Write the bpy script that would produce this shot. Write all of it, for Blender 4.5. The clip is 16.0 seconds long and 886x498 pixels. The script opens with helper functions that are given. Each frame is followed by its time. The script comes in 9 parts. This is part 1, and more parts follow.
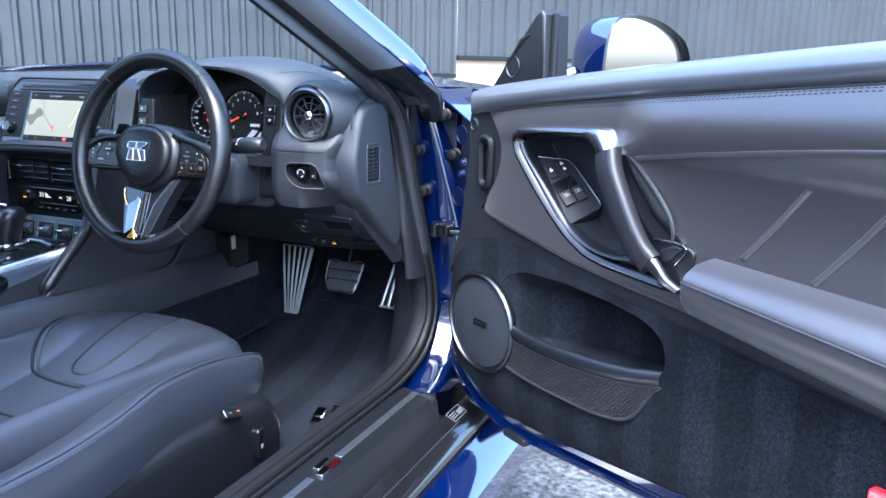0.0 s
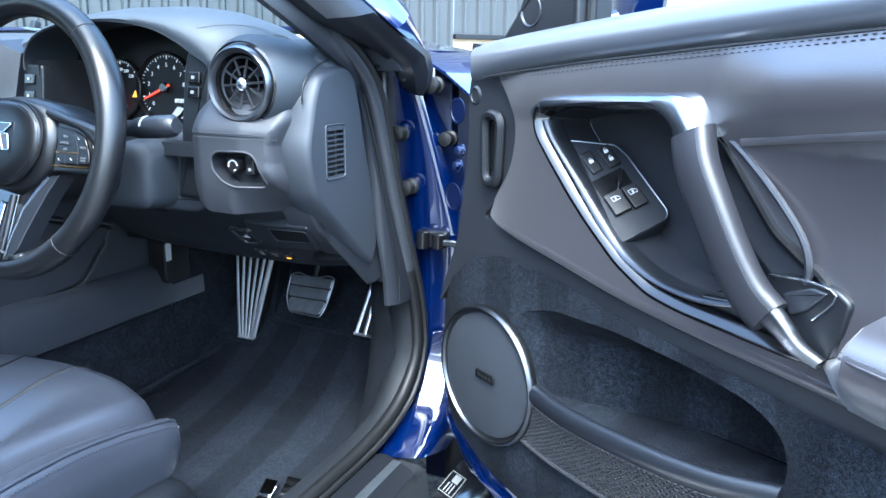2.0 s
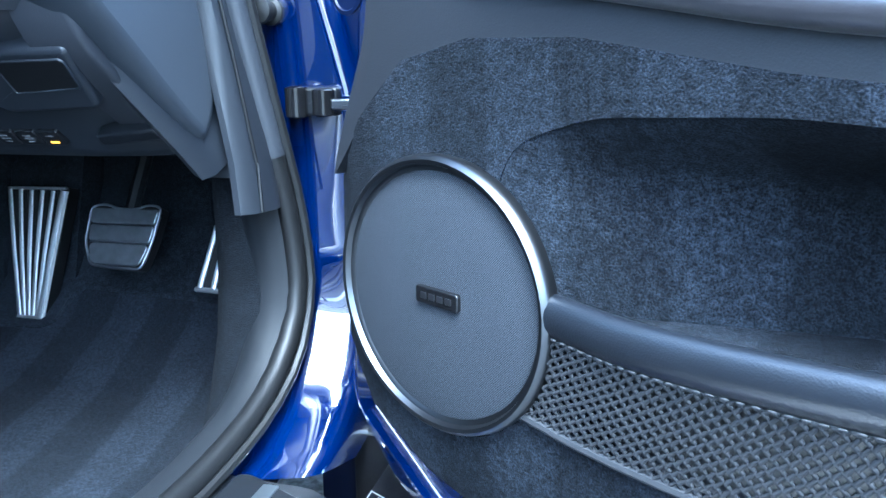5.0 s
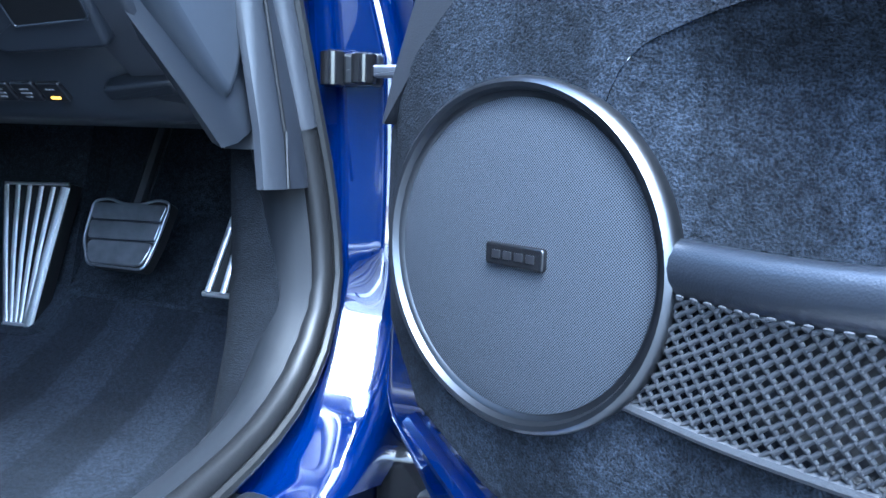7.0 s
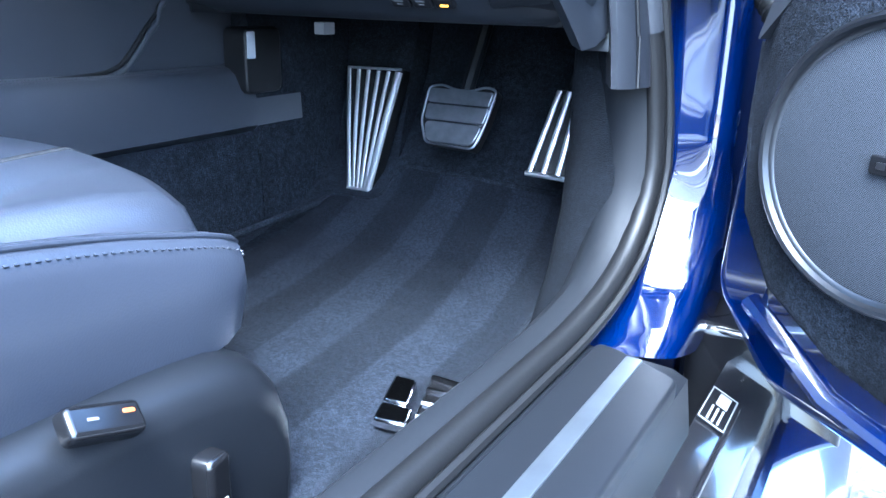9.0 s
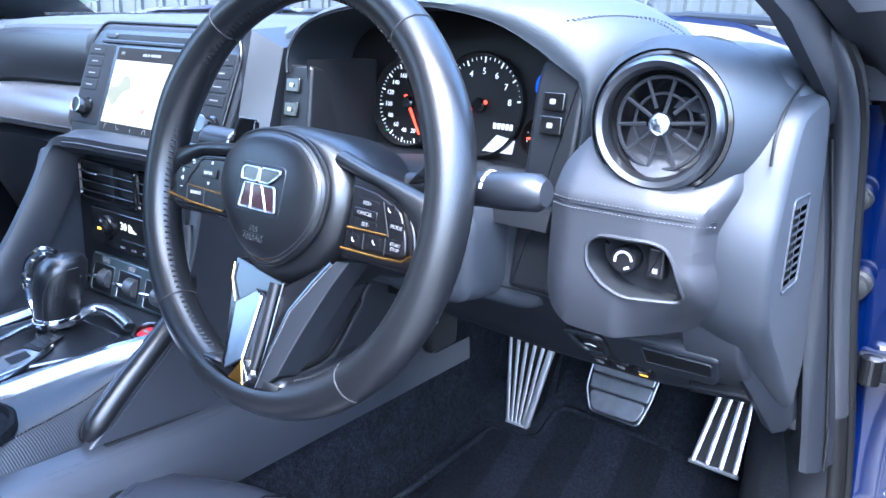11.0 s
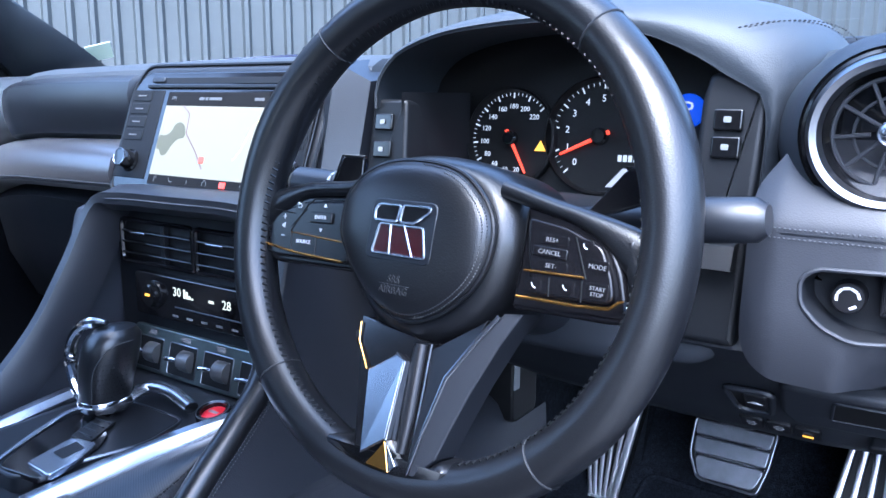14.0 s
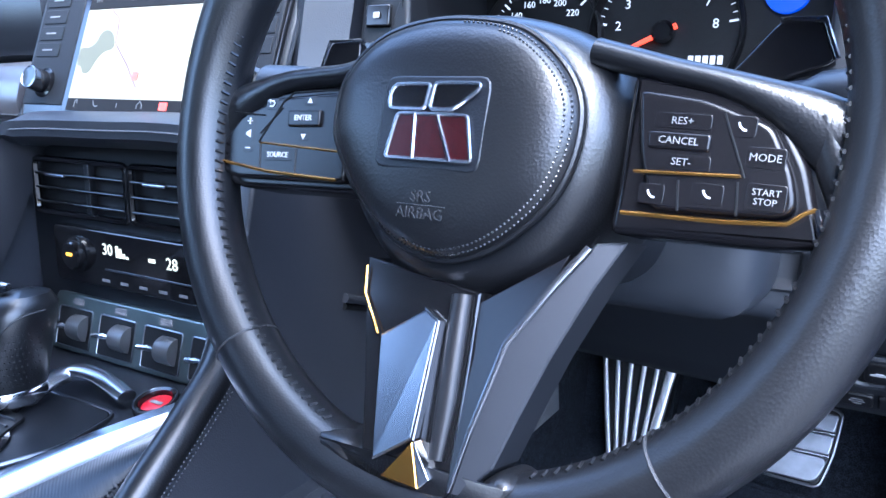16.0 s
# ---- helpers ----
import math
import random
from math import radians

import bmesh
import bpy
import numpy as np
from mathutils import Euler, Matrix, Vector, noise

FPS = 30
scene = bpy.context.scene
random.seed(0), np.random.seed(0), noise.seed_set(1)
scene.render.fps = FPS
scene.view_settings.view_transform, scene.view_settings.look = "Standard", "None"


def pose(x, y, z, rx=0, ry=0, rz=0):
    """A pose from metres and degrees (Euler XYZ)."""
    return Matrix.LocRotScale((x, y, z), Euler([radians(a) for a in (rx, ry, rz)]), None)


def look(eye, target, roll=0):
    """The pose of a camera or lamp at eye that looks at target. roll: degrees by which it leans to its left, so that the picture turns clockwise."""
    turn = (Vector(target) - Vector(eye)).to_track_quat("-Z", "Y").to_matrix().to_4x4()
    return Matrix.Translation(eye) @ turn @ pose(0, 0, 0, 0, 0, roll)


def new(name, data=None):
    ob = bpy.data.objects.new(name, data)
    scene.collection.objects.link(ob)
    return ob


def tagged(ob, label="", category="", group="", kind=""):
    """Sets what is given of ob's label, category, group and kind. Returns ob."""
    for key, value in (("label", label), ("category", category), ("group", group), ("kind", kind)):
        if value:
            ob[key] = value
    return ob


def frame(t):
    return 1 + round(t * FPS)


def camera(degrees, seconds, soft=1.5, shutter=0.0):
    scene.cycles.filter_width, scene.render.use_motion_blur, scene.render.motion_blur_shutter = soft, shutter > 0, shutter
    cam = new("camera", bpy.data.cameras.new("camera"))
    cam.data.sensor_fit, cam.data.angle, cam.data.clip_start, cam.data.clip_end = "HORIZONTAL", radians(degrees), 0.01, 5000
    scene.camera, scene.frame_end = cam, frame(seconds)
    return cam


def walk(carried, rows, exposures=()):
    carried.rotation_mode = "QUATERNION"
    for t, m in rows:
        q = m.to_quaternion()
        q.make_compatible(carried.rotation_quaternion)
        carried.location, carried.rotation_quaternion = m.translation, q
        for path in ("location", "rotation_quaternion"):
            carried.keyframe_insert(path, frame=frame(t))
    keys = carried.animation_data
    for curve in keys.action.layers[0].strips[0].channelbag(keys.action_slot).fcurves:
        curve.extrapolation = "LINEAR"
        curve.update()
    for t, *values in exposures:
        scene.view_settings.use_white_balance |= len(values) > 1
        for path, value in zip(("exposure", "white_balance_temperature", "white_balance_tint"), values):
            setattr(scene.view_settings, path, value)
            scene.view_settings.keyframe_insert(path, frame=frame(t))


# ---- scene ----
cam = camera(58.7, 16.0)
PATH = [
    (0, (0.026, -0.019, 0.978), (-0.753, 1.77, 0.538), 1.0),
    (0.5, (-0.013, 0.078, 0.958), (-0.792, 1.866, 0.517), 0.9),
    (1, (-0.047, 0.189, 0.942), (-0.82, 1.973, 0.474), 0.7),
    (1.5, (-0.078, 0.274, 0.944), (-0.849, 2.055, 0.459), 0.7),
    (2, (-0.128, 0.362, 0.933), (-0.899, 2.146, 0.46), 0.8),
    (2.5, (-0.194, 0.466, 0.924), (-0.945, 2.258, 0.448), 0.7),
    (3, (-0.247, 0.546, 0.921), (-0.937, 2.366, 0.461), 0.8),
    (3.5, (-0.269, 0.613, 0.894), (-0.873, 2.465, 0.439), 0.8),
    (4, (-0.295, 0.682, 0.819), (-0.802, 2.547, 0.306), 0.1),
    (4.5, (-0.309, 0.751, 0.743), (-0.802, 2.627, 0.257), -0.5),
    (4.7, (-0.315, 0.763, 0.717), (-0.8, 2.644, 0.243), -0.7),
    (6.8, (-0.376, 0.857, 0.593), (-0.868, 2.774, 0.305), 1.7),
    (7, (-0.382, 0.853, 0.601), (-0.884, 2.767, 0.314), 1.6),
    (7.5, (-0.403, 0.807, 0.627), (-0.974, 2.687, 0.254), 1.2),
    (8, (-0.411, 0.765, 0.631), (-1.13, 2.559, 0.117), 1.1),
    (8.5, (-0.428, 0.735, 0.629), (-1.299, 2.436, 0.037), 1.2),
    (9, (-0.445, 0.726, 0.632), (-1.409, 2.366, 0.014), 1.3),
    (9.5, (-0.479, 0.715, 0.701), (-1.49, 2.324, 0.078), 1.6),
    (10, (-0.513, 0.707, 0.819), (-1.562, 2.285, 0.178), 1.4),
    (10.2, (-0.53, 0.692, 0.859), (-1.589, 2.268, 0.229), 2.1),
    (12.3, (-0.61, 0.613, 1.014), (-1.848, 2.12, 0.571), 0.2),
    (12.5, (-0.632, 0.606, 1.018), (-1.864, 2.12, 0.584), 0.2),
    (13, (-0.663, 0.588, 1.017), (-1.854, 2.141, 0.605), 0.2),
    (13.5, (-0.706, 0.608, 0.994), (-1.847, 2.203, 0.6), 0.3),
    (14, (-0.732, 0.646, 0.917), (-1.832, 2.272, 0.535), 0.4),
    (14.5, (-0.759, 0.662, 0.863), (-1.835, 2.301, 0.469), 0.3),
    (15, (-0.788, 0.661, 0.84), (-1.844, 2.31, 0.432), 0.3),
    (15.5, (-0.819, 0.685, 0.832), (-1.851, 2.346, 0.411), 0.2),
    (16, (-0.86, 0.762, 0.847), (-1.867, 2.438, 0.428), 0.4),
]
walk(cam, [(t, look(eye, target, roll)) for t, eye, target, roll in PATH], [(0.0, 3.44, 5150, 6), (1.0, 3.72, 5120, 2), (2.0, 3.97, 5080, -2), (3.0, 4.02, 4900, -6), (4.5, 4.42, 4500, -6), (7.0, 4.70, 4500, 0), (8.0, 4.95, 4500, 1), (9.0, 4.93, 4650, 2), (10.0, 5.18, 4900, 5), (12.5, 3.62, 5050, 10), (14.0, 3.84, 4950, 10), (14.5, 4.12, 4880, 10), (15.0, 4.3, 4950, 10), (15.5, 4.46, 4950, 10), (16.0, 4.32, 4900, 10)])

# ---- world, sun ----
world = bpy.data.worlds.new("sky")
scene.world = world
world.use_nodes = True
wt = world.node_tree
sky = wt.nodes.new("ShaderNodeTexSky")
sky.sky_type, sky.sun_disc = "NISHITA", False
SUN_EL, SUN_AZ = 60.0, 158.0
sky.sun_elevation, sky.sun_rotation = radians(SUN_EL), radians(SUN_AZ)
sky.air_density, sky.dust_density = 1.0, 5.0
wt.links.new(sky.outputs[0], wt.nodes["Background"].inputs[0])
wt.nodes["Background"].inputs[1].default_value = 0.15
sun = new("sun", bpy.data.lights.new("sun", "SUN"))
sun.data.energy, sun.data.angle, sun.data.color = 0.5, radians(18), (1.0, 0.96, 0.91)
az, el = radians(SUN_AZ), radians(SUN_EL)
sun.matrix_world = look((math.sin(az) * math.cos(el) * 20, math.cos(az) * math.cos(el) * 20, math.sin(el) * 20), (0, 0, 0))


# ---- materials ----
def material(name, color, rough=0.5, metal=0.0, bump=0.0, scale=200.0, kind="noise", vary=0.12, vscale=6.0, coat=0.0, spec=0.5, stripes=None, emit=None, sheen=0.0):
    m = bpy.data.materials.new(name)
    m.use_nodes = True
    nt = m.node_tree
    b = nt.nodes["Principled BSDF"]
    b.inputs["Roughness"].default_value = rough
    b.inputs["Metallic"].default_value = metal
    b.inputs["Specular IOR Level"].default_value = spec
    b.inputs["Coat Weight"].default_value = coat
    b.inputs["Coat Roughness"].default_value = 0.03
    b.inputs["Sheen Weight"].default_value = sheen
    tc = nt.nodes.new("ShaderNodeTexCoord")
    big = nt.nodes.new("ShaderNodeTexNoise")
    big.inputs["Scale"].default_value, big.inputs["Detail"].default_value = vscale, 5
    nt.links.new(tc.outputs["Object"], big.inputs["Vector"])
    ramp = nt.nodes.new("ShaderNodeMapRange")
    ramp.inputs[1].default_value, ramp.inputs[2].default_value = 0.3, 0.7
    ramp.inputs[3].default_value, ramp.inputs[4].default_value = 1 - vary, 1 + vary
    nt.links.new(big.outputs[0], ramp.inputs[0])
    value = ramp.outputs[0]
    if bump or kind == "fabric":
        fine = nt.nodes.new("ShaderNodeTexVoronoi" if kind == "leather" else "ShaderNodeTexNoise")
        fine.inputs["Scale"].default_value = scale
        if kind != "leather":
            fine.inputs["Detail"].default_value = 3
        nt.links.new(tc.outputs["Object"], fine.inputs["Vector"])
        out = fine.outputs["Distance"] if kind == "leather" else fine.outputs[0]
        bn = nt.nodes.new("ShaderNodeBump")
        bn.inputs["Strength"].default_value, bn.inputs["Distance"].default_value = bump, 0.001
        nt.links.new(out, bn.inputs["Height"])
        nt.links.new(bn.outputs[0], b.inputs["Normal"])
        if kind == "fabric":
            fr = nt.nodes.new("ShaderNodeMapRange")
            fr.inputs[1].default_value, fr.inputs[2].default_value = 0.36, 0.66
            fr.inputs[3].default_value, fr.inputs[4].default_value = 0.40, 1.75
            tuft = nt.nodes.new("ShaderNodeTexNoise")
            tuft.inputs["Scale"].default_value, tuft.inputs["Detail"].default_value = scale * 0.26, 3
            nt.links.new(tc.outputs["Object"], tuft.inputs["Vector"])
            tr = nt.nodes.new("ShaderNodeMapRange")
            tr.inputs[1].default_value, tr.inputs[2].default_value = 0.36, 0.66
            tr.inputs[3].default_value, tr.inputs[4].default_value = 0.66, 1.36
            nt.links.new(tuft.outputs[0], tr.inputs[0])
            mt = nt.nodes.new("ShaderNodeMath")
            mt.operation = "MULTIPLY"
            nt.links.new(value, mt.inputs[0])
            nt.links.new(tr.outputs[0], mt.inputs[1])
            value = mt.outputs[0]
            nt.links.new(out, fr.inputs[0])
            mu = nt.nodes.new("ShaderNodeMath")
            mu.operation = "MULTIPLY"
            nt.links.new(value, mu.inputs[0])
            nt.links.new(fr.outputs[0], mu.inputs[1])
            value = mu.outputs[0]
    if stripes:
        freq, angle, depth, warp = stripes
        mp = nt.nodes.new("ShaderNodeMapping")
        mp.inputs["Rotation"].default_value = angle
        nt.links.new(tc.outputs["Object"], mp.inputs["Vector"])
        wv = nt.nodes.new("ShaderNodeTexWave")
        wv.inputs["Scale"].default_value = freq
        wv.inputs["Distortion"].default_value = warp
        wv.inputs["Detail"].default_value = 2
        wv.inputs["Detail Scale"].default_value = 0.6
        nt.links.new(mp.outputs[0], wv.inputs["Vector"])
        sr = nt.nodes.new("ShaderNodeMapRange")
        sr.interpolation_type = "SMOOTHSTEP"
        sr.inputs[1].default_value, sr.inputs[2].default_value = 0.42, 0.58
        sr.inputs[3].default_value, sr.inputs[4].default_value = 1 - depth, 1 + depth
        nt.links.new(wv.outputs["Fac"], sr.inputs[0])
        mu = nt.nodes.new("ShaderNodeMath")
        mu.operation = "MULTIPLY"
        nt.links.new(value, mu.inputs[0])
        nt.links.new(sr.outputs[0], mu.inputs[1])
        value = mu.outputs[0]
    mix = nt.nodes.new("ShaderNodeVectorMath")
    mix.operation = "SCALE"
    mix.inputs[0].default_value = color
    nt.links.new(value, mix.inputs["Scale"])
    nt.links.new(mix.outputs[0], b.inputs["Base Color"])
    if emit:
        b.inputs["Emission Color"].default_value = (*emit[0], 1)
        b.inputs["Emission Strength"].default_value = emit[1]
    return m


leather_dark = material("dark_leather", (0.0050, 0.0060, 0.0085), 0.36, bump=0.10, scale=900, kind="leather")
leather_wheel = material("wheel_leather", (0.0040, 0.0043, 0.0052), 0.34, bump=0.08, scale=800, kind="leather")
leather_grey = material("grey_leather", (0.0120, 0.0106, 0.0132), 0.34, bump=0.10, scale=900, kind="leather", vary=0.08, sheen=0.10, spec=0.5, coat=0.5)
# door leather for the upward-facing roll, sky brightness put into its paler colour
skylit_roll_leather = material("skylit_roll_leather", (0.036, 0.040, 0.050), 0.30, bump=0.06, scale=900, kind="leather", vary=0.06, sheen=0.10, spec=1.0, coat=0.5)
skylit_roll_leather.node_tree.nodes["Principled BSDF"].inputs["Coat Roughness"].default_value = 0.22
leather_grey.node_tree.nodes["Principled BSDF"].inputs["Coat Roughness"].default_value = 0.36
leather_grey.node_tree.nodes["Principled BSDF"].inputs["Coat IOR"].default_value = 1.8
leather_seat = material("seat_leather", (0.0185, 0.0208, 0.0280), 0.31, bump=0.10, scale=700, kind="leather", vary=0.08)
grip_leather = material("grip_leather", (0.0085, 0.0086, 0.0112), 0.46, bump=0.10, scale=900, kind="leather", vary=0.06, spec=0.4)
plastic_grey = material("grey_plastic", (0.0128, 0.0158, 0.0215), 0.60, bump=0.08, scale=1400, vary=0.05)
plastic_dark = material("dark_plastic", (0.0032, 0.0038, 0.0052), 0.44, bump=0.1, scale=1200, vary=0.08, spec=0.35)
plastic_pillar = material("pillar_plastic", (0.0062, 0.0073, 0.0102), 0.42, bump=0.08, scale=1200, vary=0.05)
leather_pod = material("pod_leather", (0.0105, 0.0118, 0.0160), 0.58, bump=0.10, scale=900, kind="leather", vary=0.06)
dash_leather = material("dash_leather", (0.0150, 0.0190, 0.0245), 0.56, bump=0.14, scale=900, kind="leather", vary=0.08, spec=0.5)
leather_mid = material("mid_grey_leather", (0.0110, 0.0118, 0.0150), 0.38, bump=0.08, scale=900, kind="leather", vary=0.06)
gloss_black = material("gloss_black", (0.004, 0.004, 0.0045), 0.14, vary=0.05)
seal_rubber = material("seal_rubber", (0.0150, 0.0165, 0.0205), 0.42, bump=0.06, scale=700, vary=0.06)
gutter_rubber = material("gutter_rubber", (0.0052, 0.0060, 0.0082), 0.40, bump=0.06, scale=700, vary=0.06)
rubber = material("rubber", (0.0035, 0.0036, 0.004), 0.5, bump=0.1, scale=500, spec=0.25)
chrome = material("chrome", (0.75, 0.75, 0.77), 0.12, 1.0, vary=0.03)
satin = material("satin_metal", (0.42, 0.44, 0.48), 0.26, 1.0, vary=0.05, vscale=40)
dark_satin = material("dark_satin_metal", (0.17, 0.175, 0.19), 0.3, 1.0, vary=0.06)
pedal_metal = material("pedal_metal", (0.80, 0.80, 0.82), 0.38, 1.0, vary=0.06, vscale=30)
alloy_strip = material("brushed_alloy", (0.34, 0.37, 0.40), 0.38, 1.0, vary=0.08, vscale=30)
# wheel trim metal with a warm orange reflection put into its colour
orange_reflection = material("orange_reflection_metal", (1.0, 0.50, 0.10), 0.25, 1.0, vary=0.05)
carpet = material("carpet", (0.0080, 0.0095, 0.0126), 0.95, bump=1.0, scale=620, kind="fabric", vary=0.28, vscale=30, spec=0.08)
door_carpet = material("door_carpet", (0.0070, 0.0083, 0.0112), 0.95, bump=1.0, scale=800, kind="fabric", vary=0.2, vscale=12, spec=0.08, stripes=(3.0, (0, 0, radians(33)), 0.19, 1.0))
mat_carpet = material("mat_carpet", (0.0068, 0.0081, 0.0112), 0.95, bump=1.0, scale=1100, kind="fabric", vary=0.15, vscale=20, spec=0.08, stripes=(2.6, (0, 0, radians(-6)), 0.24, 1.6))
paint = material("blue_paint", (0.0008, 0.0055, 0.042), 0.12, 0.2, vary=0.03, coat=1.0)
paint.node_tree.nodes["Principled BSDF"].inputs["Coat IOR"].default_value = 2.2
inner_paint = material("inner_blue_paint", (0.0007, 0.0046, 0.034), 0.15, 0.15, vary=0.04, coat=0.9)
inner_paint.node_tree.nodes["Principled BSDF"].inputs["Coat Roughness"].default_value = 0.03
inner_paint.node_tree.nodes["Principled BSDF"].inputs["Coat IOR"].default_value = 2.5
# body blue darkened and dulled, the recess's shade put into the colour
shaded_blue_paint = material("shaded_blue_paint", (0.0006, 0.0030, 0.019), 0.45, 0.1, vary=0.08, spec=0.3)
black_paint = material("black_sill_paint", (0.006, 0.006, 0.007), 0.16, vary=0.05, coat=0.5)
asphalt = material("asphalt", (0.095, 0.095, 0.092), 0.9, bump=1.0, scale=60, kind="fabric", vary=0.2, vscale=3)
cladding = material("painted_cladding", (0.0255, 0.0290, 0.0310), 0.55, vary=0.22, vscale=1.2)
cream = material("cream_masonry", (0.45, 0.36, 0.24), 0.85, bump=0.5, scale=60, vary=0.1)
key_black = material("satin_black_keys", (0.006, 0.006, 0.007), 0.38, vary=0.05, spec=0.3)
pad_black = material("spoke_pad_black", (0.0032, 0.0030, 0.0036), 0.26, vary=0.06, spec=0.3)
dark_thread = material("dark_thread", (0.009, 0.0095, 0.0115), 0.7, vary=0.05)
icon_white = material("icon_white", (0.42, 0.42, 0.43), 0.5, vary=0.02)
kick_carpet = material("kick_carpet", (0.0040, 0.0047, 0.0062), 0.95, bump=1.0, scale=900, kind="fabric", vary=0.25, vscale=20, spec=0.08)
plastic_matt = material("matt_plastic", (0.0034, 0.0041, 0.0056), 0.62, bump=0.12, scale=1200, vary=0.08, spec=0.22)
# passenger lining: shade of the far cabin side is put into this colour
door_shade = material("shaded_door_lining", (0.0050, 0.0056, 0.0074), 0.60, bump=0.1, scale=1000, vary=0.08, spec=0.2)
ring_satin = material("dull_ring_metal", (0.080, 0.083, 0.090), 0.34, 1.0, vary=0.06)
knee_side = material("knee_side_plastic", (0.0125, 0.0145, 0.0190), 0.45, bump=0.08, scale=1400, vary=0.05)
knee_plastic = material("knee_plastic", (0.0085, 0.0100, 0.0136), 0.46, bump=0.1, scale=1200, vary=0.06)
bracket_satin = material("bracket_satin", (0.24, 0.25, 0.275), 0.27, 1.0, vary=0.05, vscale=40)
print_grey = material("grey_print", (0.09, 0.09, 0.095), 0.6)
white_print = material("white_print", (0.16, 0.16, 0.16), 0.5, vary=0.02)
red_print = material("red_enamel", (0.016, 0.0012, 0.0018), 0.25, vary=0.05, coat=0.3)
paper = material("pale_paper", (0.62, 0.68, 0.50), 0.7, vary=0.03)
sweep_satin = material("dark_sweep_metal", (0.032, 0.035, 0.042), 0.28, 0.8, vary=0.05)
leg_satin = material("dark_leg_satin", (0.017, 0.019, 0.024), 0.42, 0.5, vary=0.06, vscale=30)
trim_grey = material("moulded_trim", (0.0058, 0.0066, 0.0090), 0.52, bump=0.15, scale=900, vary=0.06)
switch_grey = material("switch_plate_grey", (0.0068, 0.0080, 0.0108), 0.55, bump=0.05, scale=1400, vary=0.05, spec=0.2)
net_cord = material("net_cord", (0.0090, 0.0097, 0.0122), 0.75, bump=0.3, scale=900)
stitch_thread = material("grey_thread", (0.036, 0.038, 0.044), 0.7, vary=0.05)
white_glow = material("lit_white_legend", (0.3, 0.3, 0.3), 0.5, emit=((1, 1, 1), 0.045))
red_glow = material("lit_red_needle", (0.5, 0.03, 0.015), 0.4, emit=((1.0, 0.06, 0.02), 0.147))
amber_glow = material("lit_amber_lamp", (0.5, 0.2, 0.02), 0.4, emit=((1.0, 0.42, 0.03), 0.147))
blue_glow = material("lit_blue_lamp", (0.01, 0.04, 0.3), 0.4, emit=((0.02, 0.10, 0.8), 0.045))
map_white = material("lit_map_ground", (0.05, 0.05, 0.04), 0.3, emit=((1.0, 0.90, 0.66), 0.056), vary=0.02, spec=0.1)
map_green = material("lit_map_wood", (0.03, 0.03, 0.02), 0.3, emit=((0.50, 0.46, 0.30), 0.042), vary=0.02, spec=0.1)
map_road = material("lit_map_road", (0.03, 0.02, 0.02), 0.3, emit=((0.75, 0.35, 0.25), 0.034), vary=0.02)
screen_bar = material("lit_screen_bar", (0.006, 0.006, 0.006), 0.5, emit=((0.30, 0.16, 0.10), 0.0022), vary=0.02, spec=0.08)
display_grey = material("lit_display", (0.1, 0.1, 0.1), 0.3, emit=((0.75, 0.72, 0.78), 0.062), vary=0.02)
mirror_glass = material("mirror_glass", (0.9, 0.9, 0.9), 0.02, 1.0, vary=0.01)
red_lens = material("red_lens", (0.75, 0.02, 0.03), 0.15, vary=0.05, coat=0.6)


def glass_material(name, tint):
    m = bpy.data.materials.new(name)
    m.use_nodes = True
    nt = m.node_tree
    nt.nodes.remove(nt.nodes["Principled BSDF"])
    tr, gl = nt.nodes.new("ShaderNodeBsdfTransparent"), nt.nodes.new("ShaderNodeBsdfGlossy")
    tr.inputs[0].default_value, gl.inputs["Roughness"].default_value = (*tint, 1), 0.01
    lw, mx = nt.nodes.new("ShaderNodeLayerWeight"), nt.nodes.new("ShaderNodeMixShader")
    pw, sc = nt.nodes.new("ShaderNodeMath"), nt.nodes.new("ShaderNodeMath")
    pw.operation, sc.operation = "POWER", "MULTIPLY_ADD"
    pw.inputs[1].default_value, sc.inputs[1].default_value, sc.inputs[2].default_value = 5.0, 0.9, 0.05
    nt.links.new(lw.outputs["Facing"], pw.inputs[0])
    nt.links.new(pw.outputs[0], sc.inputs[0])
    nt.links.new(sc.outputs[0], mx.inputs[0])
    nt.links.new(tr.outputs[0], mx.inputs[1])
    nt.links.new(gl.outputs[0], mx.inputs[2])
    nt.links.new(mx.outputs[0], nt.nodes["Material Output"].inputs[0])
    return m


glass = glass_material("window_glass", (0.86, 0.91, 0.91))


# ---- shaping helpers ----
def axes(origin, u, v, w):
    m = Matrix.Identity(4)
    for i, c in enumerate((u, v, w, origin)):
        for k in range(3):
            m[k][i] = c[k]
    return m


def part(name, bm, mat, parent=None, label="", angle=35):
    me = bpy.data.meshes.new(name)
    bmesh.ops.recalc_face_normals(bm, faces=bm.faces[:])
    bm.to_mesh(me)
    bm.free()
    me.materials.append(mat)
    me.polygons.foreach_set("use_smooth", [True] * len(me.polygons))
    me.set_sharp_from_angle(angle=radians(angle))
    ob = new(name, me)
    if parent:
        ob.parent = parent
    if label:
        ob["label"] = label
    return ob


def thing(name, label, category, group="", kind=""):
    return tagged(new(name), label, category, group, kind)


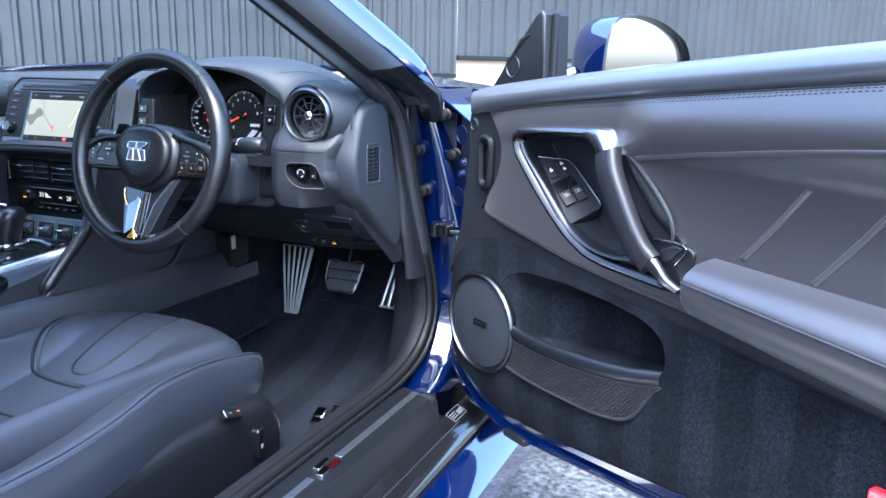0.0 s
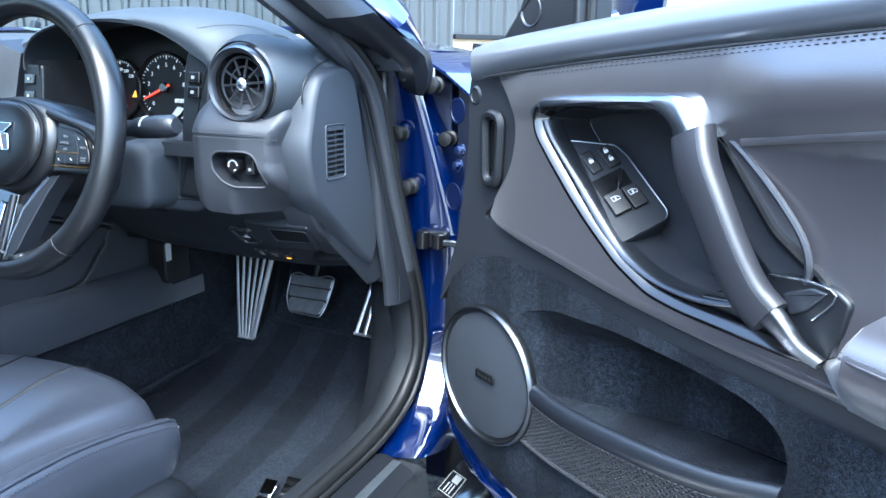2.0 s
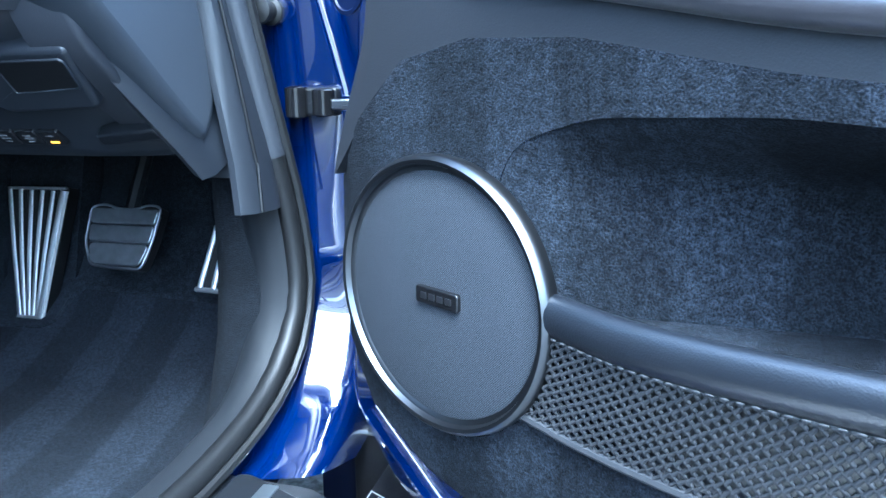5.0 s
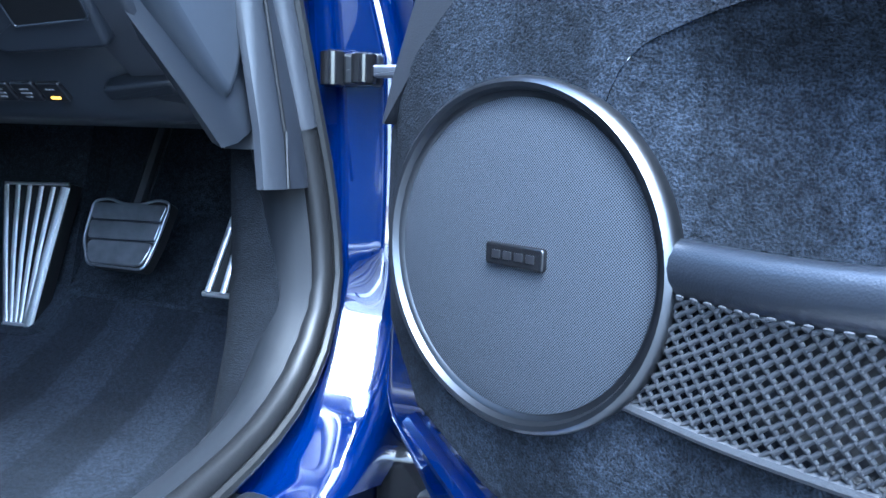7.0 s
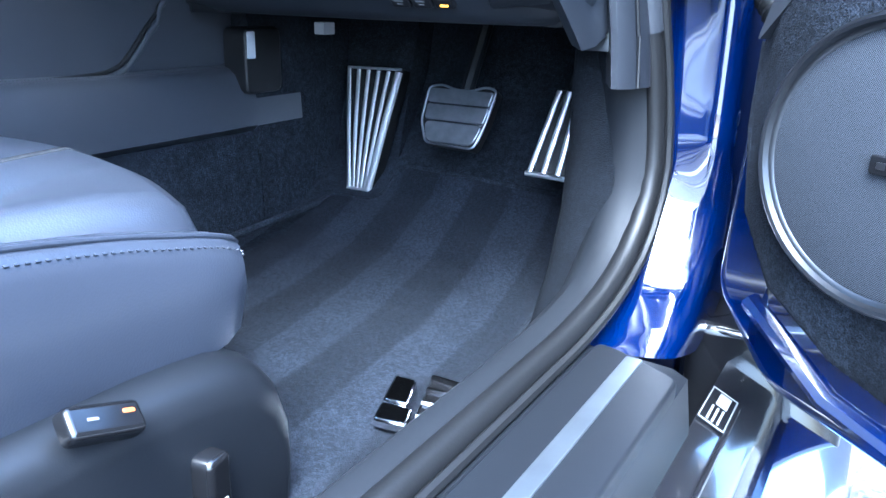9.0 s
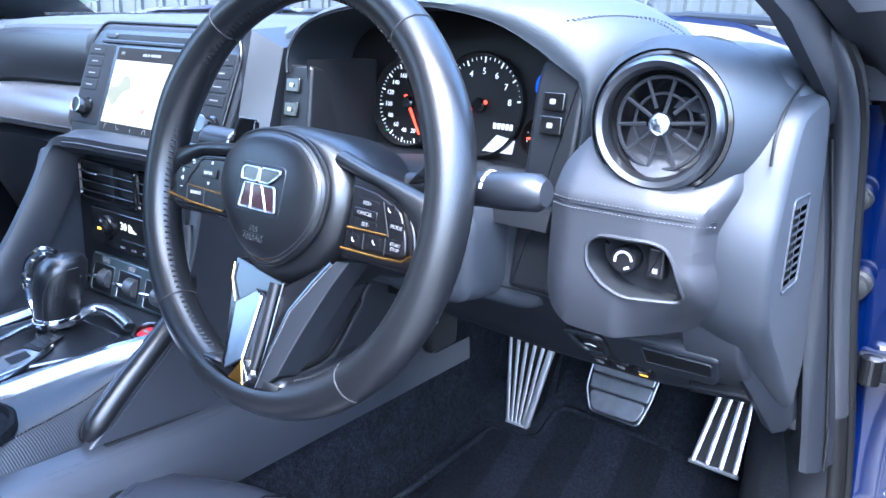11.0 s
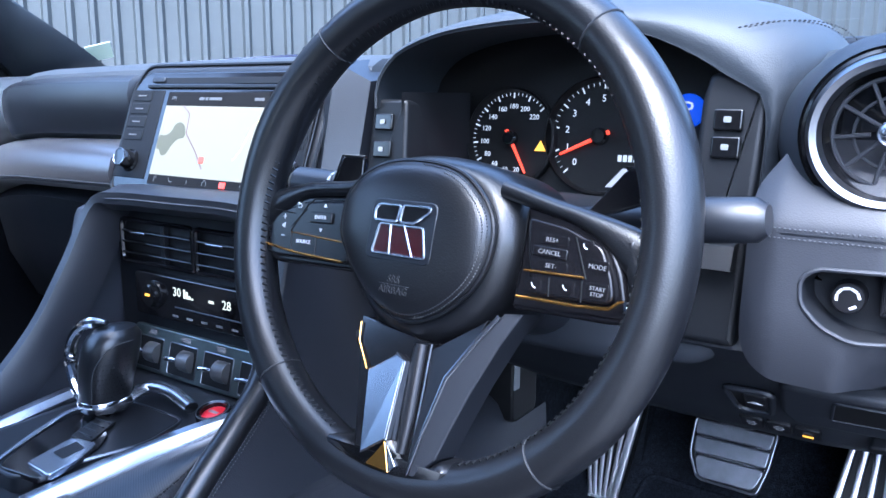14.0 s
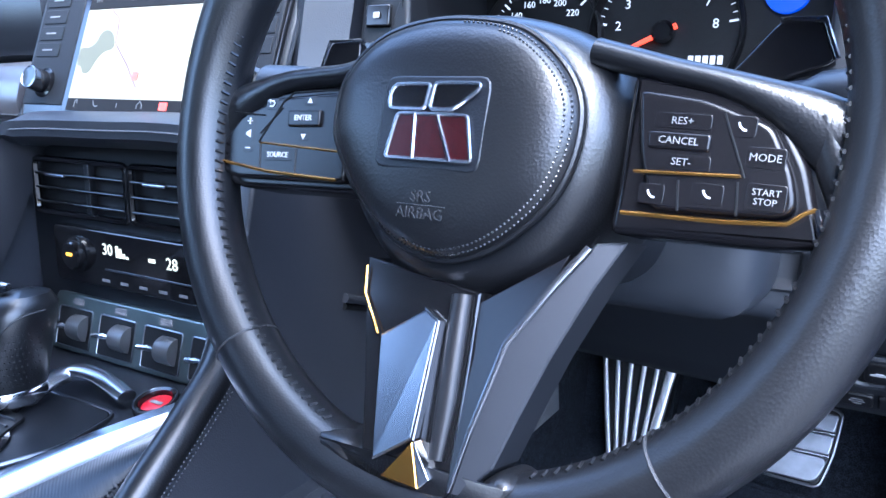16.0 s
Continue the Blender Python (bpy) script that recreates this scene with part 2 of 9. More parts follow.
def curve_open(pts, n):
    """n points evenly spread on a smooth curve through pts."""
    P = [Vector(p) for p in pts]
    P = [2 * P[0] - P[1]] + P + [2 * P[-1] - P[-2]]
    out, segs = [], len(pts) - 1
    fine = []
    for s in range(segs):
        a, b, c, d = P[s:s + 4]
        for k in range(12):
            t = k / 12
            fine.append(0.5 * (2 * b + (c - a) * t + (2 * a - 5 * b + 4 * c - d) * t * t + (3 * b - a - 3 * c + d) * t ** 3))
    fine.append(P[-2].copy())
    return even(fine, n)


def curve_closed(pts, n):
    P = [Vector(p) for p in pts]
    m, fine = len(P), []
    for s in range(m):
        a, b, c, d = P[s - 1], P[s], P[(s + 1) % m], P[(s + 2) % m]
        for k in range(10):
            t = k / 10
            fine.append(0.5 * (2 * b + (c - a) * t + (2 * a - 5 * b + 4 * c - d) * t * t + (3 * b - a - 3 * c + d) * t ** 3))
    fine.append(fine[0].copy())
    return even(fine, n + 1)[:-1]


def even(fine, n):
    run = [0.0]
    for a, b in zip(fine, fine[1:]):
        run.append(run[-1] + (b - a).length)
    out, k = [], 0
    for i in range(n):
        want = run[-1] * i / (n - 1)
        while k < len(fine) - 2 and run[k + 1] < want:
            k += 1
        span = run[k + 1] - run[k] or 1.0
        out.append(fine[k].lerp(fine[k + 1], (want - run[k]) / span))
    return out


def rounded(poly, r, n=4):
    """A polygon with its corners rounded by r."""
    P, out = [Vector(p) for p in poly], []
    for i, b in enumerate(P):
        a, c = P[i - 1], P[(i + 1) % len(P)]
        d1, d2 = min(r, (a - b).length * 0.48), min(r, (c - b).length * 0.48)
        p, q = b + (a - b).normalized() * d1, b + (c - b).normalized() * d2
        for k in range(n + 1):
            t = k / n
            out.append((1 - t) ** 2 * p + 2 * t * (1 - t) * b + t * t * q)
    return out


def loft(sections, closed=True, caps=True, bm=None, m=None, loop=False):
    """A skin over sections (lists of points of one length). closed: each section is a ring; loop: the last section meets the first."""
    bm = bm or bmesh.new()
    rows = [[bm.verts.new((m @ Vector(p)) if m else p) for p in s] for s in sections]
    n = len(rows[0])
    pairs = list(zip(rows, rows[1:])) + ([(rows[-1], rows[0])] if loop else [])
    for a, b in pairs:
        for i in range(n if closed else n - 1):
            j = (i + 1) % n
            bm.faces.new((a[i], a[j], b[j], b[i]))
    if caps and closed and not loop:
        bm.faces.new(rows[0][::-1])
        bm.faces.new(rows[-1])
    return bm


def shell(sections, thick, m=None, bm=None):
    """An open skin with a thickness."""
    s = loft(sections, closed=False, caps=False, m=m)
    bmesh.ops.recalc_face_normals(s, faces=s.faces[:])
    bmesh.ops.solidify(s, geom=s.faces[:], thickness=thick)
    return s


def tube(path, radius, sides=10, closed=False, bm=None, squash=1.0, up=(0, 0, 1), m=None):
    """A round bar along a path; radius may be a list."""
    P = [Vector(p) for p in path]
    n, rings = len(P), []
    for i, p in enumerate(P):
        a = P[i - 1] if (i or closed) else p
        c = P[(i + 1) % n] if (i < n - 1 or closed) else p
        t = (c - a).normalized()
        x = Vector(up).cross(t)
        x = x.normalized() if x.length > 1e-4 else Vector((1, 0, 0))
        y = t.cross(x)
        r = radius[i] if isinstance(radius, (list, tuple)) else radius
        rings.append([p + x * (math.cos(q) * r) + y * (math.sin(q) * r * squash) for q in (2 * math.pi * k / sides for k in range(sides))])
    return loft(rings, True, not closed, bm, m, loop=closed)


def inset_loop(pts, d):
    """The loop moved inwards by d (pts are 2D, in turn)."""
    n = len(pts)
    area = sum(pts[i][0] * pts[(i + 1) % n][1] - pts[(i + 1) % n][0] * pts[i][1] for i in range(n))
    s, out = (1 if area > 0 else -1), []
    for i in range(n):
        a, b, c = Vector(pts[i - 1][:2]), Vector(pts[i][:2]), Vector(pts[(i + 1) % n][:2])
        e1, e2 = (b - a), (c - b)
        e1, e2 = (e1.normalized() if e1.length > 1e-7 else e2.normalized()), (e2.normalized() if e2.length > 1e-7 else e1.normalized())
        n1, n2 = Vector((-e1.y, e1.x)) * s, Vector((-e2.y, e2.x)) * s
        k = n1 + n2
        k = k / max(0.35, k.dot(k) / 2) if k.length > 1e-5 else n1
        out.append(b + k * d)
    return out


def plate(outline, m, d0, d1, r=0.002, bm=None, steps=3):
    """A flat piece with a rounded front edge: outline in (u, v), from depth d0 to the front d1."""
    sgn = 1 if d1 > d0 else -1
    secs = [[(p[0], p[1], d0) for p in outline]]
    for k in range(steps + 1):
        a = math.pi / 2 * k / steps
        q = inset_loop(outline, r * (1 - math.cos(a)))
        secs.append([(p[0], p[1], d1 - sgn * r * (1 - math.sin(a))) for p in q])
    # a narrow flat border keeps the front face's shading flat
    secs.append([(p[0], p[1], d1) for p in inset_loop(outline, r * 1.12)])
    return loft(secs, True, True, bm, m)


def box(m, u0, u1, v0, v1, d0, d1, r=0.002, corner=0.003, bm=None):
    return plate(rounded([(u0, v0), (u1, v0), (u1, v1), (u0, v1)], corner, 3), m, d0, d1, r, bm)


def lathe(profile, m, sides=40, bm=None, caps=True):
    """profile: (radius, depth) rows turned about the local w axis."""
    secs = [[(r * math.cos(2 * math.pi * k / sides), r * math.sin(2 * math.pi * k / sides), d) for k in range(sides)] for r, d in profile]
    return loft(secs, True, caps, bm, m)


def fill(outer, holes, m, depth=0.0, fine=0.0, shape=None, thick=0.0):
    """A flat sheet with holes; fine: the longest edge; shape(u, v): the depth of each point."""
    bm = bmesh.new()
    for loop_ in [outer] + list(holes):
        vs = [bm.verts.new((p[0], p[1], depth)) for p in loop_]
        for a, b in zip(vs, vs[1:] + vs[:1]):
            bm.edges.new((a, b))
    bmesh.ops.triangle_fill(bm, use_beauty=True, edges=bm.edges[:])
    if fine:
        for _ in range(6):
            long_ = [e for e in bm.edges if e.calc_length() > fine]
            if not long_:
                break
            bmesh.ops.subdivide_edges(bm, edges=long_, cuts=1)
            bmesh.ops.triangulate(bm, faces=bm.faces[:])
            bmesh.ops.beautify_fill(bm, faces=bm.faces[:], edges=[e for e in bm.edges if not e.is_boundary])
    if shape:
        for v in bm.verts:
            v.co.z = depth + shape(v.co.x, v.co.y)
    if thick:
        bmesh.ops.recalc_face_normals(bm, faces=bm.faces[:])
        bmesh.ops.solidify(bm, geom=bm.faces[:], thickness=thick)
    bm.transform(m)
    return bm


def stitches(path, count, size, m=None, lift=(0, 0, 0), bm=None):
    """A row of short threads along a path."""
    bm = bm or bmesh.new()
    P = curve_open(path, count * 2)
    for i in range(0, len(P) - 1, 2):
        a, b = P[i] + Vector(lift), P[i + 1] + Vector(lift)
        tube([a, (a + b) / 2 + Vector(lift) * 0.4, b], [size * 0.6, size, size * 0.6], 5, bm=bm, m=m)
    return bm


def text(s, size, m, mat, parent, name="lettering", label="", align="CENTER", thick=0.0002):
    cu = bpy.data.curves.new("lettering", "FONT")
    cu.body, cu.size, cu.align_x, cu.align_y, cu.extrude, cu.resolution_u = s, size, align, "CENTER", thick, 2
    tmp = new("lettering", cu)
    me = bpy.data.meshes.new_from_object(tmp)
    bpy.data.objects.remove(tmp)
    bpy.data.curves.remove(cu)
    me.transform(m)
    me.materials.clear()
    me.materials.append(mat)
    ob = new(name, me)
    ob.parent = parent
    if label:
        ob["label"] = label
    return ob


def at(m, u, v, w=0.0, turn=0.0):
    return m @ Matrix.Translation((u, v, w)) @ Matrix.Rotation(radians(turn), 4, "Z")


UP = axes((0, 0, 0), (1, 0, 0), (0, 1, 0), (0, 0, 1))


def rearward(x, y, z, lean=0.0, turn=0.0):
    """A frame that faces the rear of the car: u to the car's right, v up; lean: degrees that its top leans to the front."""
    return Matrix.Translation((x, y, z)) @ Matrix.Rotation(radians(turn), 4, "Z") @ Matrix.Rotation(radians(-lean), 4, "X") @ axes((0, 0, 0), (1, 0, 0), (0, 0, 1), (0, -1, 0))


def outward(x, y, z):
    """A frame that faces the car's right: u to the front, v up."""
    return axes((x, y, z), (0, 1, 0), (0, 0, 1), (1, 0, 0))


XC = -1.41      # the car's middle

# ---- the yard ----
def build_yard():
    bm = bmesh.new()
    n = 24
    grid = [[(-60 + 120 * i / n, -60 + 120 * j / n, 0) for i in range(n + 1)] for j in range(n + 1)]
    loft(grid, False, False, bm)
    tagged(part("ground", bm, asphalt), "grey asphalt yard with worn aggregate", "ground", kind="structure")
    wall = axes((-2.63, 6.30, 0), (0.661, 0.751, 0), (0, 0, 1), (0.751, -0.661, 0))
    top = thing("wall_north", "blue-grey ribbed metal cladding over a cream masonry plinth", "wall", kind="structure")

    def ribs(u0, u1, z0, z1):
        prof, u, pitch, d = [], u0, 0.125, 0.028
        while u < u1:
            prof += [(u, 0.0), (u + pitch * 0.55, 0.0), (u + pitch * 0.68, d), (u + pitch * 0.87, d)]
            u += pitch
        secs = [[(p[0], z, p[1]) for p in prof] for z in (z0, z1)]
        return loft(secs, False, False, m=wall)
    part("cladding", ribs(-16, -0.02, 0.965, 4.4), cladding, top)
    part("cladding", ribs(0.0, 22, 1.115, 4.4), cladding, top)
    part("drip_flashing", box(wall, -16, -0.02, 0.925, 0.963, -0.05, 0.045, 0.004, 0.004), plastic_dark, top)
    part("drip_flashing", box(wall, 0.0, 22, 1.075, 1.113, -0.05, 0.045, 0.004, 0.004), plastic_dark, top)
    part("plinth", box(wall, -16, 22, 0.0, 1.12, -0.35, -0.012, 0.004, 0.004), cream, top, "cream painted masonry plinth")


build_yard()


# ---- the car's body ----
SEAL = [(-0.66, -0.10, 0.362), (-0.66, 0.6, 0.362), (-0.66, 1.20, 0.362), (-0.658, 1.30, 0.366), (-0.655, 1.38, 0.382), (-0.652, 1.435, 0.415),
        (-0.650, 1.468, 0.47), (-0.656, 1.468, 0.55), (-0.665, 1.448, 0.64), (-0.676, 1.422, 0.75), (-0.682, 1.395, 0.85), (-0.684, 1.365, 0.905),
        (-0.690, 1.30, 0.955), (-0.728, 1.20, 1.03), (-0.80, 1.09, 1.12), (-0.86, 0.99, 1.20), (-0.905, 0.90, 1.255), (-0.92, 0.75, 1.285), (-0.92, 0.2, 1.29)]


def build_body():
    car = thing("car_body", "glossy dark blue sports car body with its driver door open", "car")

    # jamb between the seal and the hinges
    prof = [(1.315, 0.342), (1.368, 0.352), (1.425, 0.380), (1.466, 0.432), (1.485, 0.510), (1.486, 0.62), (1.470, 0.78), (1.448, 0.905)]
    ring = curve_open([(0, *p) for p in prof], 90)
    xs = [(-0.675, 0.0), (-0.650, 0.0), (-0.625, 0.0), (-0.606, 0.0), (-0.596, 0.0015), (-0.588, 0.008), (-0.583, 0.03), (-0.582, 0.09)]
    xs = [(p.x, p.y) for p in curve_open([(*q, 0) for q in xs], 40)]

    def lean(x, z):
        """The outer ridge leans inboard towards the top more than the inner edge."""
        k = min(1.0, max(0.0, (x + 0.675) / 0.075))
        return x - (1 - k) * 0.075 * max(0.0, z - 0.47) - k * 0.24 * max(0.0, z - 0.66)
    part("door_jamb", loft([[(lean(x, p.z), p.y + d + 0.32 * (x + 0.675) * min(1.0, max(0.0, (0.50 - p.z) / 0.06)), p.z - d * 0.3) for p in ring] for x, d in xs], False, False), inner_paint, car, "deep blue painted door jamb")
    # bay behind the jamb, in the blue that carries its shade
    part("hinge_bay", loft([[(x, y, z) for z in (0.22, 0.40, 0.6, 0.8, 0.925)] for x, y in ((-0.66, 1.55), (-0.582, 1.56), (-0.54, 1.585), (-0.50, 1.59), (-0.462, 1.58))], False, False), shaded_blue_paint, car, "dull blue hinge bay with its shade in the colour")
    part("inner_panel", box(outward(-0.62, 0, 0), 1.53, 1.68, 0.20, 0.90, -0.04, 0.0, 0.004, 0.01), shaded_blue_paint, car)
    part("sill_end", box(UP, -0.60, -0.45, 1.47, 1.66, 0.14, 0.33, 0.01, 0.01), black_paint, car)
    for x, y, z, r in ((-0.676, 1.470, 0.819, 0.013), (-0.665, 1.476, 0.734, 0.013), (-0.608, 1.500, 0.811, 0.012), (-0.623, 1.478, 0.892, 0.013)):
        b = lathe([(r, 0), (r, 0.006), (r * 0.72, 0.008), (r * 0.72, 0.018), (r * 0.95, 0.022), (r * 0.9, 0.028), (r * 0.4, 0.030)], rearward(x, y, z), 18)
        part("bump_stop", b, rubber, car)
    for x, z in ((-0.552, 0.80), (-0.552, 0.775), (-0.555, 0.52), (-0.555, 0.50)):
        part("bolt", lathe([(0.009, 0), (0.009, 0.004), (0.006, 0.006), (0.006, 0.012)], rearward(x, 1.55, z), 6), inner_paint, car)
    # door check strap
    part("check_bracket", box(rearward(-0.628, 1.482, 0.652), -0.026, 0.026, -0.013, 0.013, 0, 0.010, 0.003, 0.004), plastic_dark, car)
    for x, h in ((-0.640, 0.015), (-0.613, 0.013)):
        part("check_roller", lathe([(0.006, -h), (0.0105, -h + 0.002), (0.0105, h - 0.002), (0.006, h)], Matrix.Translation((x, 1.466, 0.652)), 24), gloss_black, car, "polished dark metal roller")
    part("check_strap", box(rearward(-0.590, 1.470, 0.650), -0.02, 0.03, -0.005, 0.005, 0.0, 0.008, 0.002, 0.002), dark_satin, car, "dull metal door check strap")
    # hinges
    for z in (0.79, 0.42):
        bm = box(rearward(-0.535, 1.57, z), -0.03, 0.03, -0.035, 0.035, 0, 0.02, 0.003, 0.006)
        tube([(-0.512, 1.545, z - 0.045), (-0.512, 1.545, z + 0.045)], 0.009, 10, bm=bm)
        box(rearward(-0.49, 1.55, z), -0.03, 0.03, -0.03, 0.03, 0, 0.012, 0.003, 0.006, bm)
        part("hinge", bm, inner_paint, car)
    bm = bmesh.new()
    tube(curve_open([(-0.60, 1.54, 0.66), (-0.57, 1.50, 0.63), (-0.545, 1.47, 0.60), (-0.53, 1.45, 0.62)], 30), [0.011 + 0.002 * (k % 2) for k in range(30)], 10, bm=bm)
    part("cable_boot", bm, rubber, car)

    # front wing, its top and outer skin
    secs = []
    for y, top, out in ((1.475, 0.885, -0.470), (1.60, 0.895, -0.466), (1.85, 0.90, -0.46), (2.2, 0.895, -0.46), (2.7, 0.86, -0.475), (3.1, 0.79, -0.53)):
        e = 1.0 if y < 1.5 else 0.0       # the edge by the pillar falls off faster
        secs.append([(out - 0.21, y, top + 0.045 + 0.020 * e), (out - 0.14, y, top + 0.03 - 0.003 * e), (out - 0.08, y, top + 0.008 - 0.028 * e), (out - 0.035, y, top - 0.02 - 0.030 * e), (out - 0.012, y, top - 0.06),
                     (out, y, top - 0.12), (out + 0.003, y, top - 0.3), (out - 0.01, y, 0.3), (out - 0.03, y, 0.16)])
    part("front_wing", shell(secs, 0.004), paint, car)
    part("front_wing", shell([[(2 * XC - p[0], p[1], p[2]) for p in s] for s in secs], 0.004), paint, car)
    # bonnet
    secs = []
    for y, z, w in ((1.76, 0.985, 0.70), (1.95, 0.975, 0.74), (2.3, 0.945, 0.76), (2.7, 0.885, 0.75), (3.05, 0.79, 0.66)):
        secs.append([(XC + w * k / 10, y - 0.26 * abs(k / 10) ** 2.2 * (1 if y < 1.9 else 0.6 if y < 2 else 0), z - 0.035 * abs(k / 10) ** 2 + (0.012 if 5 <= abs(k) <= 8 else 0)) for k in range(-10, 11)])
    part("bonnet", shell(secs, 0.006), paint, car)
    part("washer_jet", box(rearward(-1.782, 1.74, 0.985, 20), -0.008, 0.008, 0, 0.02, -0.012, 0.006, 0.003, 0.004), plastic_dark, car)
    part("washer_jet", box(rearward(-1.03, 1.74, 0.985, 20), -0.008, 0.008, 0, 0.02, -0.012, 0.006, 0.003, 0.004), plastic_dark, car)
    # scuttle panel under the windscreen
    secs = [[(XC + 0.74 * k / 10, y - 0.30 * abs(k / 10) ** 2.0, z - 0.03 * abs(k / 10) ** 2) for k in range(-10, 11)] for y, z in ((1.67, 0.950), (1.72, 0.962), (1.79, 0.968), (1.80, 0.93))]
    part("scuttle", shell(secs, 0.004), plastic_dark, car)
    for x0, x1 in ((-1.75, -1.10), (-1.15, -0.75)):
        part("wiper", tube([(x0, 1.73, 0.972), ((x0 + x1) / 2, 1.72, 0.984), (x1, 1.60, 0.975)], 0.006, 8), plastic_dark, car)

    # windscreen pillars, both sides
    line = [Vector(p) for p in ((-0.640, 1.415, 0.86), (-0.655, 1.36, 0.905), (-0.69, 1.275, 0.96), (-0.745, 1.175, 1.035), (-0.80, 1.09, 1.105), (-0.855, 1.00, 1.18), (-0.905, 0.92, 1.245))]
    line = curve_open(line, 18)
    inner, outer, black = [], [], []
    for c, k in (((-0.700, 1.362, 0.900), 0.40), ((-0.698, 1.340, 0.925), 0.55)):
        inner.append([Vector(c) + Vector(q) * k for q in ((-0.002, 0.060, 0.014), (-0.010, 0.040, 0.004), (-0.007, 0.0, -0.010), (0.002, -0.022, -0.020), (0.016, -0.022, -0.022), (0.026, -0.006, -0.014), (0.026, 0.04, 0.004))])
    for p in line[6:]:
        inner.append([p + Vector(q) for q in ((-0.002, 0.060, 0.014), (-0.010, 0.040, 0.004), (-0.007, 0.0, -0.010), (0.002, -0.022, -0.020), (0.016, -0.022, -0.022), (0.026, -0.006, -0.014), (0.026, 0.04, 0.004))])
    # the gutter rubber narrows into a rounded boot over the jamb
    for a, b, d in (((-0.650, 1.444, 0.882), (-0.631, 1.444, 0.877), 0.006), ((-0.664, 1.438, 0.890), (-0.622, 1.438, 0.888), 0.012), ((-0.668, 1.428, 0.906), (-0.616, 1.430, 0.912), 0.016), ((-0.668, 1.404, 0.926), (-0.614, 1.414, 0.934), 0.018)):
        a, b = Vector(a), Vector(b)
        black.append([a, a.lerp(b, 0.28) + Vector((0, -d, -d / 4)), a.lerp(b, 0.72) + Vector((0, -d, -d / 4)), b + Vector((0, -0.002, 0)), b + Vector((0, 0.016, 0.004)), a.lerp(b, 0.6) + Vector((0, 0.03, 0.004)), a + Vector((0, 0.03, 0.002))])
    outer.append([Vector((-0.632, 1.452, 0.944)) + Vector(q) * 0.12 for q in ((0.0, -0.040, -0.03), (0.01, -0.02, -0.02), (0.01, -0.01, -0.01), (0.0, 0.0, 0.0), (-0.02, 0.0, 0.0), (-0.03, 0.0, -0.01), (-0.02, -0.03, -0.03))])
    for i, p in enumerate(line):
        if i > 5:
            black.append([p + Vector(q) for q in ((0.027, -0.006, -0.012), (0.050, 0.002, -0.016), (0.076, 0.030, -0.012), (0.086, 0.056, -0.006), (0.084, 0.072, 0.0), (0.060, 0.060, 0.004), (0.028, 0.036, 0.002))])
        if i > 4:
            outer.append([p + Vector(q) for q in ((0.086, 0.060, -0.003), (0.092, 0.073, 0.006), (0.092, 0.086, 0.017), (0.084, 0.096, 0.026), (0.068, 0.102, 0.029), (0.050, 0.098, 0.018), (0.068, 0.07, 0.002))])
    rear_edge = curve_open([(-2.135, 1.42, 0.90), (-2.118, 1.377, 0.947), (-2.10, 1.33, 0.985), (-2.08, 1.278, 1.036), (-2.05, 1.19, 1.105), (-2.015, 1.10, 1.165), (-1.97, 1.0, 1.235), (-1.95, 0.92, 1.262)], 18)
    front_edge = curve_open([(-2.055, 1.56, 0.925), (-2.05, 1.528, 0.951), (-2.05, 1.45, 1.005), (-2.045, 1.35, 1.062), (-2.03, 1.24, 1.126), (-2.00, 1.12, 1.190), (-1.96, 1.0, 1.255), (-1.93, 0.92, 1.285)], 18)
    far = []
    for a, b in zip(rear_edge, front_edge):
        c = (a + b) / 2
        far.append([a, a.lerp(b, 0.12) + Vector((0.010, 0, 0.002)), c + Vector((0.014, -0.004, 0.004)), a.lerp(b, 0.88) + Vector((0.006, 0, 0.004)), b, b + Vector((-0.045, 0.005, 0.005)), a + Vector((-0.06, 0.01, 0))])
    for side in (1, -1):
        def flip(secs):
            return secs if side == 1 else [[(2 * XC - p[0], p[1], p[2]) for p in s] for s in secs]
        part("pillar_trim", loft(inner if side == 1 else far), plastic_pillar, car, "charcoal moulded windscreen pillar trim")
        part("pillar_skin", loft(flip(outer)), paint, car)
        part("pillar_gutter", loft(flip(black)), gutter_rubber, car, "charcoal rubber pillar gutter")
    part("boot_plug", lathe([(0.007, 0), (0.007, 0.003), (0.005, 0.0045), (0.0, 0.005)], rearward(-0.651, 1.419, 0.9055), 16), plastic_pillar, car)
    # grey cover between seal and gutter, cut off level above the jamb
    part("pillar_cover", loft([[(a, y, z), ((a + b) / 2, y - 0.006, z), (b, y + 0.004, z), (b, y + 0.020, z), (a, y + 0.020, z)] for a, b, y, z in ((-0.700, -0.643, 1.392, 0.913), (-0.704, -0.648, 1.372, 0.930), (-0.712, -0.654, 1.338, 0.955), (-0.730, -0.668, 1.295, 0.985))]), plastic_grey, car, "grey moulded pillar cover")
    # windscreen
    low = curve_open([(XC - 0.745, 1.385, 0.905), (XC - 0.60, 1.52, 0.945), (XC - 0.3, 1.66, 0.962), (XC, 1.70, 0.966), (XC + 0.3, 1.66, 0.962), (XC + 0.60, 1.52, 0.945), (XC + 0.745, 1.385, 0.905)], 25)
    high = curve_open([(XC - 0.50, 0.93, 1.25), (XC - 0.25, 0.97, 1.285), (XC, 0.98, 1.292), (XC + 0.25, 0.97, 1.285), (XC + 0.50, 0.93, 1.25)], 25)
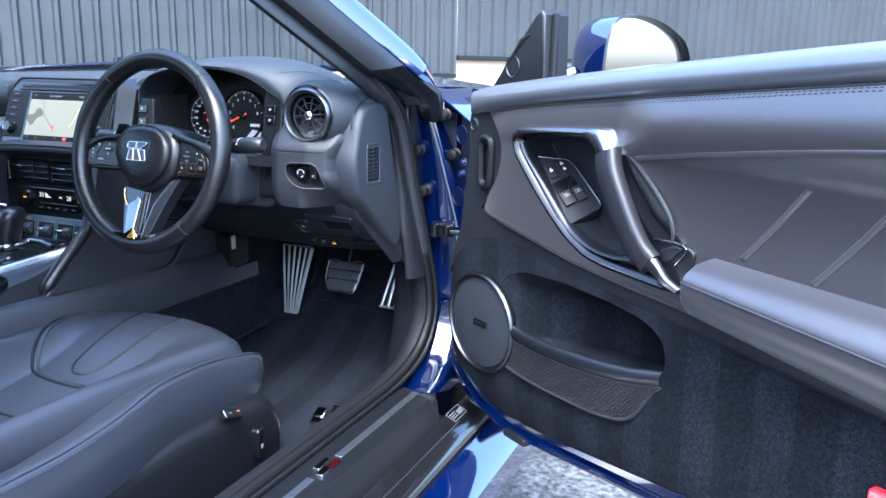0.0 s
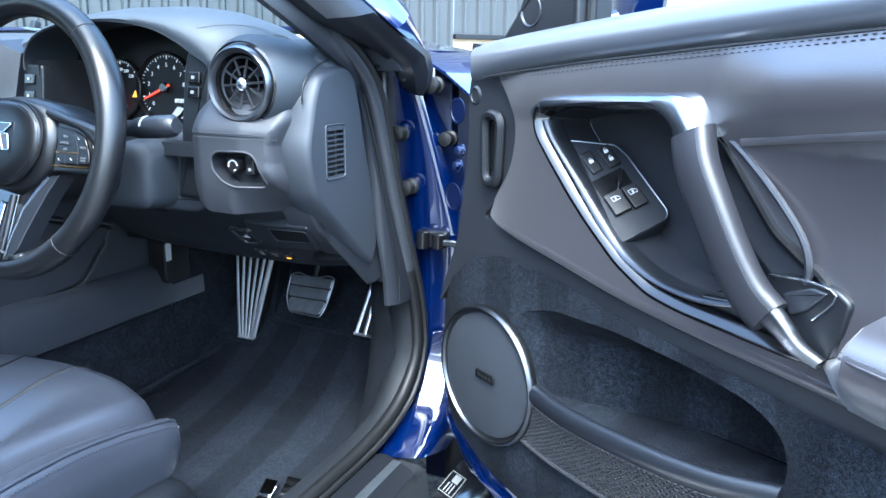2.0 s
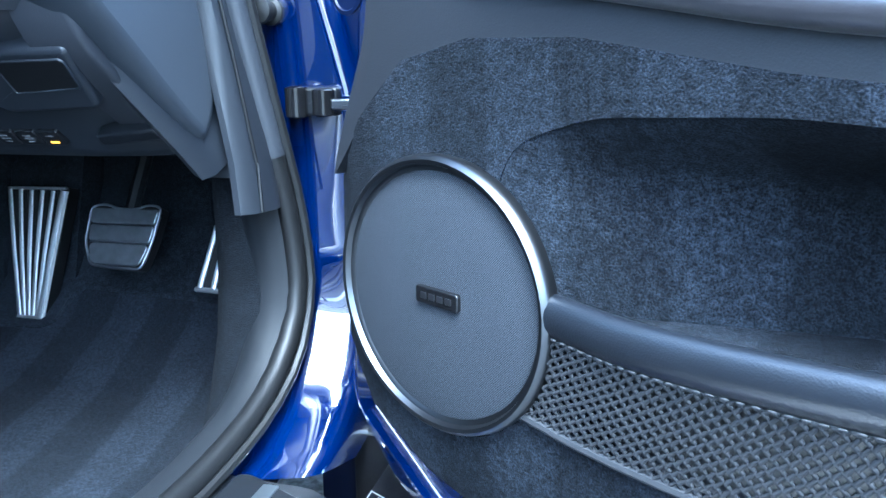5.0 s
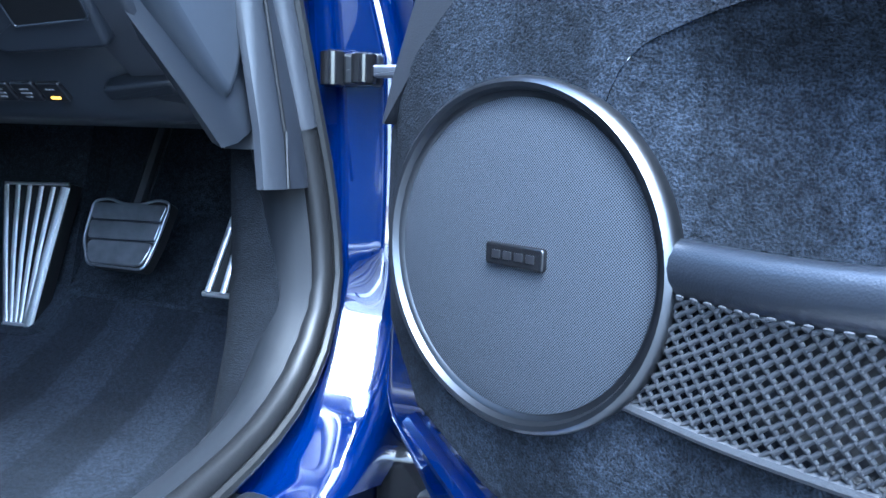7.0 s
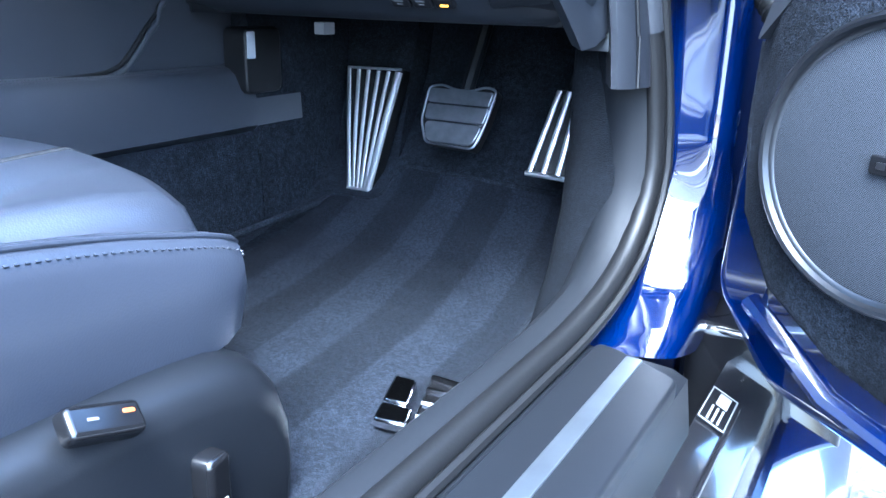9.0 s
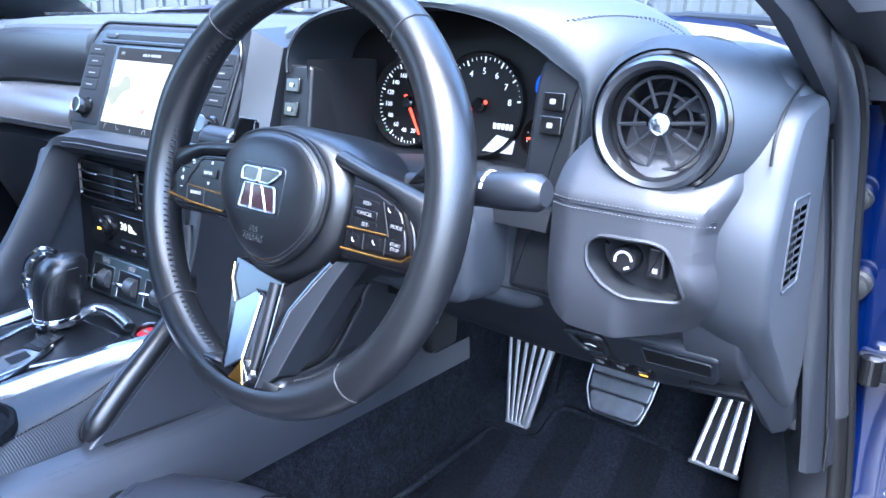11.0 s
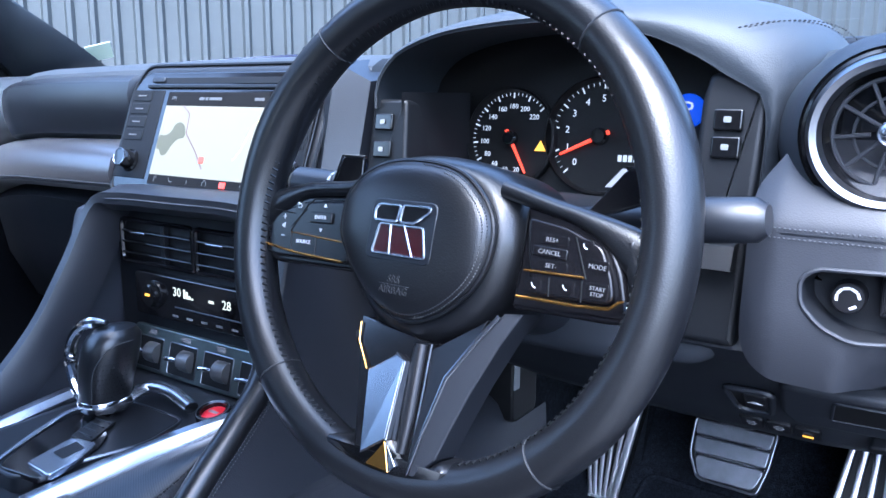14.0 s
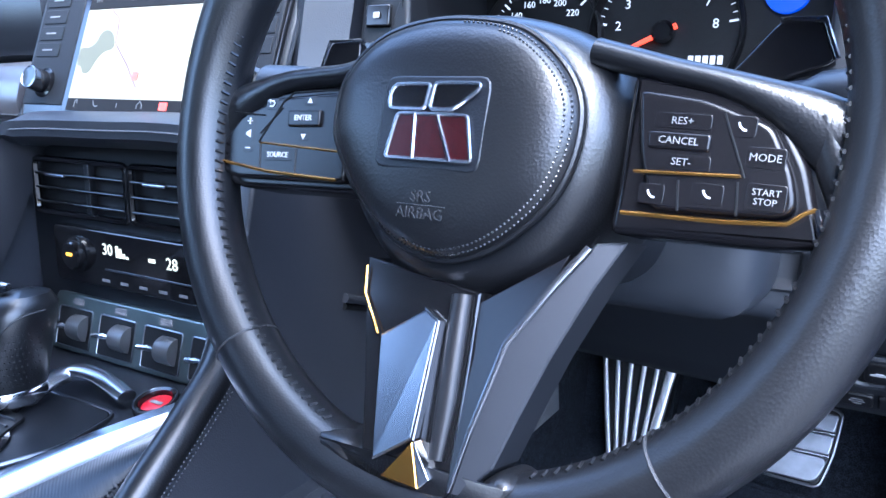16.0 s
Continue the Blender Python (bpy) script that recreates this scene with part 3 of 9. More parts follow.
    pane = part("windscreen", loft([[a.lerp(b, t) + Vector((0, 0.03, 0.035)) * math.sin(math.pi * t) for a, b in zip(low, high)] for t in (0, 0.2, 0.4, 0.6, 0.8, 1.0)], False, False), glass, car, "clear windscreen glass")
    pane.visible_shadow = False
    # roof
    secs = [[(XC + w * k / 8, y, z - dz * (k / 8) ** 2) for k in range(-8, 9)] for y, z, w, dz in ((0.94, 1.295, 0.51, 0.03), (0.6, 1.335, 0.54, 0.04), (0.1, 1.345, 0.56, 0.045), (-0.4, 1.32, 0.55, 0.05), (-0.9, 1.22, 0.5, 0.05))]
    part("roof_panel", shell(secs, 0.03), paint, car)
    # rear quarter and rear bulkhead behind the doors
    part("rear_quarter", loft([[(-0.48, y, z) for y, z in ((0.02, 0.2), (0.02, 0.95), (-0.1, 1.0))] + [(-0.86, -0.1, 1.29), (-0.86, -0.9, 1.2), (-0.5, -1.1, 0.95), (-0.48, -1.1, 0.2)],
                              [(-0.62, y, z) for y, z in ((0.02, 0.2), (0.02, 0.95), (-0.1, 1.0))] + [(-0.90, -0.1, 1.27), (-0.90, -0.9, 1.18), (-0.66, -1.1, 0.95), (-0.62, -1.1, 0.2)]]), paint, car)
    part("rear_quarter", loft([[(-2.34, y, z) for y, z in ((0.02, 0.2), (0.02, 0.95), (-0.1, 1.0))] + [(-1.96, -0.1, 1.29), (-1.96, -0.9, 1.2), (-2.32, -1.1, 0.95), (-2.34, -1.1, 0.2)],
                              [(-2.20, y, z) for y, z in ((0.02, 0.2), (0.02, 0.95), (-0.1, 1.0))] + [(-1.92, -0.1, 1.27), (-1.92, -0.9, 1.18), (-2.16, -1.1, 0.95), (-2.20, -1.1, 0.2)]]), paint, car)
    # closed tail behind the roof
    secs = []
    for y, w, z0, z1 in ((-1.10, 0.92, 0.20, 0.96), (-1.35, 0.92, 0.22, 0.985), (-1.60, 0.90, 0.25, 0.985), (-1.80, 0.86, 0.28, 0.96), (-1.90, 0.82, 0.32, 0.90), (-1.94, 0.78, 0.38, 0.82)):
        secs.append([(XC + p[0], y, p[1]) for p in rounded([(-w, z0), (w, z0), (w, z1), (-w, z1)], 0.09, 6)])
    part("tail", loft(secs), paint, car)
    rear = part("rear_window", loft([[(XC + w * k / 8, y, z - dz * (k / 8) ** 2) for k in range(-8, 9)] for y, z, w, dz in ((-0.90, 1.222, 0.47, 0.05), (-1.10, 1.15, 0.50, 0.05), (-1.32, 1.05, 0.54, 0.05), (-1.46, 0.985, 0.56, 0.03))], False, False), glass, car)
    rear.visible_shadow = False
    part("rear_bulkhead", box(rearward(XC, -0.62, 0), -0.76, 0.76, 0.22, 0.95, -0.03, 0.03, 0.01, 0.02), carpet, car)

    # sill: step, black inner plate, painted skirt
    y0 = -0.3
    part("sill_step", loft([[(x, y, z) for x, z in ((-0.652, 0.30), (-0.648, 0.352), (-0.575, 0.349), (-0.562, 0.343), (-0.556, 0.30), (-0.555, 0.25), (-0.60, 0.24))] for y in (y0, 1.315)]), plastic_dark, car)
    part("sill_plate", loft([[(x, y, z) for x, z in ((-0.558, 0.296), (-0.515, 0.276), (-0.505, 0.262), (-0.50, 0.24), (-0.56, 0.20))] for y in (y0, 1.50)]), black_paint, car, "gloss black inner sill")
    part("sill_bead", tube([(-0.532, y0, 0.286), (-0.532, 1.40, 0.286)], 0.0025, 8), black_paint, car)
    part("side_skirt", loft([[(x, y, z) for x, z in ((-0.503, 0.250), (-0.495, 0.256), (-0.455, 0.238), (-0.432, 0.215), (-0.425, 0.17), (-0.45, 0.12), (-0.52, 0.12))] for y in (y0, 0.6, 1.46, 1.60)]), paint, car, "glossy blue side skirt")
    # sticker of unreadable print on the sill
    st = axes((-0.5455, 1.376, 0.2925), (0, 1, 0), (-0.90, 0, 0.43), (0.43, 0, 0.90))
    lab = part("sticker", box(st, -0.031, 0.031, -0.0135, 0.0135, 0.0, 0.0006, 0.0001, 0.001), black_paint, car, "small white-framed warning sticker")
    for a, b, c, d in ((-0.030, 0.030, -0.0125, -0.0115), (-0.030, 0.030, 0.0115, 0.0125), (-0.030, -0.029, -0.0125, 0.0125), (0.029, 0.030, -0.0125, 0.0125), (0.004, 0.026, -0.007, 0.004), (-0.026, 0.0, -0.006, -0.004), (-0.026, 0.0, -0.001, 0.001), (-0.026, 0.0, 0.004, 0.006)):
        part("print_bar", box(st, a, b, c, d, 0.0005, 0.0012, 0.0002, 0.0003), white_print, lab)

    # scuff plate with its pale insert and badge
    plate_m = axes((0, 0, 0), (0, 1, 0), (-1, 0, 0), (0, 0, 1))
    sc = tagged(new("scuff_plate"), "dark sill scuff plate with a brushed metal insert", "scuff plate")
    part("plate", plate(rounded([(y0, 0.562), (1.285, 0.562), (1.315, 0.625), (1.315, 0.640), (y0, 0.640)], 0.01, 3), plate_m, 0.34, 0.356, 0.003), plastic_dark, sc)
    for a, b in ((1.005, 1.300), (0.35, 0.925)):
        part("insert", box(plate_m, a, b, 0.595, 0.609, 0.35, 0.3575, 0.0008, 0.002), alloy_strip, sc, "brushed metal strip")
    bm = box(plate_m, 0.935, 0.965, 0.588, 0.602, 0.35, 0.360, 0.001, 0.002)
    box(plate_m, 0.950, 0.990, 0.604, 0.616, 0.35, 0.360, 0.001, 0.002, bm)
    part("badge_top", bm, chrome, sc)
    part("badge_base", box(plate_m, 0.955, 0.995, 0.588, 0.601, 0.35, 0.3595, 0.001, 0.002), red_print, sc)

    # weather seal and sill trim round the door opening
    seal = tagged(new("door_seal"), "charcoal rubber weather seal round the door opening", "seal")
    path = curve_open(SEAL, 110)
    up = (1, 0, 0)
    # the bulb takes a paler colour above z 0.58
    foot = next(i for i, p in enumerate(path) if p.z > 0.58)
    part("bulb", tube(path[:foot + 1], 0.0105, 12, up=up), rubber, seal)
    part("bulb", tube(path[foot:], 0.0115, 12, up=up), seal_rubber, seal, "rubber bulb up the pillar, paler than along the sill")
    lip = [p + Vector((0.012, 0.006 if p.z > 0.40 else 0.004, -0.006 if p.z < 0.45 else 0)) for p in path]
    part("lip", tube(lip, 0.005, 8, up=up), rubber, seal)

    trim = tagged(new("sill_trim"), "black moulded plastic sill trim along the footwell", "sill trim")
    secs = []
    for p in curve_open(SEAL[:9], 60):
        k = min(1.0, max(0.0, (p.z - 0.37) / 0.12))     # 0 along the sill, 1 up the pillar
        a = p + Vector((-0.004, -0.012 * k, -0.004 * (1 - k)))
        secs.append([a + Vector((0, 0, 0.006 * (1 - k))), a + Vector((-0.012, -0.005 * k, 0.010 * (1 - k))), a + Vector((-0.026, -0.007 * k, 0.008 * (1 - k))),
                     a + Vector((-0.038, -0.002 * k, -0.004 * (1 - k))), a + Vector((-0.047 - 0.005 * (1 - k), 0.008 * k, -0.035 * (1 - k))), a + Vector((-0.050 - 0.006 * (1 - k), 0.035 * k, -0.075 * (1 - k)))])
    part("moulding", loft(secs, False, False), plastic_matt, trim)
    tagged(trim, "black moulded plastic sill trim along the footwell", "sill trim")

    lower = tagged(new("pillar_lower_trim"), "grey moulded plastic trim at the foot of the pillar", "pillar trim")
    rows = []
    for y0_, y1_, z in ((1.385, 1.452, 0.555), (1.388, 1.455, 0.60), (1.378, 1.440, 0.70), (1.365, 1.418, 0.80), (1.348, 1.392, 0.88), (1.315, 1.362, 0.93)):
        k = -0.040 * (z - 0.555) / 0.375
        rows.append([(x + k, y, z) for x, y in ((-0.677, y0_ + 0.020), (-0.671, y0_ + 0.020), (-0.662, (y0_ + y1_) / 2 - 0.004), (-0.658, (y0_ + y1_) / 2 + 0.008), (-0.654, y1_ - 0.010), (-0.656, y1_ + 0.002), (-0.70, y1_ + 0.004))])
    part("moulding", loft(rows), plastic_pillar, lower)
    part("pillar_filler", box(UP, -0.722, -0.684, 1.428, 1.50, 0.585, 0.92, 0.008, 0.01), plastic_pillar, lower)
    part("joint", tube([(-0.657 - 0.040 * (z - 0.555) / 0.375, (a + b) / 2 + 0.002, z) for (a, b, z) in ((1.385, 1.452, 0.556), (1.388, 1.455, 0.60), (1.378, 1.440, 0.70), (1.365, 1.418, 0.80), (1.348, 1.392, 0.88))], 0.0016, 6), rubber, lower)


build_body()


# ---- cabin floor ----
def build_floor():
    floor = thing("floor", "dark charcoal carpet in the driver footwell", "carpet", kind="structure")
    prof = [(-0.6, 0.29), (0.6, 0.285), (1.40, 0.285), (1.52, 0.30), (1.63, 0.345), (1.72, 0.43), (1.78, 0.56), (1.80, 0.80)]
    line = curve_open([(0, *p) for p in prof], 40)
    part("carpet", shell([[(x, p.y, p.z) for p in line] for x in (-2.15, -1.7, -1.22, -0.95, -0.75, -0.66)], 0.01), carpet, floor)
    # footrest ramp
    part("footrest_ramp", loft([[(x, y, z) for y, z in ((1.615, 0.30), (1.664, 0.340), (1.715, 0.53), (1.74, 0.62), (1.82, 0.62), (1.82, 0.30))] for x in (-1.23, -1.215, -1.105, -1.085)]), carpet, floor)
    # carpeted kick panel by the pillar
    prof = [(-0.702, 1.464), (-0.716, 1.466), (-0.738, 1.476), (-0.752, 1.51), (-0.762, 1.60), (-0.77, 1.80), (-0.66, 1.80), (-0.68, 1.49)]
    ring = curve_closed([(x, y, 0) for x, y in prof], 40)
    part("kick_panel", loft([[(p.x + e, p.y + f, z) for p in ring] for z, e, f in ((0.27, -0.002, -0.085), (0.31, 0.000, -0.070), (0.36, 0.004, -0.044), (0.42, 0.005, -0.022), (0.48, 0.004, -0.010), (0.55, 0.002, -0.006), (0.63, 0.004, -0.008))]), kick_carpet, floor)
    # carpeted wall ahead of the leather band
    part("tunnel_wall", loft([[(x, y, z) for x, z in ((-1.196, 0.27), (-1.199, 0.46), (-1.203, 0.53), (-1.215, 0.62), (-1.25, 0.66), (-1.27, 0.27))] for y in (1.512, 1.60, 1.70, 1.80)]), carpet, floor)
    # tunnel side below the leather
    part("tunnel_carpet", loft([[(x, y, z) for x, z in ((-1.195, 0.27), (-1.20, 0.40), (-1.215, 0.47), (-1.26, 0.47))] for y in (0.2, 1.0, 1.5, 1.82)], False, False), carpet, floor)


build_floor()

# ---- driver door, standing open ----
DOOR = axes((-0.52, 1.30, 0), (0.8387, -0.5446, 0), (0, 0, 1), (-0.5446, -0.8387, 0))     # u along the door, v up, w into the cabin
REAR = 1.12


def door_seam(u):
    return 0.905 + 0.072 * min(1.0, max(0.0, (u - 0.03) / 0.75)) ** 0.8 + 0.02 * max(0.0, u - 0.78)


def door_shape(u, v):
    """The lining's swell: padded under the top roll, hollow at mid height."""
    s = min(1.0, max(0.0, (v - 0.866) / max(0.02, door_seam(u) - 0.866)))
    swell = 0.018 * math.sin(math.pi * s) * min(1.0, max(0.30, 0.30 + (u - 0.40) / 0.09)) * min(1.0, max(0.0, (u - 0.05) / 0.1))
    t = (v - 0.70) / 0.25
    hollow = -0.012 * math.exp(-((t - 0.45) / 0.28) ** 2)
    edge = -0.03 * math.exp(-max(0.0, u - 0.05) / 0.03)
    return 0.006 + swell + hollow * min(1, max(0, (u - 0.40) / 0.1)) + edge


def build_door():
    door = thing("driver_door", "open blue car door with grey leather and dark carpet lining", "car door")
    # painted shell
    shell_out = rounded([(-0.085, 0.40), (-0.02, 0.335), (0.12, 0.315), (REAR, 0.36), (REAR, 0.96), (0.60, 0.945), (0.03, 0.90), (-0.02, 0.86), (-0.06, 0.74)], 0.03, 4)
    part("shell", plate(shell_out, DOOR, -0.175, -0.125, 0.02), paint, door, "deep blue painted door shell")
    edge_out = rounded([(-0.085, 0.40), (-0.02, 0.335), (0.11, 0.32), (0.115, 0.90), (0.03, 0.90), (-0.02, 0.86), (-0.06, 0.74)], 0.02, 4)
    part("shell_edge", plate(edge_out, DOOR, -0.155, -0.045, 0.012), inner_paint, door, "deep blue painted door edge")
    low = rounded([(-0.03, 0.40), (0.05, 0.355), (0.14, 0.335), (REAR, 0.40), (REAR, 0.50), (0.0, 0.50)], 0.02, 3)
    part("lower_ledge", plate(low, DOOR, -0.06, -0.030, 0.012), paint, door)
    part("bottom_fold", tube([(-0.03, 0.41, -0.03), (0.05, 0.362, -0.028), (0.14, 0.345, -0.028), (0.6, 0.385, -0.028), (REAR, 0.425, -0.028)], 0.008, 8, m=DOOR, up=(0, 0, 1)), inner_paint, door)
    bm = box(DOOR, 0.14, 0.20, 0.338, 0.352, -0.04, -0.012, 0.003, 0.004)
    part("ledge_clip", bm, plastic_dark, door)

    # black moulding along the leading edge
    lead = [(0.028, 0.952), (0.060, 0.945), (0.080, 0.915), (0.118, 0.89), (0.128, 0.85), (0.118, 0.80), (0.062, 0.740), (0.20, 0.718), (0.30, 0.700), (0.52, 0.680), (0.80, 0.652),
            (REAR, 0.625), (REAR, 0.594), (0.80, 0.624), (0.52, 0.652), (0.42, 0.664), (0.30, 0.676), (0.19, 0.694), (0.11, 0.697), (0.05, 0.686), (0.0, 0.645), (-0.036, 0.602), (-0.022, 0.64), (0.006, 0.70), (0.020, 0.78), (0.028, 0.84), (0.026, 0.89), (0.034, 0.925)]
    lead = rounded(lead, 0.010, 3)
    bm = fill(lead, [], DOOR, -0.004)
    loft([[(*p[:2], -0.05) for p in lead], [(*p[:2], -0.0045) for p in lead]], True, False, bm, DOOR)
    part("leading_edge_trim", bm, trim_grey, door, "charcoal moulded edge trim")
    # latch pocket ring on the leading edge
    slot = rounded([(0.072, 0.786), (0.096, 0.786), (0.100, 0.868), (0.068, 0.868)], 0.016, 6)
    part("pocket_ring", tube([(p[0], p[1], 0.002) for p in slot], 0.0065, 10, True, m=DOOR, up=(0, 0, 1)), plastic_dark, door)
    part("pocket_well", box(DOOR, 0.074, 0.086, 0.80, 0.856, -0.02, -0.0025, 0.001, 0.004), gloss_black, door)
    for u, v in ((-0.0475, 0.810), (-0.052, 0.788)):
        part("edge_bolt", lathe([(0.0095, 0), (0.0095, 0.003), (0.0062, 0.004), (0.0062, 0.009), (0.004, 0.010), (0.0, 0.010)], at(DOOR, u, v, -0.0455), 6), inner_paint, door)
    for u, v, r in ((-0.058, 0.862, 0.018), (-0.066, 0.742, 0.020)):
        part("edge_grommet", lathe([(r, 0), (r, 0.0015), (r - 0.003, 0.002), (r - 0.004, 0.0008), (0.0, 0.0008)], at(DOOR, u, v, -0.0455), 28), shaded_blue_paint, door)
    part("edge_plug", lathe([(0.012, 0), (0.012, 0.004), (0.009, 0.006), (0.008, 0.003), (0.002, 0.004)], at(DOOR, 0.040, 0.888, -0.008), 24), plastic_pillar, door)

    # leather roll along the window line
    secs = []
    for u in np.linspace(0.036, REAR, 30):
        s, g = door_seam(u), min(1.0, (u - 0.03) / 0.05)
        arc = curve_open([(u, s - 0.004, -0.01), (u, s + 0.002, 0.004 * g), (u, s + 0.010, 0.013 * g), (u, s + 0.022, 0.015 * g), (u, s + 0.034, 0.006 * g), (u, s + 0.042, -0.014), (u, s + 0.044, -0.045), (u, s + 0.040, -0.08)], 26)
        secs.append([tuple(p) for p in arc] + [(u, s + 0.02, -0.09), (u, s - 0.004, -0.09)])
    part("top_roll", loft(secs, m=DOOR), skylit_roll_leather, door, "smooth blue-grey leather top roll, sky light in its pale colour")
    part("roll_piping", tube([(u, door_seam(u) - 0.001, 0.007 * min(1, (u - 0.03) / 0.06)) for u in np.linspace(0.066, REAR, 40)], 0.0012, 6, m=DOOR), dark_thread, door)
    for off in (0.004, 0.0075):
        part("roll_stitching", stitches([(u, door_seam(u) - off, door_shape(u, door_seam(u) - off)) for u in np.linspace(0.10, REAR, 14)], 150, 0.0006, DOOR, (0, 0, 0.0005)), dark_thread, door)
    # outer glass slot strip
    part("slot_strip", tube([(u, door_seam(u) + 0.042, -0.092) for u in np.linspace(0.16, REAR, 12)], 0.008, 8, m=DOOR), rubber, door)

    # mirror sail with its tweeter
    sail = [(0.020, 0.950), (0.030, 0.962), (0.075, 1.010), (0.135, 1.070), (0.150, 1.078), (0.158, 1.070), (0.162, 0.965)]
    part("mirror_sail", plate(sail, DOOR, -0.105, -0.052, 0.006), plastic_dark, door, "black triangular mirror sail")
    part("sail_ridge", tube([(0.060, 0.985, -0.052), (0.105, 1.032, -0.052), (0.125, 1.040, -0.052)], [0.002, 0.004, 0.002], 6, m=DOOR, up=(0, 0, 1)), plastic_dark, door)
    part("tweeter", lathe([(0.0, 0), (0.0155, 0), (0.0165, 0.002), (0.018, 0.003), (0.019, 0.0)], at(DOOR, 0.082, 0.988, -0.053), 32), plastic_pillar, door)
    part("sail_rubber", tube([(0.165, 0.965, -0.07), (0.161, 1.072, -0.075)], 0.006, 8, m=DOOR), rubber, door)

    # main leather panel with the handle opening
    outer = [(p.x, p.y) for p in curve_open([(0.070, 0.752, 0), (0.096, 0.778, 0), (0.120, 0.808, 0), (0.130, 0.850, 0), (0.118, 0.888, 0), (0.088, 0.912, 0)], 18)]
    outer = [(0.060, 0.744)] + outer
    outer += [(u, door_seam(u)) for u in np.linspace(0.12, REAR, 14)]
    low_edge = [(p.x, p.y) for p in curve_open([(REAR, 0.630, 0), (0.80, 0.656, 0), (0.60, 0.675, 0), (0.52, 0.683, 0), (0.42, 0.691, 0), (0.313, 0.702, 0), (0.22, 0.718, 0), (0.11, 0.736, 0), (0.060, 0.743, 0)], 34)]
    outer = outer[1:] + low_edge
    HOLE = rounded([(0.158, 0.880), (0.205, 0.896), (0.372, 0.902), (0.410, 0.872), (0.470, 0.800), (0.520, 0.768), (0.536, 0.735), (0.530, 0.702), (0.496, 0.698), (0.435, 0.702), (0.379, 0.7055), (0.340, 0.712), (0.298, 0.732), (0.2548, 0.7647), (0.2265, 0.789), (0.187, 0.8276), (0.164, 0.852)], 0.012, 3)
    part("leather_panel", fill(outer, [HOLE], DOOR, 0.0, 0.016, door_shape), leather_grey, door, "smooth grey leather door panel")
    part("panel_edge", tube([(u, v + 0.003, door_shape(u, v) - 0.0093) for u, v in low_edge], 0.0100, 16, m=DOOR, up=(0, 0, 1)), leather_grey, door)

    # handle well: gloss rim, walls, floor
    rim_in = inset_loop(HOLE, 0.013)
    part("well_rim", loft([[(p[0], p[1], -0.006) for p in HOLE], [(p[0], p[1], 0.0045) for p in HOLE], [(p[0], p[1], 0.0055) for p in inset_loop(HOLE, 0.003)], [(p[0], p[1], 0.002) for p in inset_loop(HOLE, 0.008)], [(p[0], p[1], -0.008) for p in rim_in]], True, False, m=DOOR), gloss_black, door, "gloss black handle surround")
    deep = inset_loop(HOLE, 0.020)
    part("well_wall", loft([[(p[0], p[1], -0.008) for p in rim_in], [(p[0], p[1], -0.064) for p in deep]], True, False, m=DOOR), leather_mid, door)
    part("well_floor", fill(deep, [], DOOR, -0.062), leather_mid, door)
    # bright edge sweeping along the well: a broad rounded strip
    outside = curve_open([(0.172, 0.868, 0), (0.182, 0.8515, 0), (0.226, 0.8076, 0), (0.263, 0.768, 0), (0.297, 0.740, 0), (0.336, 0.7255, 0), (0.378, 0.7195, 0), (0.410, 0.720, 0), (0.436, 0.7255, 0)], 48)
    inside = curve_open([(0.182, 0.868, 0), (0.194, 0.850, 0), (0.236, 0.809, 0), (0.273, 0.773, 0), (0.302, 0.749, 0), (0.341, 0.7325, 0), (0.379, 0.7268, 0), (0.410, 0.7285, 0), (0.436, 0.7325, 0)], 48)
    secs = []
    for a, b in zip(outside, inside):
        secs.append([(a.x, a.y, -0.014), (a.x, a.y, -0.004)] + [(a.x + (b.x - a.x) * t, a.y + (b.y - a.y) * t, w) for t, w in ((0.12, -0.0005), (0.35, 0.0015), (0.60, 0.0), (0.85, -0.0045))] + [(b.x, b.y, -0.010), (b.x, b.y, -0.020)])
    part("well_trim", loft(secs, m=DOOR), sweep_satin, door, "bright metal sweep round the handle well")
    part("trim_line", tube([(a.x + (b.x - a.x) * 0.18, a.y + (b.y - a.y) * 0.22, 0.0) for a, b in zip(outside, inside)], 0.0017, 8, m=DOOR), bracket_satin, door, "bright metal line round the well")

    # switch plate, sloping down into the well
    SP = DOOR @ axes((0.183, 0.849, -0.0095), (0.765, -0.644, 0), (0.357, 0.425, -0.832), (0.536, 0.636, 0.555))
    outline = rounded([(-0.002, -0.004), (0.041, 0.051), (0.058, 0.0550), (0.137, 0.0560), (0.1455, 0.051), (0.147, 0.030), (0.1475, -0.004)], 0.005, 3)
    part("switch_plate", plate(outline, SP, -0.022, 0.0, 0.0015), switch_grey, door, "charcoal window switch plate")
    part("plate_line", tube([(p[0], p[1], 0.0002) for p in inset_loop(outline, 0.0012)], 0.0006, 5, True, m=SP, up=(0, 0, 1)), dark_satin, door)
    part("switch_recess", box(SP, 0.0690, 0.0925, 0.0050, 0.0420, -0.003, 0.0004, 0.0002, 0.003), gloss_black, door)
    part("recess_lip", tube([(0.0935, 0.0060, 0.0008), (0.0915, 0.0240, 0.0008), (0.0700, 0.0420, 0.0008)], 0.0006, 5, m=SP, up=(0, 0, 1)), dark_satin, door)
    keys = ((0.0345, 0.0625, 0.0110, 0.0235, 0), (0.0370, 0.0650, 0.0300, 0.0440, 1), (0.0920, 0.1185, 0.0060, 0.0260, 2), (0.0925, 0.1205, 0.0270, 0.0435, 2))
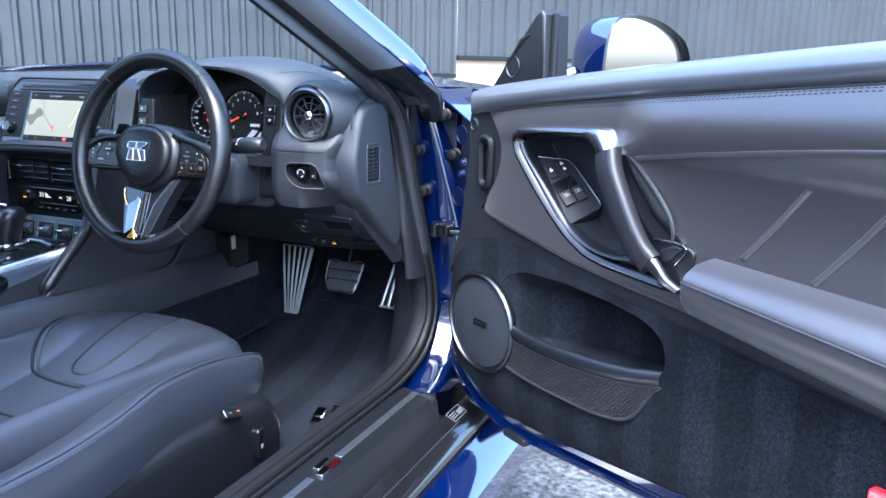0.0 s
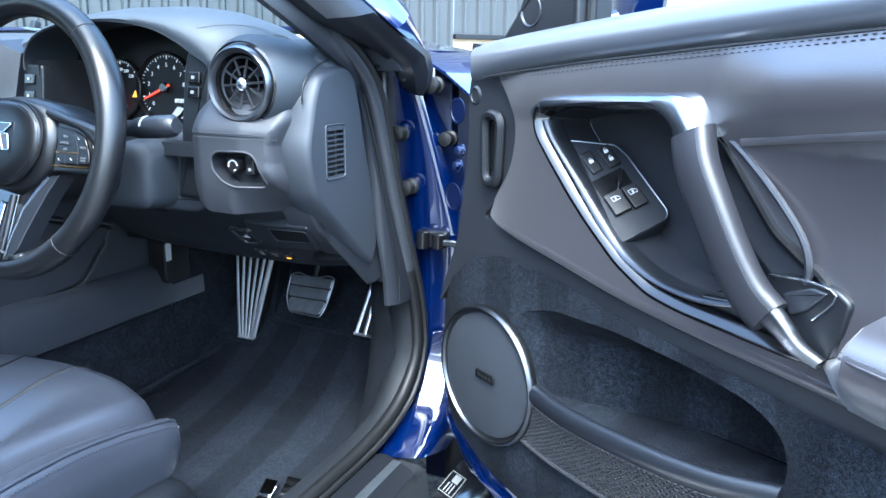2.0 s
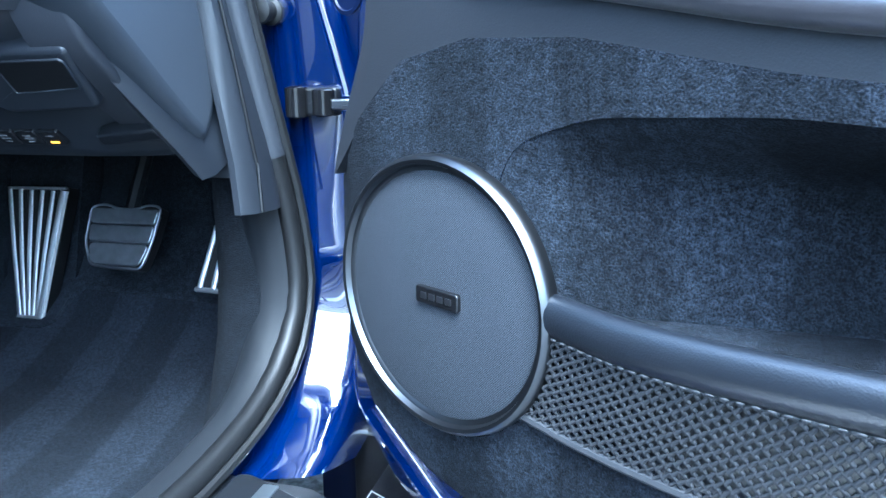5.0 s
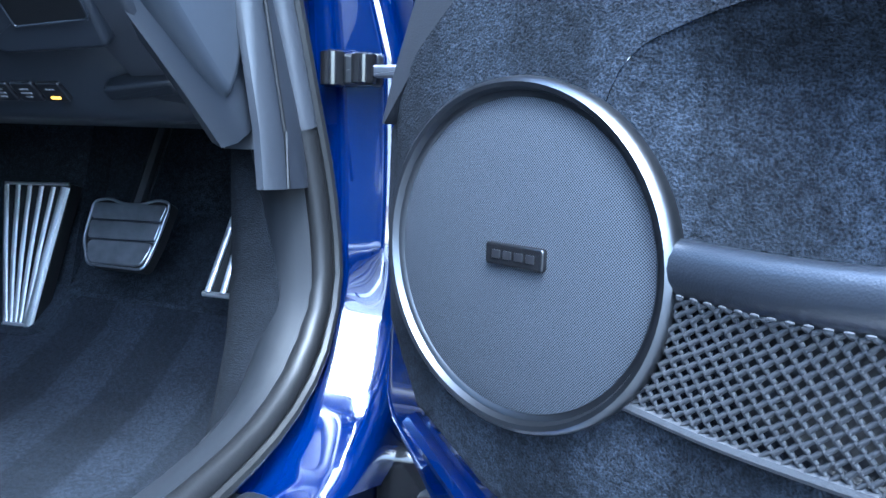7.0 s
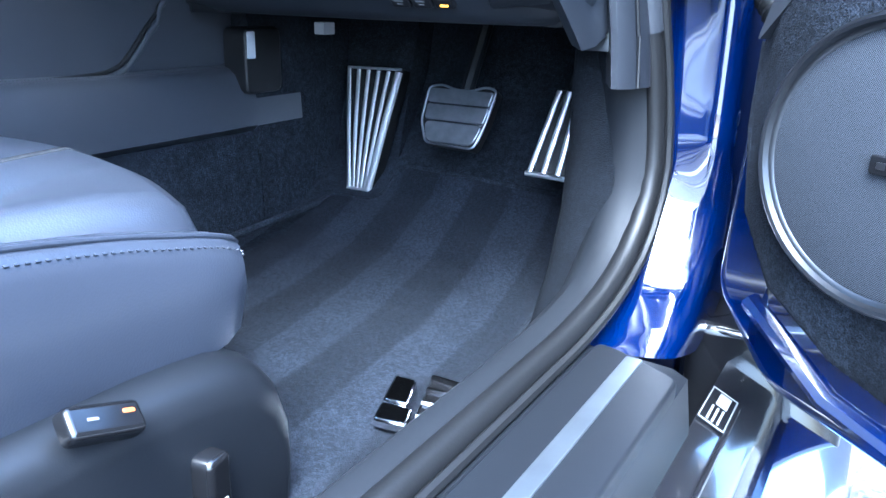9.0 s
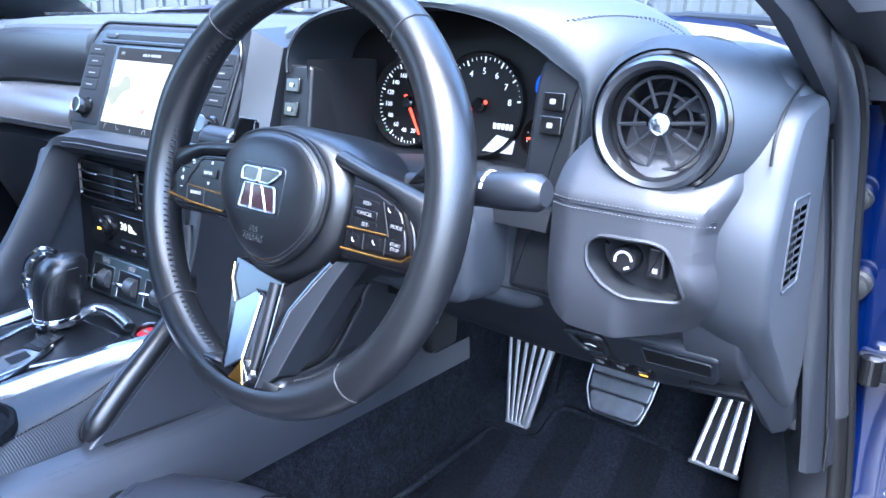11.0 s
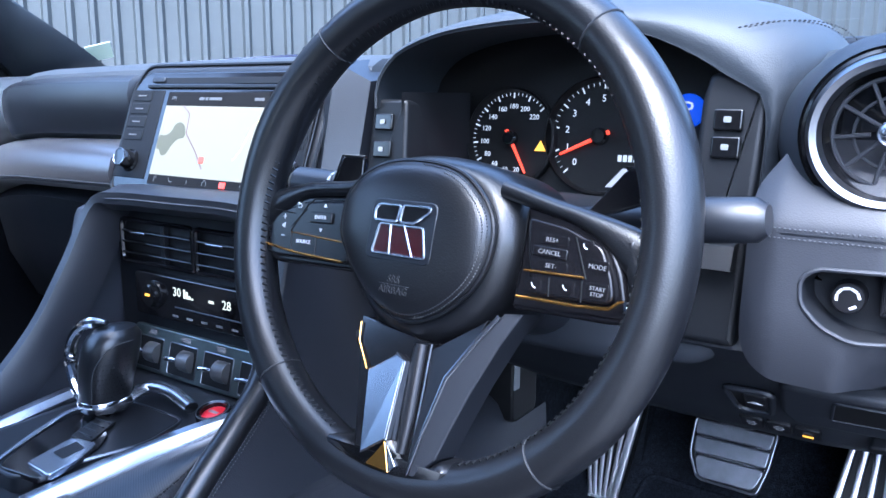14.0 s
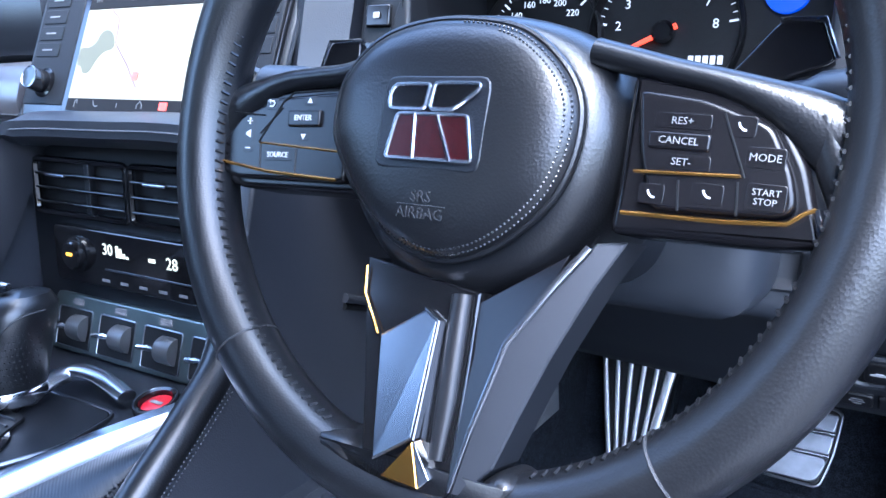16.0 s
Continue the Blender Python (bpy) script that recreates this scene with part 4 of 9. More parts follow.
    for a0, a1, b0, b1, sign in keys:
        part("switch_gap", box(SP, a0 - 0.0008, a1 + 0.0008, b0 - 0.0008, b1 + 0.0008, -0.002, 0.0005, 0.0002, 0.002), rubber, door)
        key = part("window_switch", box(SP, a0, a1, b0, b1, 0.0, 0.0032 if sign < 2 else 0.0048, 0.0014, 0.0022), key_black, door)
        h, ca, cb = (0.0033 if sign < 2 else 0.0049), (a0 + a1) / 2 - (0.0 if sign < 2 else 0.004), (b0 + b1) / 2
        if sign == 2:
            icon = [(-0.0022, -0.0042), (-0.0022, 0.0042), (0.0008, 0.0042), (0.0030, 0.0005), (0.0030, -0.0042)]
            part("legend", tube([(ca - q, cb + p, h) for q, p in icon], 0.00045, 5, True, m=SP, up=(0, 0, 1), squash=0.4), icon_white, key)
            part("legend", box(at(SP, ca, cb), -0.0014, 0.0016, -0.0010, 0.0008, h - 0.001, h + 0.0004, 0.0001, 0.0004), icon_white, key)
        else:
            for da in ((0.0,) if sign == 0 else (-0.006, 0.005)):
                part("legend", box(at(SP, ca + da, cb), -0.0020, 0.0020, -0.0022, 0.0022, h - 0.001, h + 0.0003, 0.0001, 0.0006), icon_white, key)
                part("legend", tube([(ca + da - 0.002, cb - 0.0012, h), (ca + da - 0.004, cb - 0.0010, h), (ca + da - 0.004, cb + 0.0014, h)], 0.00045, 5, m=SP, up=(0, 0, 1), squash=0.4), icon_white, key)
    # grip: bright bracket over the top and a leather wrapped bar
    rows = [(0.174, 0.876, 0.172, 0.884, 0.008), (0.181, 0.882, 0.178, 0.892, 0.014), (0.2057, 0.8845, 0.2006, 0.8956, 0.020), (0.2306, 0.8864, 0.2236, 0.8985, 0.023), (0.2915, 0.8916, 0.2825, 0.9026, 0.027), (0.3378, 0.894, 0.3310, 0.9047, 0.030),
            (0.3559, 0.8901, 0.3640, 0.9061, 0.032), (0.3680, 0.8845, 0.3870, 0.9066, 0.034), (0.3765, 0.8775, 0.3975, 0.8960, 0.035), (0.3800, 0.8700, 0.4115, 0.8710, 0.035)]
    lows, highs = curve_open([(a, b, w) for a, b, c, d, w in rows], 44), curve_open([(c, d, w) for a, b, c, d, w in rows], 44)
    secs = []
    for lo, hi in zip(lows, highs):
        w = (lo.z + hi.z) / 2

        def on(t, k):
            return (lo.x + (hi.x - lo.x) * t, lo.y + (hi.y - lo.y) * t, k)
        secs.append([on(0.0, -0.012), on(0.0, w * 0.78), on(0.06, w * 0.96), on(0.22, w), on(0.55, w * 0.97), on(0.74, w * 0.90), on(0.82, w * 0.80), on(1.0, w * 0.25), on(1.0, -0.012)])
    part("grip_bracket", loft(secs, m=DOOR), bracket_satin, door, "satin metal grip bracket")
    bar = curve_open([(0.3935, 0.8745, 0.022), (0.3960, 0.8690, 0.024), (0.4060, 0.8475, 0.029), (0.4260, 0.8150, 0.031), (0.4480, 0.7785, 0.030), (0.4680, 0.7500, 0.027), (0.486, 0.735, 0.024)], 20)
    def oval(p, t, wd, dp):
        s = Vector((t.y, -t.x, 0)).normalized()
        return [p + s * (math.copysign(abs(math.cos(a)) ** 0.55, math.cos(a)) * wd) + Vector((0, 0, 1)) * (math.copysign(abs(math.sin(a)) ** 0.75, math.sin(a)) * dp) for a in (2 * math.pi * q / 20 for q in range(20))]
    part("grip_bar", loft([oval(p, (bar[min(i + 1, 19)] - bar[max(i - 1, 0)]), 0.0195 - 0.002 * i / 19, 0.0135 - 0.002 * i / 19) for i, p in enumerate(bar)], m=DOOR), grip_leather, door, "grey leather wrapped pull grip")
    foot = curve_open([(0.484, 0.741, 0.026), (0.497, 0.730, 0.024), (0.510, 0.716, 0.020), (0.526, 0.706, 0.012)], 10)
    part("grip_foot", loft([oval(p, (foot[min(i + 1, 9)] - foot[max(i - 1, 0)]), 0.0105 - 0.006 * i / 9, 0.008 - 0.002 * i / 9) for i, p in enumerate(foot)], m=DOOR), dark_satin, door)
    part("grip_stitching", stitches([(p.x + 0.0115, p.y + 0.007, p.z + 0.0128) for p in bar[1:]], 64, 0.0005, DOOR, (0, 0, 0.0002)), dark_thread, door)
    # leather scoop behind the grip
    part("grip_scoop", fill(rounded([(0.404, 0.874), (0.430, 0.860), (0.466, 0.828), (0.494, 0.796), (0.502, 0.766), (0.49, 0.742), (0.42, 0.80)], 0.012, 4), [], DOOR, -0.004), leather_mid, door)
    part("scoop_edge", tube(curve_open([(0.408, 0.874, 0.002), (0.432, 0.859, 0.004), (0.467, 0.829, 0.005), (0.495, 0.797, 0.005), (0.503, 0.772, 0.005), (0.500, 0.764, 0.004)], 20), 0.0034, 8, m=DOOR), leather_mid, door)
    # lid box at the foot of the grip
    lid = rounded([(0.466, 0.764), (0.500, 0.768), (0.526, 0.7655), (0.540, 0.757), (0.536, 0.730), (0.526, 0.704), (0.500, 0.708), (0.476, 0.735)], 0.005, 3)
    part("release_cover", plate(lid, DOOR, -0.03, 0.006, 0.003), plastic_dark, door)
    part("release_flap", plate(rounded([(0.484, 0.752), (0.508, 0.763), (0.5225, 0.761), (0.506, 0.742), (0.492, 0.736)], 0.003, 3), DOOR, 0.004, 0.009, 0.002), plastic_pillar, door)
    part("flap_edge", tube(curve_open([(0.470, 0.7640, 0.007), (0.500, 0.7670, 0.0085), (0.5240, 0.7645, 0.0085), (0.5280, 0.757, 0.0085), (0.512, 0.737, 0.008)], 16), 0.0009, 6, m=DOOR), satin, door)
    tray = rounded([(0.396, 0.7185), (0.430, 0.7165), (0.465, 0.712), (0.501, 0.705), (0.524, 0.706), (0.532, 0.716), (0.515, 0.735), (0.470, 0.742), (0.446, 0.733), (0.420, 0.729), (0.398, 0.727)], 0.003, 2)
    part("grip_tray", plate(tray, DOOR, -0.030, -0.001, 0.003), gloss_black, door, "gloss black tray below the pull grip")
    # stitched seams across the upper panel
    for y0, pts in ((0, [(0.43, 0.868), (0.50, 0.878), (0.58, 0.888), (0.757, 0.906), (REAR, 0.93)]),):
        part("panel_seam", tube([(u, v, door_shape(u, v) + 0.0005) for u, v in [(p.x, p.y) for p in curve_open([(*q, 0) for q in pts], 30)]], 0.0035, 8, m=DOOR, squash=0.6), leather_grey, door)
    for a, b in (((0.675, 0.856), (0.602, 0.765)), ((0.766, 0.845), (0.695, 0.754)), ((0.86, 0.84), (0.79, 0.745))):
        for off in (0.0, 0.008):
            pts = [(a[0] + (b[0] - a[0]) * k + off, a[1] + (b[1] - a[1]) * k) for k in np.linspace(0, 1, 5)]
            part("pleat_stitching", stitches([(u, v, door_shape(u, v)) for u, v in pts], 30, 0.0013, DOOR, (0, 0, 0.0004)), leather_grey, door)
        part("pleat", tube([(a[0] + (b[0] - a[0]) * k + 0.004, a[1] + (b[1] - a[1]) * k, door_shape(a[0], a[1] + (b[1] - a[1]) * k) - 0.0015) for k in np.linspace(0, 1, 8)], 0.0042, 8, m=DOOR), leather_grey, door)

    # arm rest
    secs = []
    stations = [0.5300, 0.5305, 0.5325, 0.536, 0.541, 0.548, 0.556, 0.566] + list(np.linspace(0.585, REAR, 24))
    for u in stations:
        g = min(1.0, max(0.0, (u - 0.529) / 0.037)) ** 0.5
        sl = -0.055 * (u - 0.512) / 0.4
        ring = [(0.760 + sl * 0.3, -0.01), (0.758 + sl * 0.3, 0.012), (0.756 + sl * 0.42, 0.034), (0.747 + sl * 0.6, 0.053), (0.740 + sl * 0.7, 0.0585), (0.728 + sl * 0.8, 0.060), (0.712 + sl, 0.054), (0.698 + sl, 0.040), (0.688 + sl, 0.020), (0.684 + sl, 0.0)]
        secs.append([(u + 0.040 * (1 - g) * (v - 0.70) / 0.055, 0.716 + (v - 0.716) * (0.25 + 0.75 * g), w * g if w > 0 else w) for v, w in ring])
    part("arm_rest", loft(secs, m=DOOR), leather_grey, door, "padded grey leather arm rest")
    line = [(u, 0.738 - 0.055 * 0.72 * (u - 0.512) / 0.4, 0.0592 if u > 0.58 else 0.0592 * min(1.0, (u - 0.529) / 0.037) ** 0.5) for u in np.linspace(0.563, REAR, 40)]
    part("arm_piping", tube(line, 0.0012, 6, m=DOOR), leather_grey, door)
    part("arm_stitching", stitches([(u, v + 0.005, w + 0.0008) for u, v, w in line], 110, 0.0005, DOOR, (0, 0, 0.0002)), stitch_thread, door)

    # carpeted lower panel with the map pocket
    pocket = rounded([(0.130, 0.600), (0.146, 0.640), (0.200, 0.657), (0.30, 0.661), (0.40, 0.655), (0.462, 0.646), (0.494, 0.630), (0.505, 0.600), (0.496, 0.562), (0.32, 0.548), (0.186, 0.545)], 0.018, 4)
    lower = [(-0.040, 0.604), (0.0, 0.648), (0.05, 0.687), (0.11, 0.699), (0.19, 0.697), (0.30, 0.679), (0.42, 0.667), (0.52, 0.655), (0.80, 0.627), (REAR, 0.597),
             (REAR, 0.43), (0.629, 0.435), (0.459, 0.412), (0.261, 0.385), (0.14, 0.378), (0.060, 0.405), (0.008, 0.440), (-0.026, 0.485), (-0.042, 0.545)]

    def swell(u, v):
        return -0.024 * max(0.0, (0.46 - v) / 0.09) ** 2 - 0.018 * math.exp(-max(0.0, u + 0.04) / 0.02)
    part("carpet_panel", fill(lower, [pocket], DOOR, 0.0, 0.03, swell), door_carpet, door, "dark carpet on the lower door")
    part("carpet_rim", tube([(u, v, swell(u, v) - 0.006) for u, v in lower[10:] + lower[:1]], 0.006, 8, m=DOOR, up=(0, 0, 1)), door_carpet, door)
    def hollow(u, v):
        """The pocket: steep at its upper edge and end, deep behind the band."""
        def ease(t):
            t = min(1.0, max(0.0, t))
            return t * t * (3 - 2 * t)
        top_edge = 0.660 - 0.05 * max(0.0, u - 0.38) - 0.30 * max(0.0, 0.19 - u)
        return -0.085 * ease((top_edge + 0.004 - v) / 0.045) * ease((u - 0.124) / 0.24) * ease((0.508 - u) / 0.035)
    part("pocket_well", fill(pocket, [], DOOR, 0.0, 0.010, hollow), door_carpet, door, "hollow carpeted map pocket")
    part("pocket_wall", loft([[(p[0], p[1], -0.001) for p in pocket], [(p[0], p[1], hollow(p[0], p[1])) for p in inset_loop(pocket, 0.001)]], True, False, m=DOOR), door_carpet, door)
    strap = curve_open([(0.180, 0.548, 0.006), (0.25, 0.548, 0.016), (0.36, 0.555, 0.020), (0.44, 0.562, 0.014), (0.500, 0.572, 0.000)], 24)
    part("pocket_strap", loft([[(p.x, p.y + 0.0125 * math.sin(a), p.z - 0.003 + 0.009 * math.cos(a)) for a in (2 * math.pi * k / 16 for k in range(16))] for p in strap], m=DOOR), leather_dark, door, "dark leather pocket edge band")
    part("strap_stitching", stitches([(p.x, p.y - 0.0105, p.z + 0.0040) for p in strap], 46, 0.0008, DOOR, (0, 0, 0.0003)), net_cord, door)
    # elastic net below the band
    top = curve_open([(p.x, p.y - 0.012, p.z) for p in strap], 160)
    bot = curve_open([(0.152, 0.482, 0.003), (0.22, 0.478, 0.007), (0.32, 0.479, 0.009), (0.40, 0.483, 0.007), (0.450, 0.498, 0.004), (0.484, 0.545, 0.001)], 160)
    bm = bmesh.new()
    rows = 17
    for r in range(rows + 1):
        pts = []
        for i in range(160):
            a, b = top[i], bot[i]
            k = (r + 0.48 * (1 if (i + 2 * (r % 2)) % 4 < 2 else -1)) / rows
            p = a.lerp(b, min(1, max(0, k)))
            pts.append(p + Vector((0, 0, 0.001 * (1 if i % 2 else -1))))
        tube(pts, 0.0013, 5, bm=bm, m=DOOR)
    net = part("pocket_net", bm, net_cord, door, "grey elastic net over the map pocket", angle=80)
    net["kind"] = "stuff"
    part("net_backing", loft([[(p.x, p.y, p.z - 0.010) for p in top], [(p.x, p.y, p.z - 0.008) for p in bot]], False, False, m=DOOR), leather_dark, door)
    part("net_hem", tube([(p.x, p.y, p.z) for p in bot], 0.003, 7, m=DOOR), net_cord, door)

    # loudspeaker
    sp = at(DOOR, 0.089, 0.5405, 0.0) @ Matrix.Diagonal((1.01, 0.95, 1.0, 1.0))
    part("speaker_ring", lathe([(0.0840, 0.0), (0.0945, 0.0), (0.0955, 0.006), (0.0945, 0.0105), (0.0920, 0.0128), (0.0895, 0.0122), (0.0880, 0.0085), (0.0862, 0.0080), (0.0848, 0.0068)], sp, 72, caps=False), ring_satin, door, "dull silver loudspeaker ring")
    part("speaker_grille", lathe([(0.0860, 0.004), (0.0845, 0.0068), (0.076, 0.0085), (0.05, 0.011), (0.025, 0.0125), (0.001, 0.0128)], sp, 64), grille_mesh, door, "fine perforated loudspeaker grille")
    tag = part("speaker_badge", box(at(sp, 0.009, 0.002), -0.019, 0.019, -0.006, 0.006, 0.010, 0.0155, 0.001, 0.002), gloss_black, door)
    bm = bmesh.new()
    for k in range(4):
        box(at(sp, 0.009, 0.002), -0.014 + k * 0.0075, -0.0085 + k * 0.0075, -0.0022, 0.0022, 0.0153, 0.0159, 0.0001, 0.0005, bm)
    part("badge_bars", bm, key_black, tag)

    # red reflector low on the trailing part
    part("reflector", box(DOOR, 0.792, 0.84, 0.520, 0.556, -0.002, 0.010, 0.003, 0.006), red_lens, door, "small red door reflector lamp")

    # door mirror
    mir = part("mirror_housing", loft([[(0.075 + 0.0 * k, v, w) for v, w in curve2] for k, curve2 in ((0, MIRROR_IN[0]),)] + [[(u, v, w) for v, w in c] for u, c in MIRROR_RINGS], True, False, m=DOOR), paint, door, "blue painted door mirror housing")
    part("mirror_bezel", loft([[(u, v, w) for v, w in c] for u, c in MIRROR_LIP], True, False, m=DOOR), gloss_black, mir)
    part("mirror_pane", loft([[(u, v, w) for v, w in c] for u, c in MIRROR_PANE], True, True, m=DOOR), mirror_glass, mir, "bright mirror glass")
    part("mirror_stalk", tube([(0.08, 0.955, -0.11), (0.10, 0.970, -0.15), (0.12, 0.985, -0.20)], [0.018, 0.016, 0.02], 10, m=DOOR), gloss_black, mir)


def mirror_ring(scale, shift=0.0):
    base = [(0.955, -0.165), (0.958, -0.25), (0.962, -0.33), (0.975, -0.368), (1.010, -0.372), (1.040, -0.352), (1.066, -0.30), (1.078, -0.24), (1.074, -0.195), (1.05, -0.168), (1.0, -0.158)]
    cv, cw = 1.015, -0.26
    return [(cv + (p.x - cv) * scale, cw + (p.y - cw) * scale) for p in curve_closed([(a, b, 0) for a, b in base], 36)]


MIRROR_IN = [mirror_ring(0.55)]
MIRROR_RINGS = [(0.090, mirror_ring(0.80)), (0.115, mirror_ring(0.95)), (0.15, mirror_ring(1.0)), (0.190, mirror_ring(1.0))]
MIRROR_LIP = [(0.190, mirror_ring(1.0)), (0.194, mirror_ring(0.975)), (0.188, mirror_ring(0.93)), (0.176, mirror_ring(0.90))]
MIRROR_PANE = [(0.176, mirror_ring(0.91)), (0.179, mirror_ring(0.90))]


def grille_material():
    m = material("speaker_mesh", (0.0125, 0.0140, 0.0170), 0.55, vary=0.05, spec=0.12)
    nt = m.node_tree
    b = nt.nodes["Principled BSDF"]
    tc = nt.nodes.new("ShaderNodeTexCoord")
    mp = nt.nodes.new("ShaderNodeMapping")
    mp.inputs["Rotation"].default_value = (0, 0, radians(33))
    nt.links.new(tc.outputs["Object"], mp.inputs["Vector"])
    sx = nt.nodes.new("ShaderNodeSeparateXYZ")
    nt.links.new(mp.outputs[0], sx.inputs[0])
    outs = []
    for idx, (a, bb) in enumerate(((1, 1), (1, -1))):
        s = nt.nodes.new("ShaderNodeMath")
        s.operation = "ADD" if bb > 0 else "SUBTRACT"
        nt.links.new(sx.outputs[0], s.inputs[0])
        nt.links.new(sx.outputs[2], s.inputs[1])
        k = nt.nodes.new("ShaderNodeMath")
        k.operation = "MULTIPLY"
        k.inputs[1].default_value = 2 * math.pi / 0.0030
        nt.links.new(s.outputs[0], k.inputs[0])
        si = nt.nodes.new("ShaderNodeMath")
        si.operation = "SINE"
        nt.links.new(k.outputs[0], si.inputs[0])
        outs.append(si)
    pr = nt.nodes.new("ShaderNodeMath")
    pr.operation = "MULTIPLY"
    nt.links.new(outs[0].outputs[0], pr.inputs[0])
    nt.links.new(outs[1].outputs[0], pr.inputs[1])
    rg = nt.nodes.new("ShaderNodeMapRange")
    rg.inputs[1].default_value, rg.inputs[2].default_value = 0.15, 0.50
    rg.inputs[3].default_value, rg.inputs[4].default_value = 1.0, 0.08
    ab = nt.nodes.new("ShaderNodeMath")
    ab.operation = "ABSOLUTE"
    nt.links.new(pr.outputs[0], ab.inputs[0])
    nt.links.new(ab.outputs[0], rg.inputs[0])
    sc = nt.nodes.new("ShaderNodeVectorMath")
    sc.operation = "SCALE"
    sc.inputs[0].default_value = (0.039, 0.043, 0.052)
    nt.links.new(rg.outputs[0], sc.inputs["Scale"])
    nt.links.new(sc.outputs[0], b.inputs["Base Color"])
    return m


grille_mesh = grille_material()
build_door()

# ---- dashboard ----
vane_plastic = material("vane_plastic", (0.016, 0.017, 0.020), 0.3, vary=0.05)

def vent(parent_name, m, label, group="round air vents"):
    v = thing(parent_name, label, "air vent", group)
    part("housing", lathe([(0.064, -0.07), (0.060, -0.02), (0.056, -0.006), (0.054, 0.002), (0.050, 0.004), (0.047, 0.0)], m, 56, caps=False), gloss_black, v)
    part("ring", lathe([(0.0475, -0.002), (0.0495, 0.004), (0.0485, 0.011), (0.0455, 0.0145), (0.0415, 0.013), (0.0395, 0.008), (0.0385, 0.0)], m, 64, caps=False), dark_satin, v, "polished dark metal ring")
    part("throat", lathe([(0.039, 0.006), (0.0375, -0.004), (0.036, -0.03), (0.001, -0.032)], m, 48, caps=False), gloss_black, v)
    part("inner_ring", tube([(0.034 * math.cos(a), 0.034 * math.sin(a), -0.001) for a in (2 * math.pi * k / 40 for k in range(40))], 0.0016, 6, True, m=m, up=(0, 0, 1)), vane_plastic, v)
    part("mid_ring", tube([(0.022 * math.cos(a), 0.022 * math.sin(a), -0.003) for a in (2 * math.pi * k / 32 for k in range(32))], 0.0011, 6, True, m=m, up=(0, 0, 1)), vane_plastic, v)
    for k in range(10):
        a = 2 * math.pi * k / 10 + 0.1
        r0 = 0.006 if k % 2 == 0 else 0.012
        part("vane", tube([(r0 * math.cos(a), r0 * math.sin(a), 0.0), (0.034 * math.cos(a), 0.034 * math.sin(a), -0.001)], 0.0015, 6, m=m, up=(0, 0, 1)), vane_plastic, v)
    part("centre_knob", lathe([(0.007, -0.004), (0.0085, 0.0), (0.008, 0.005), (0.005, 0.008), (0.001, 0.009)], m, 24), satin, v, "satin metal centre knob")


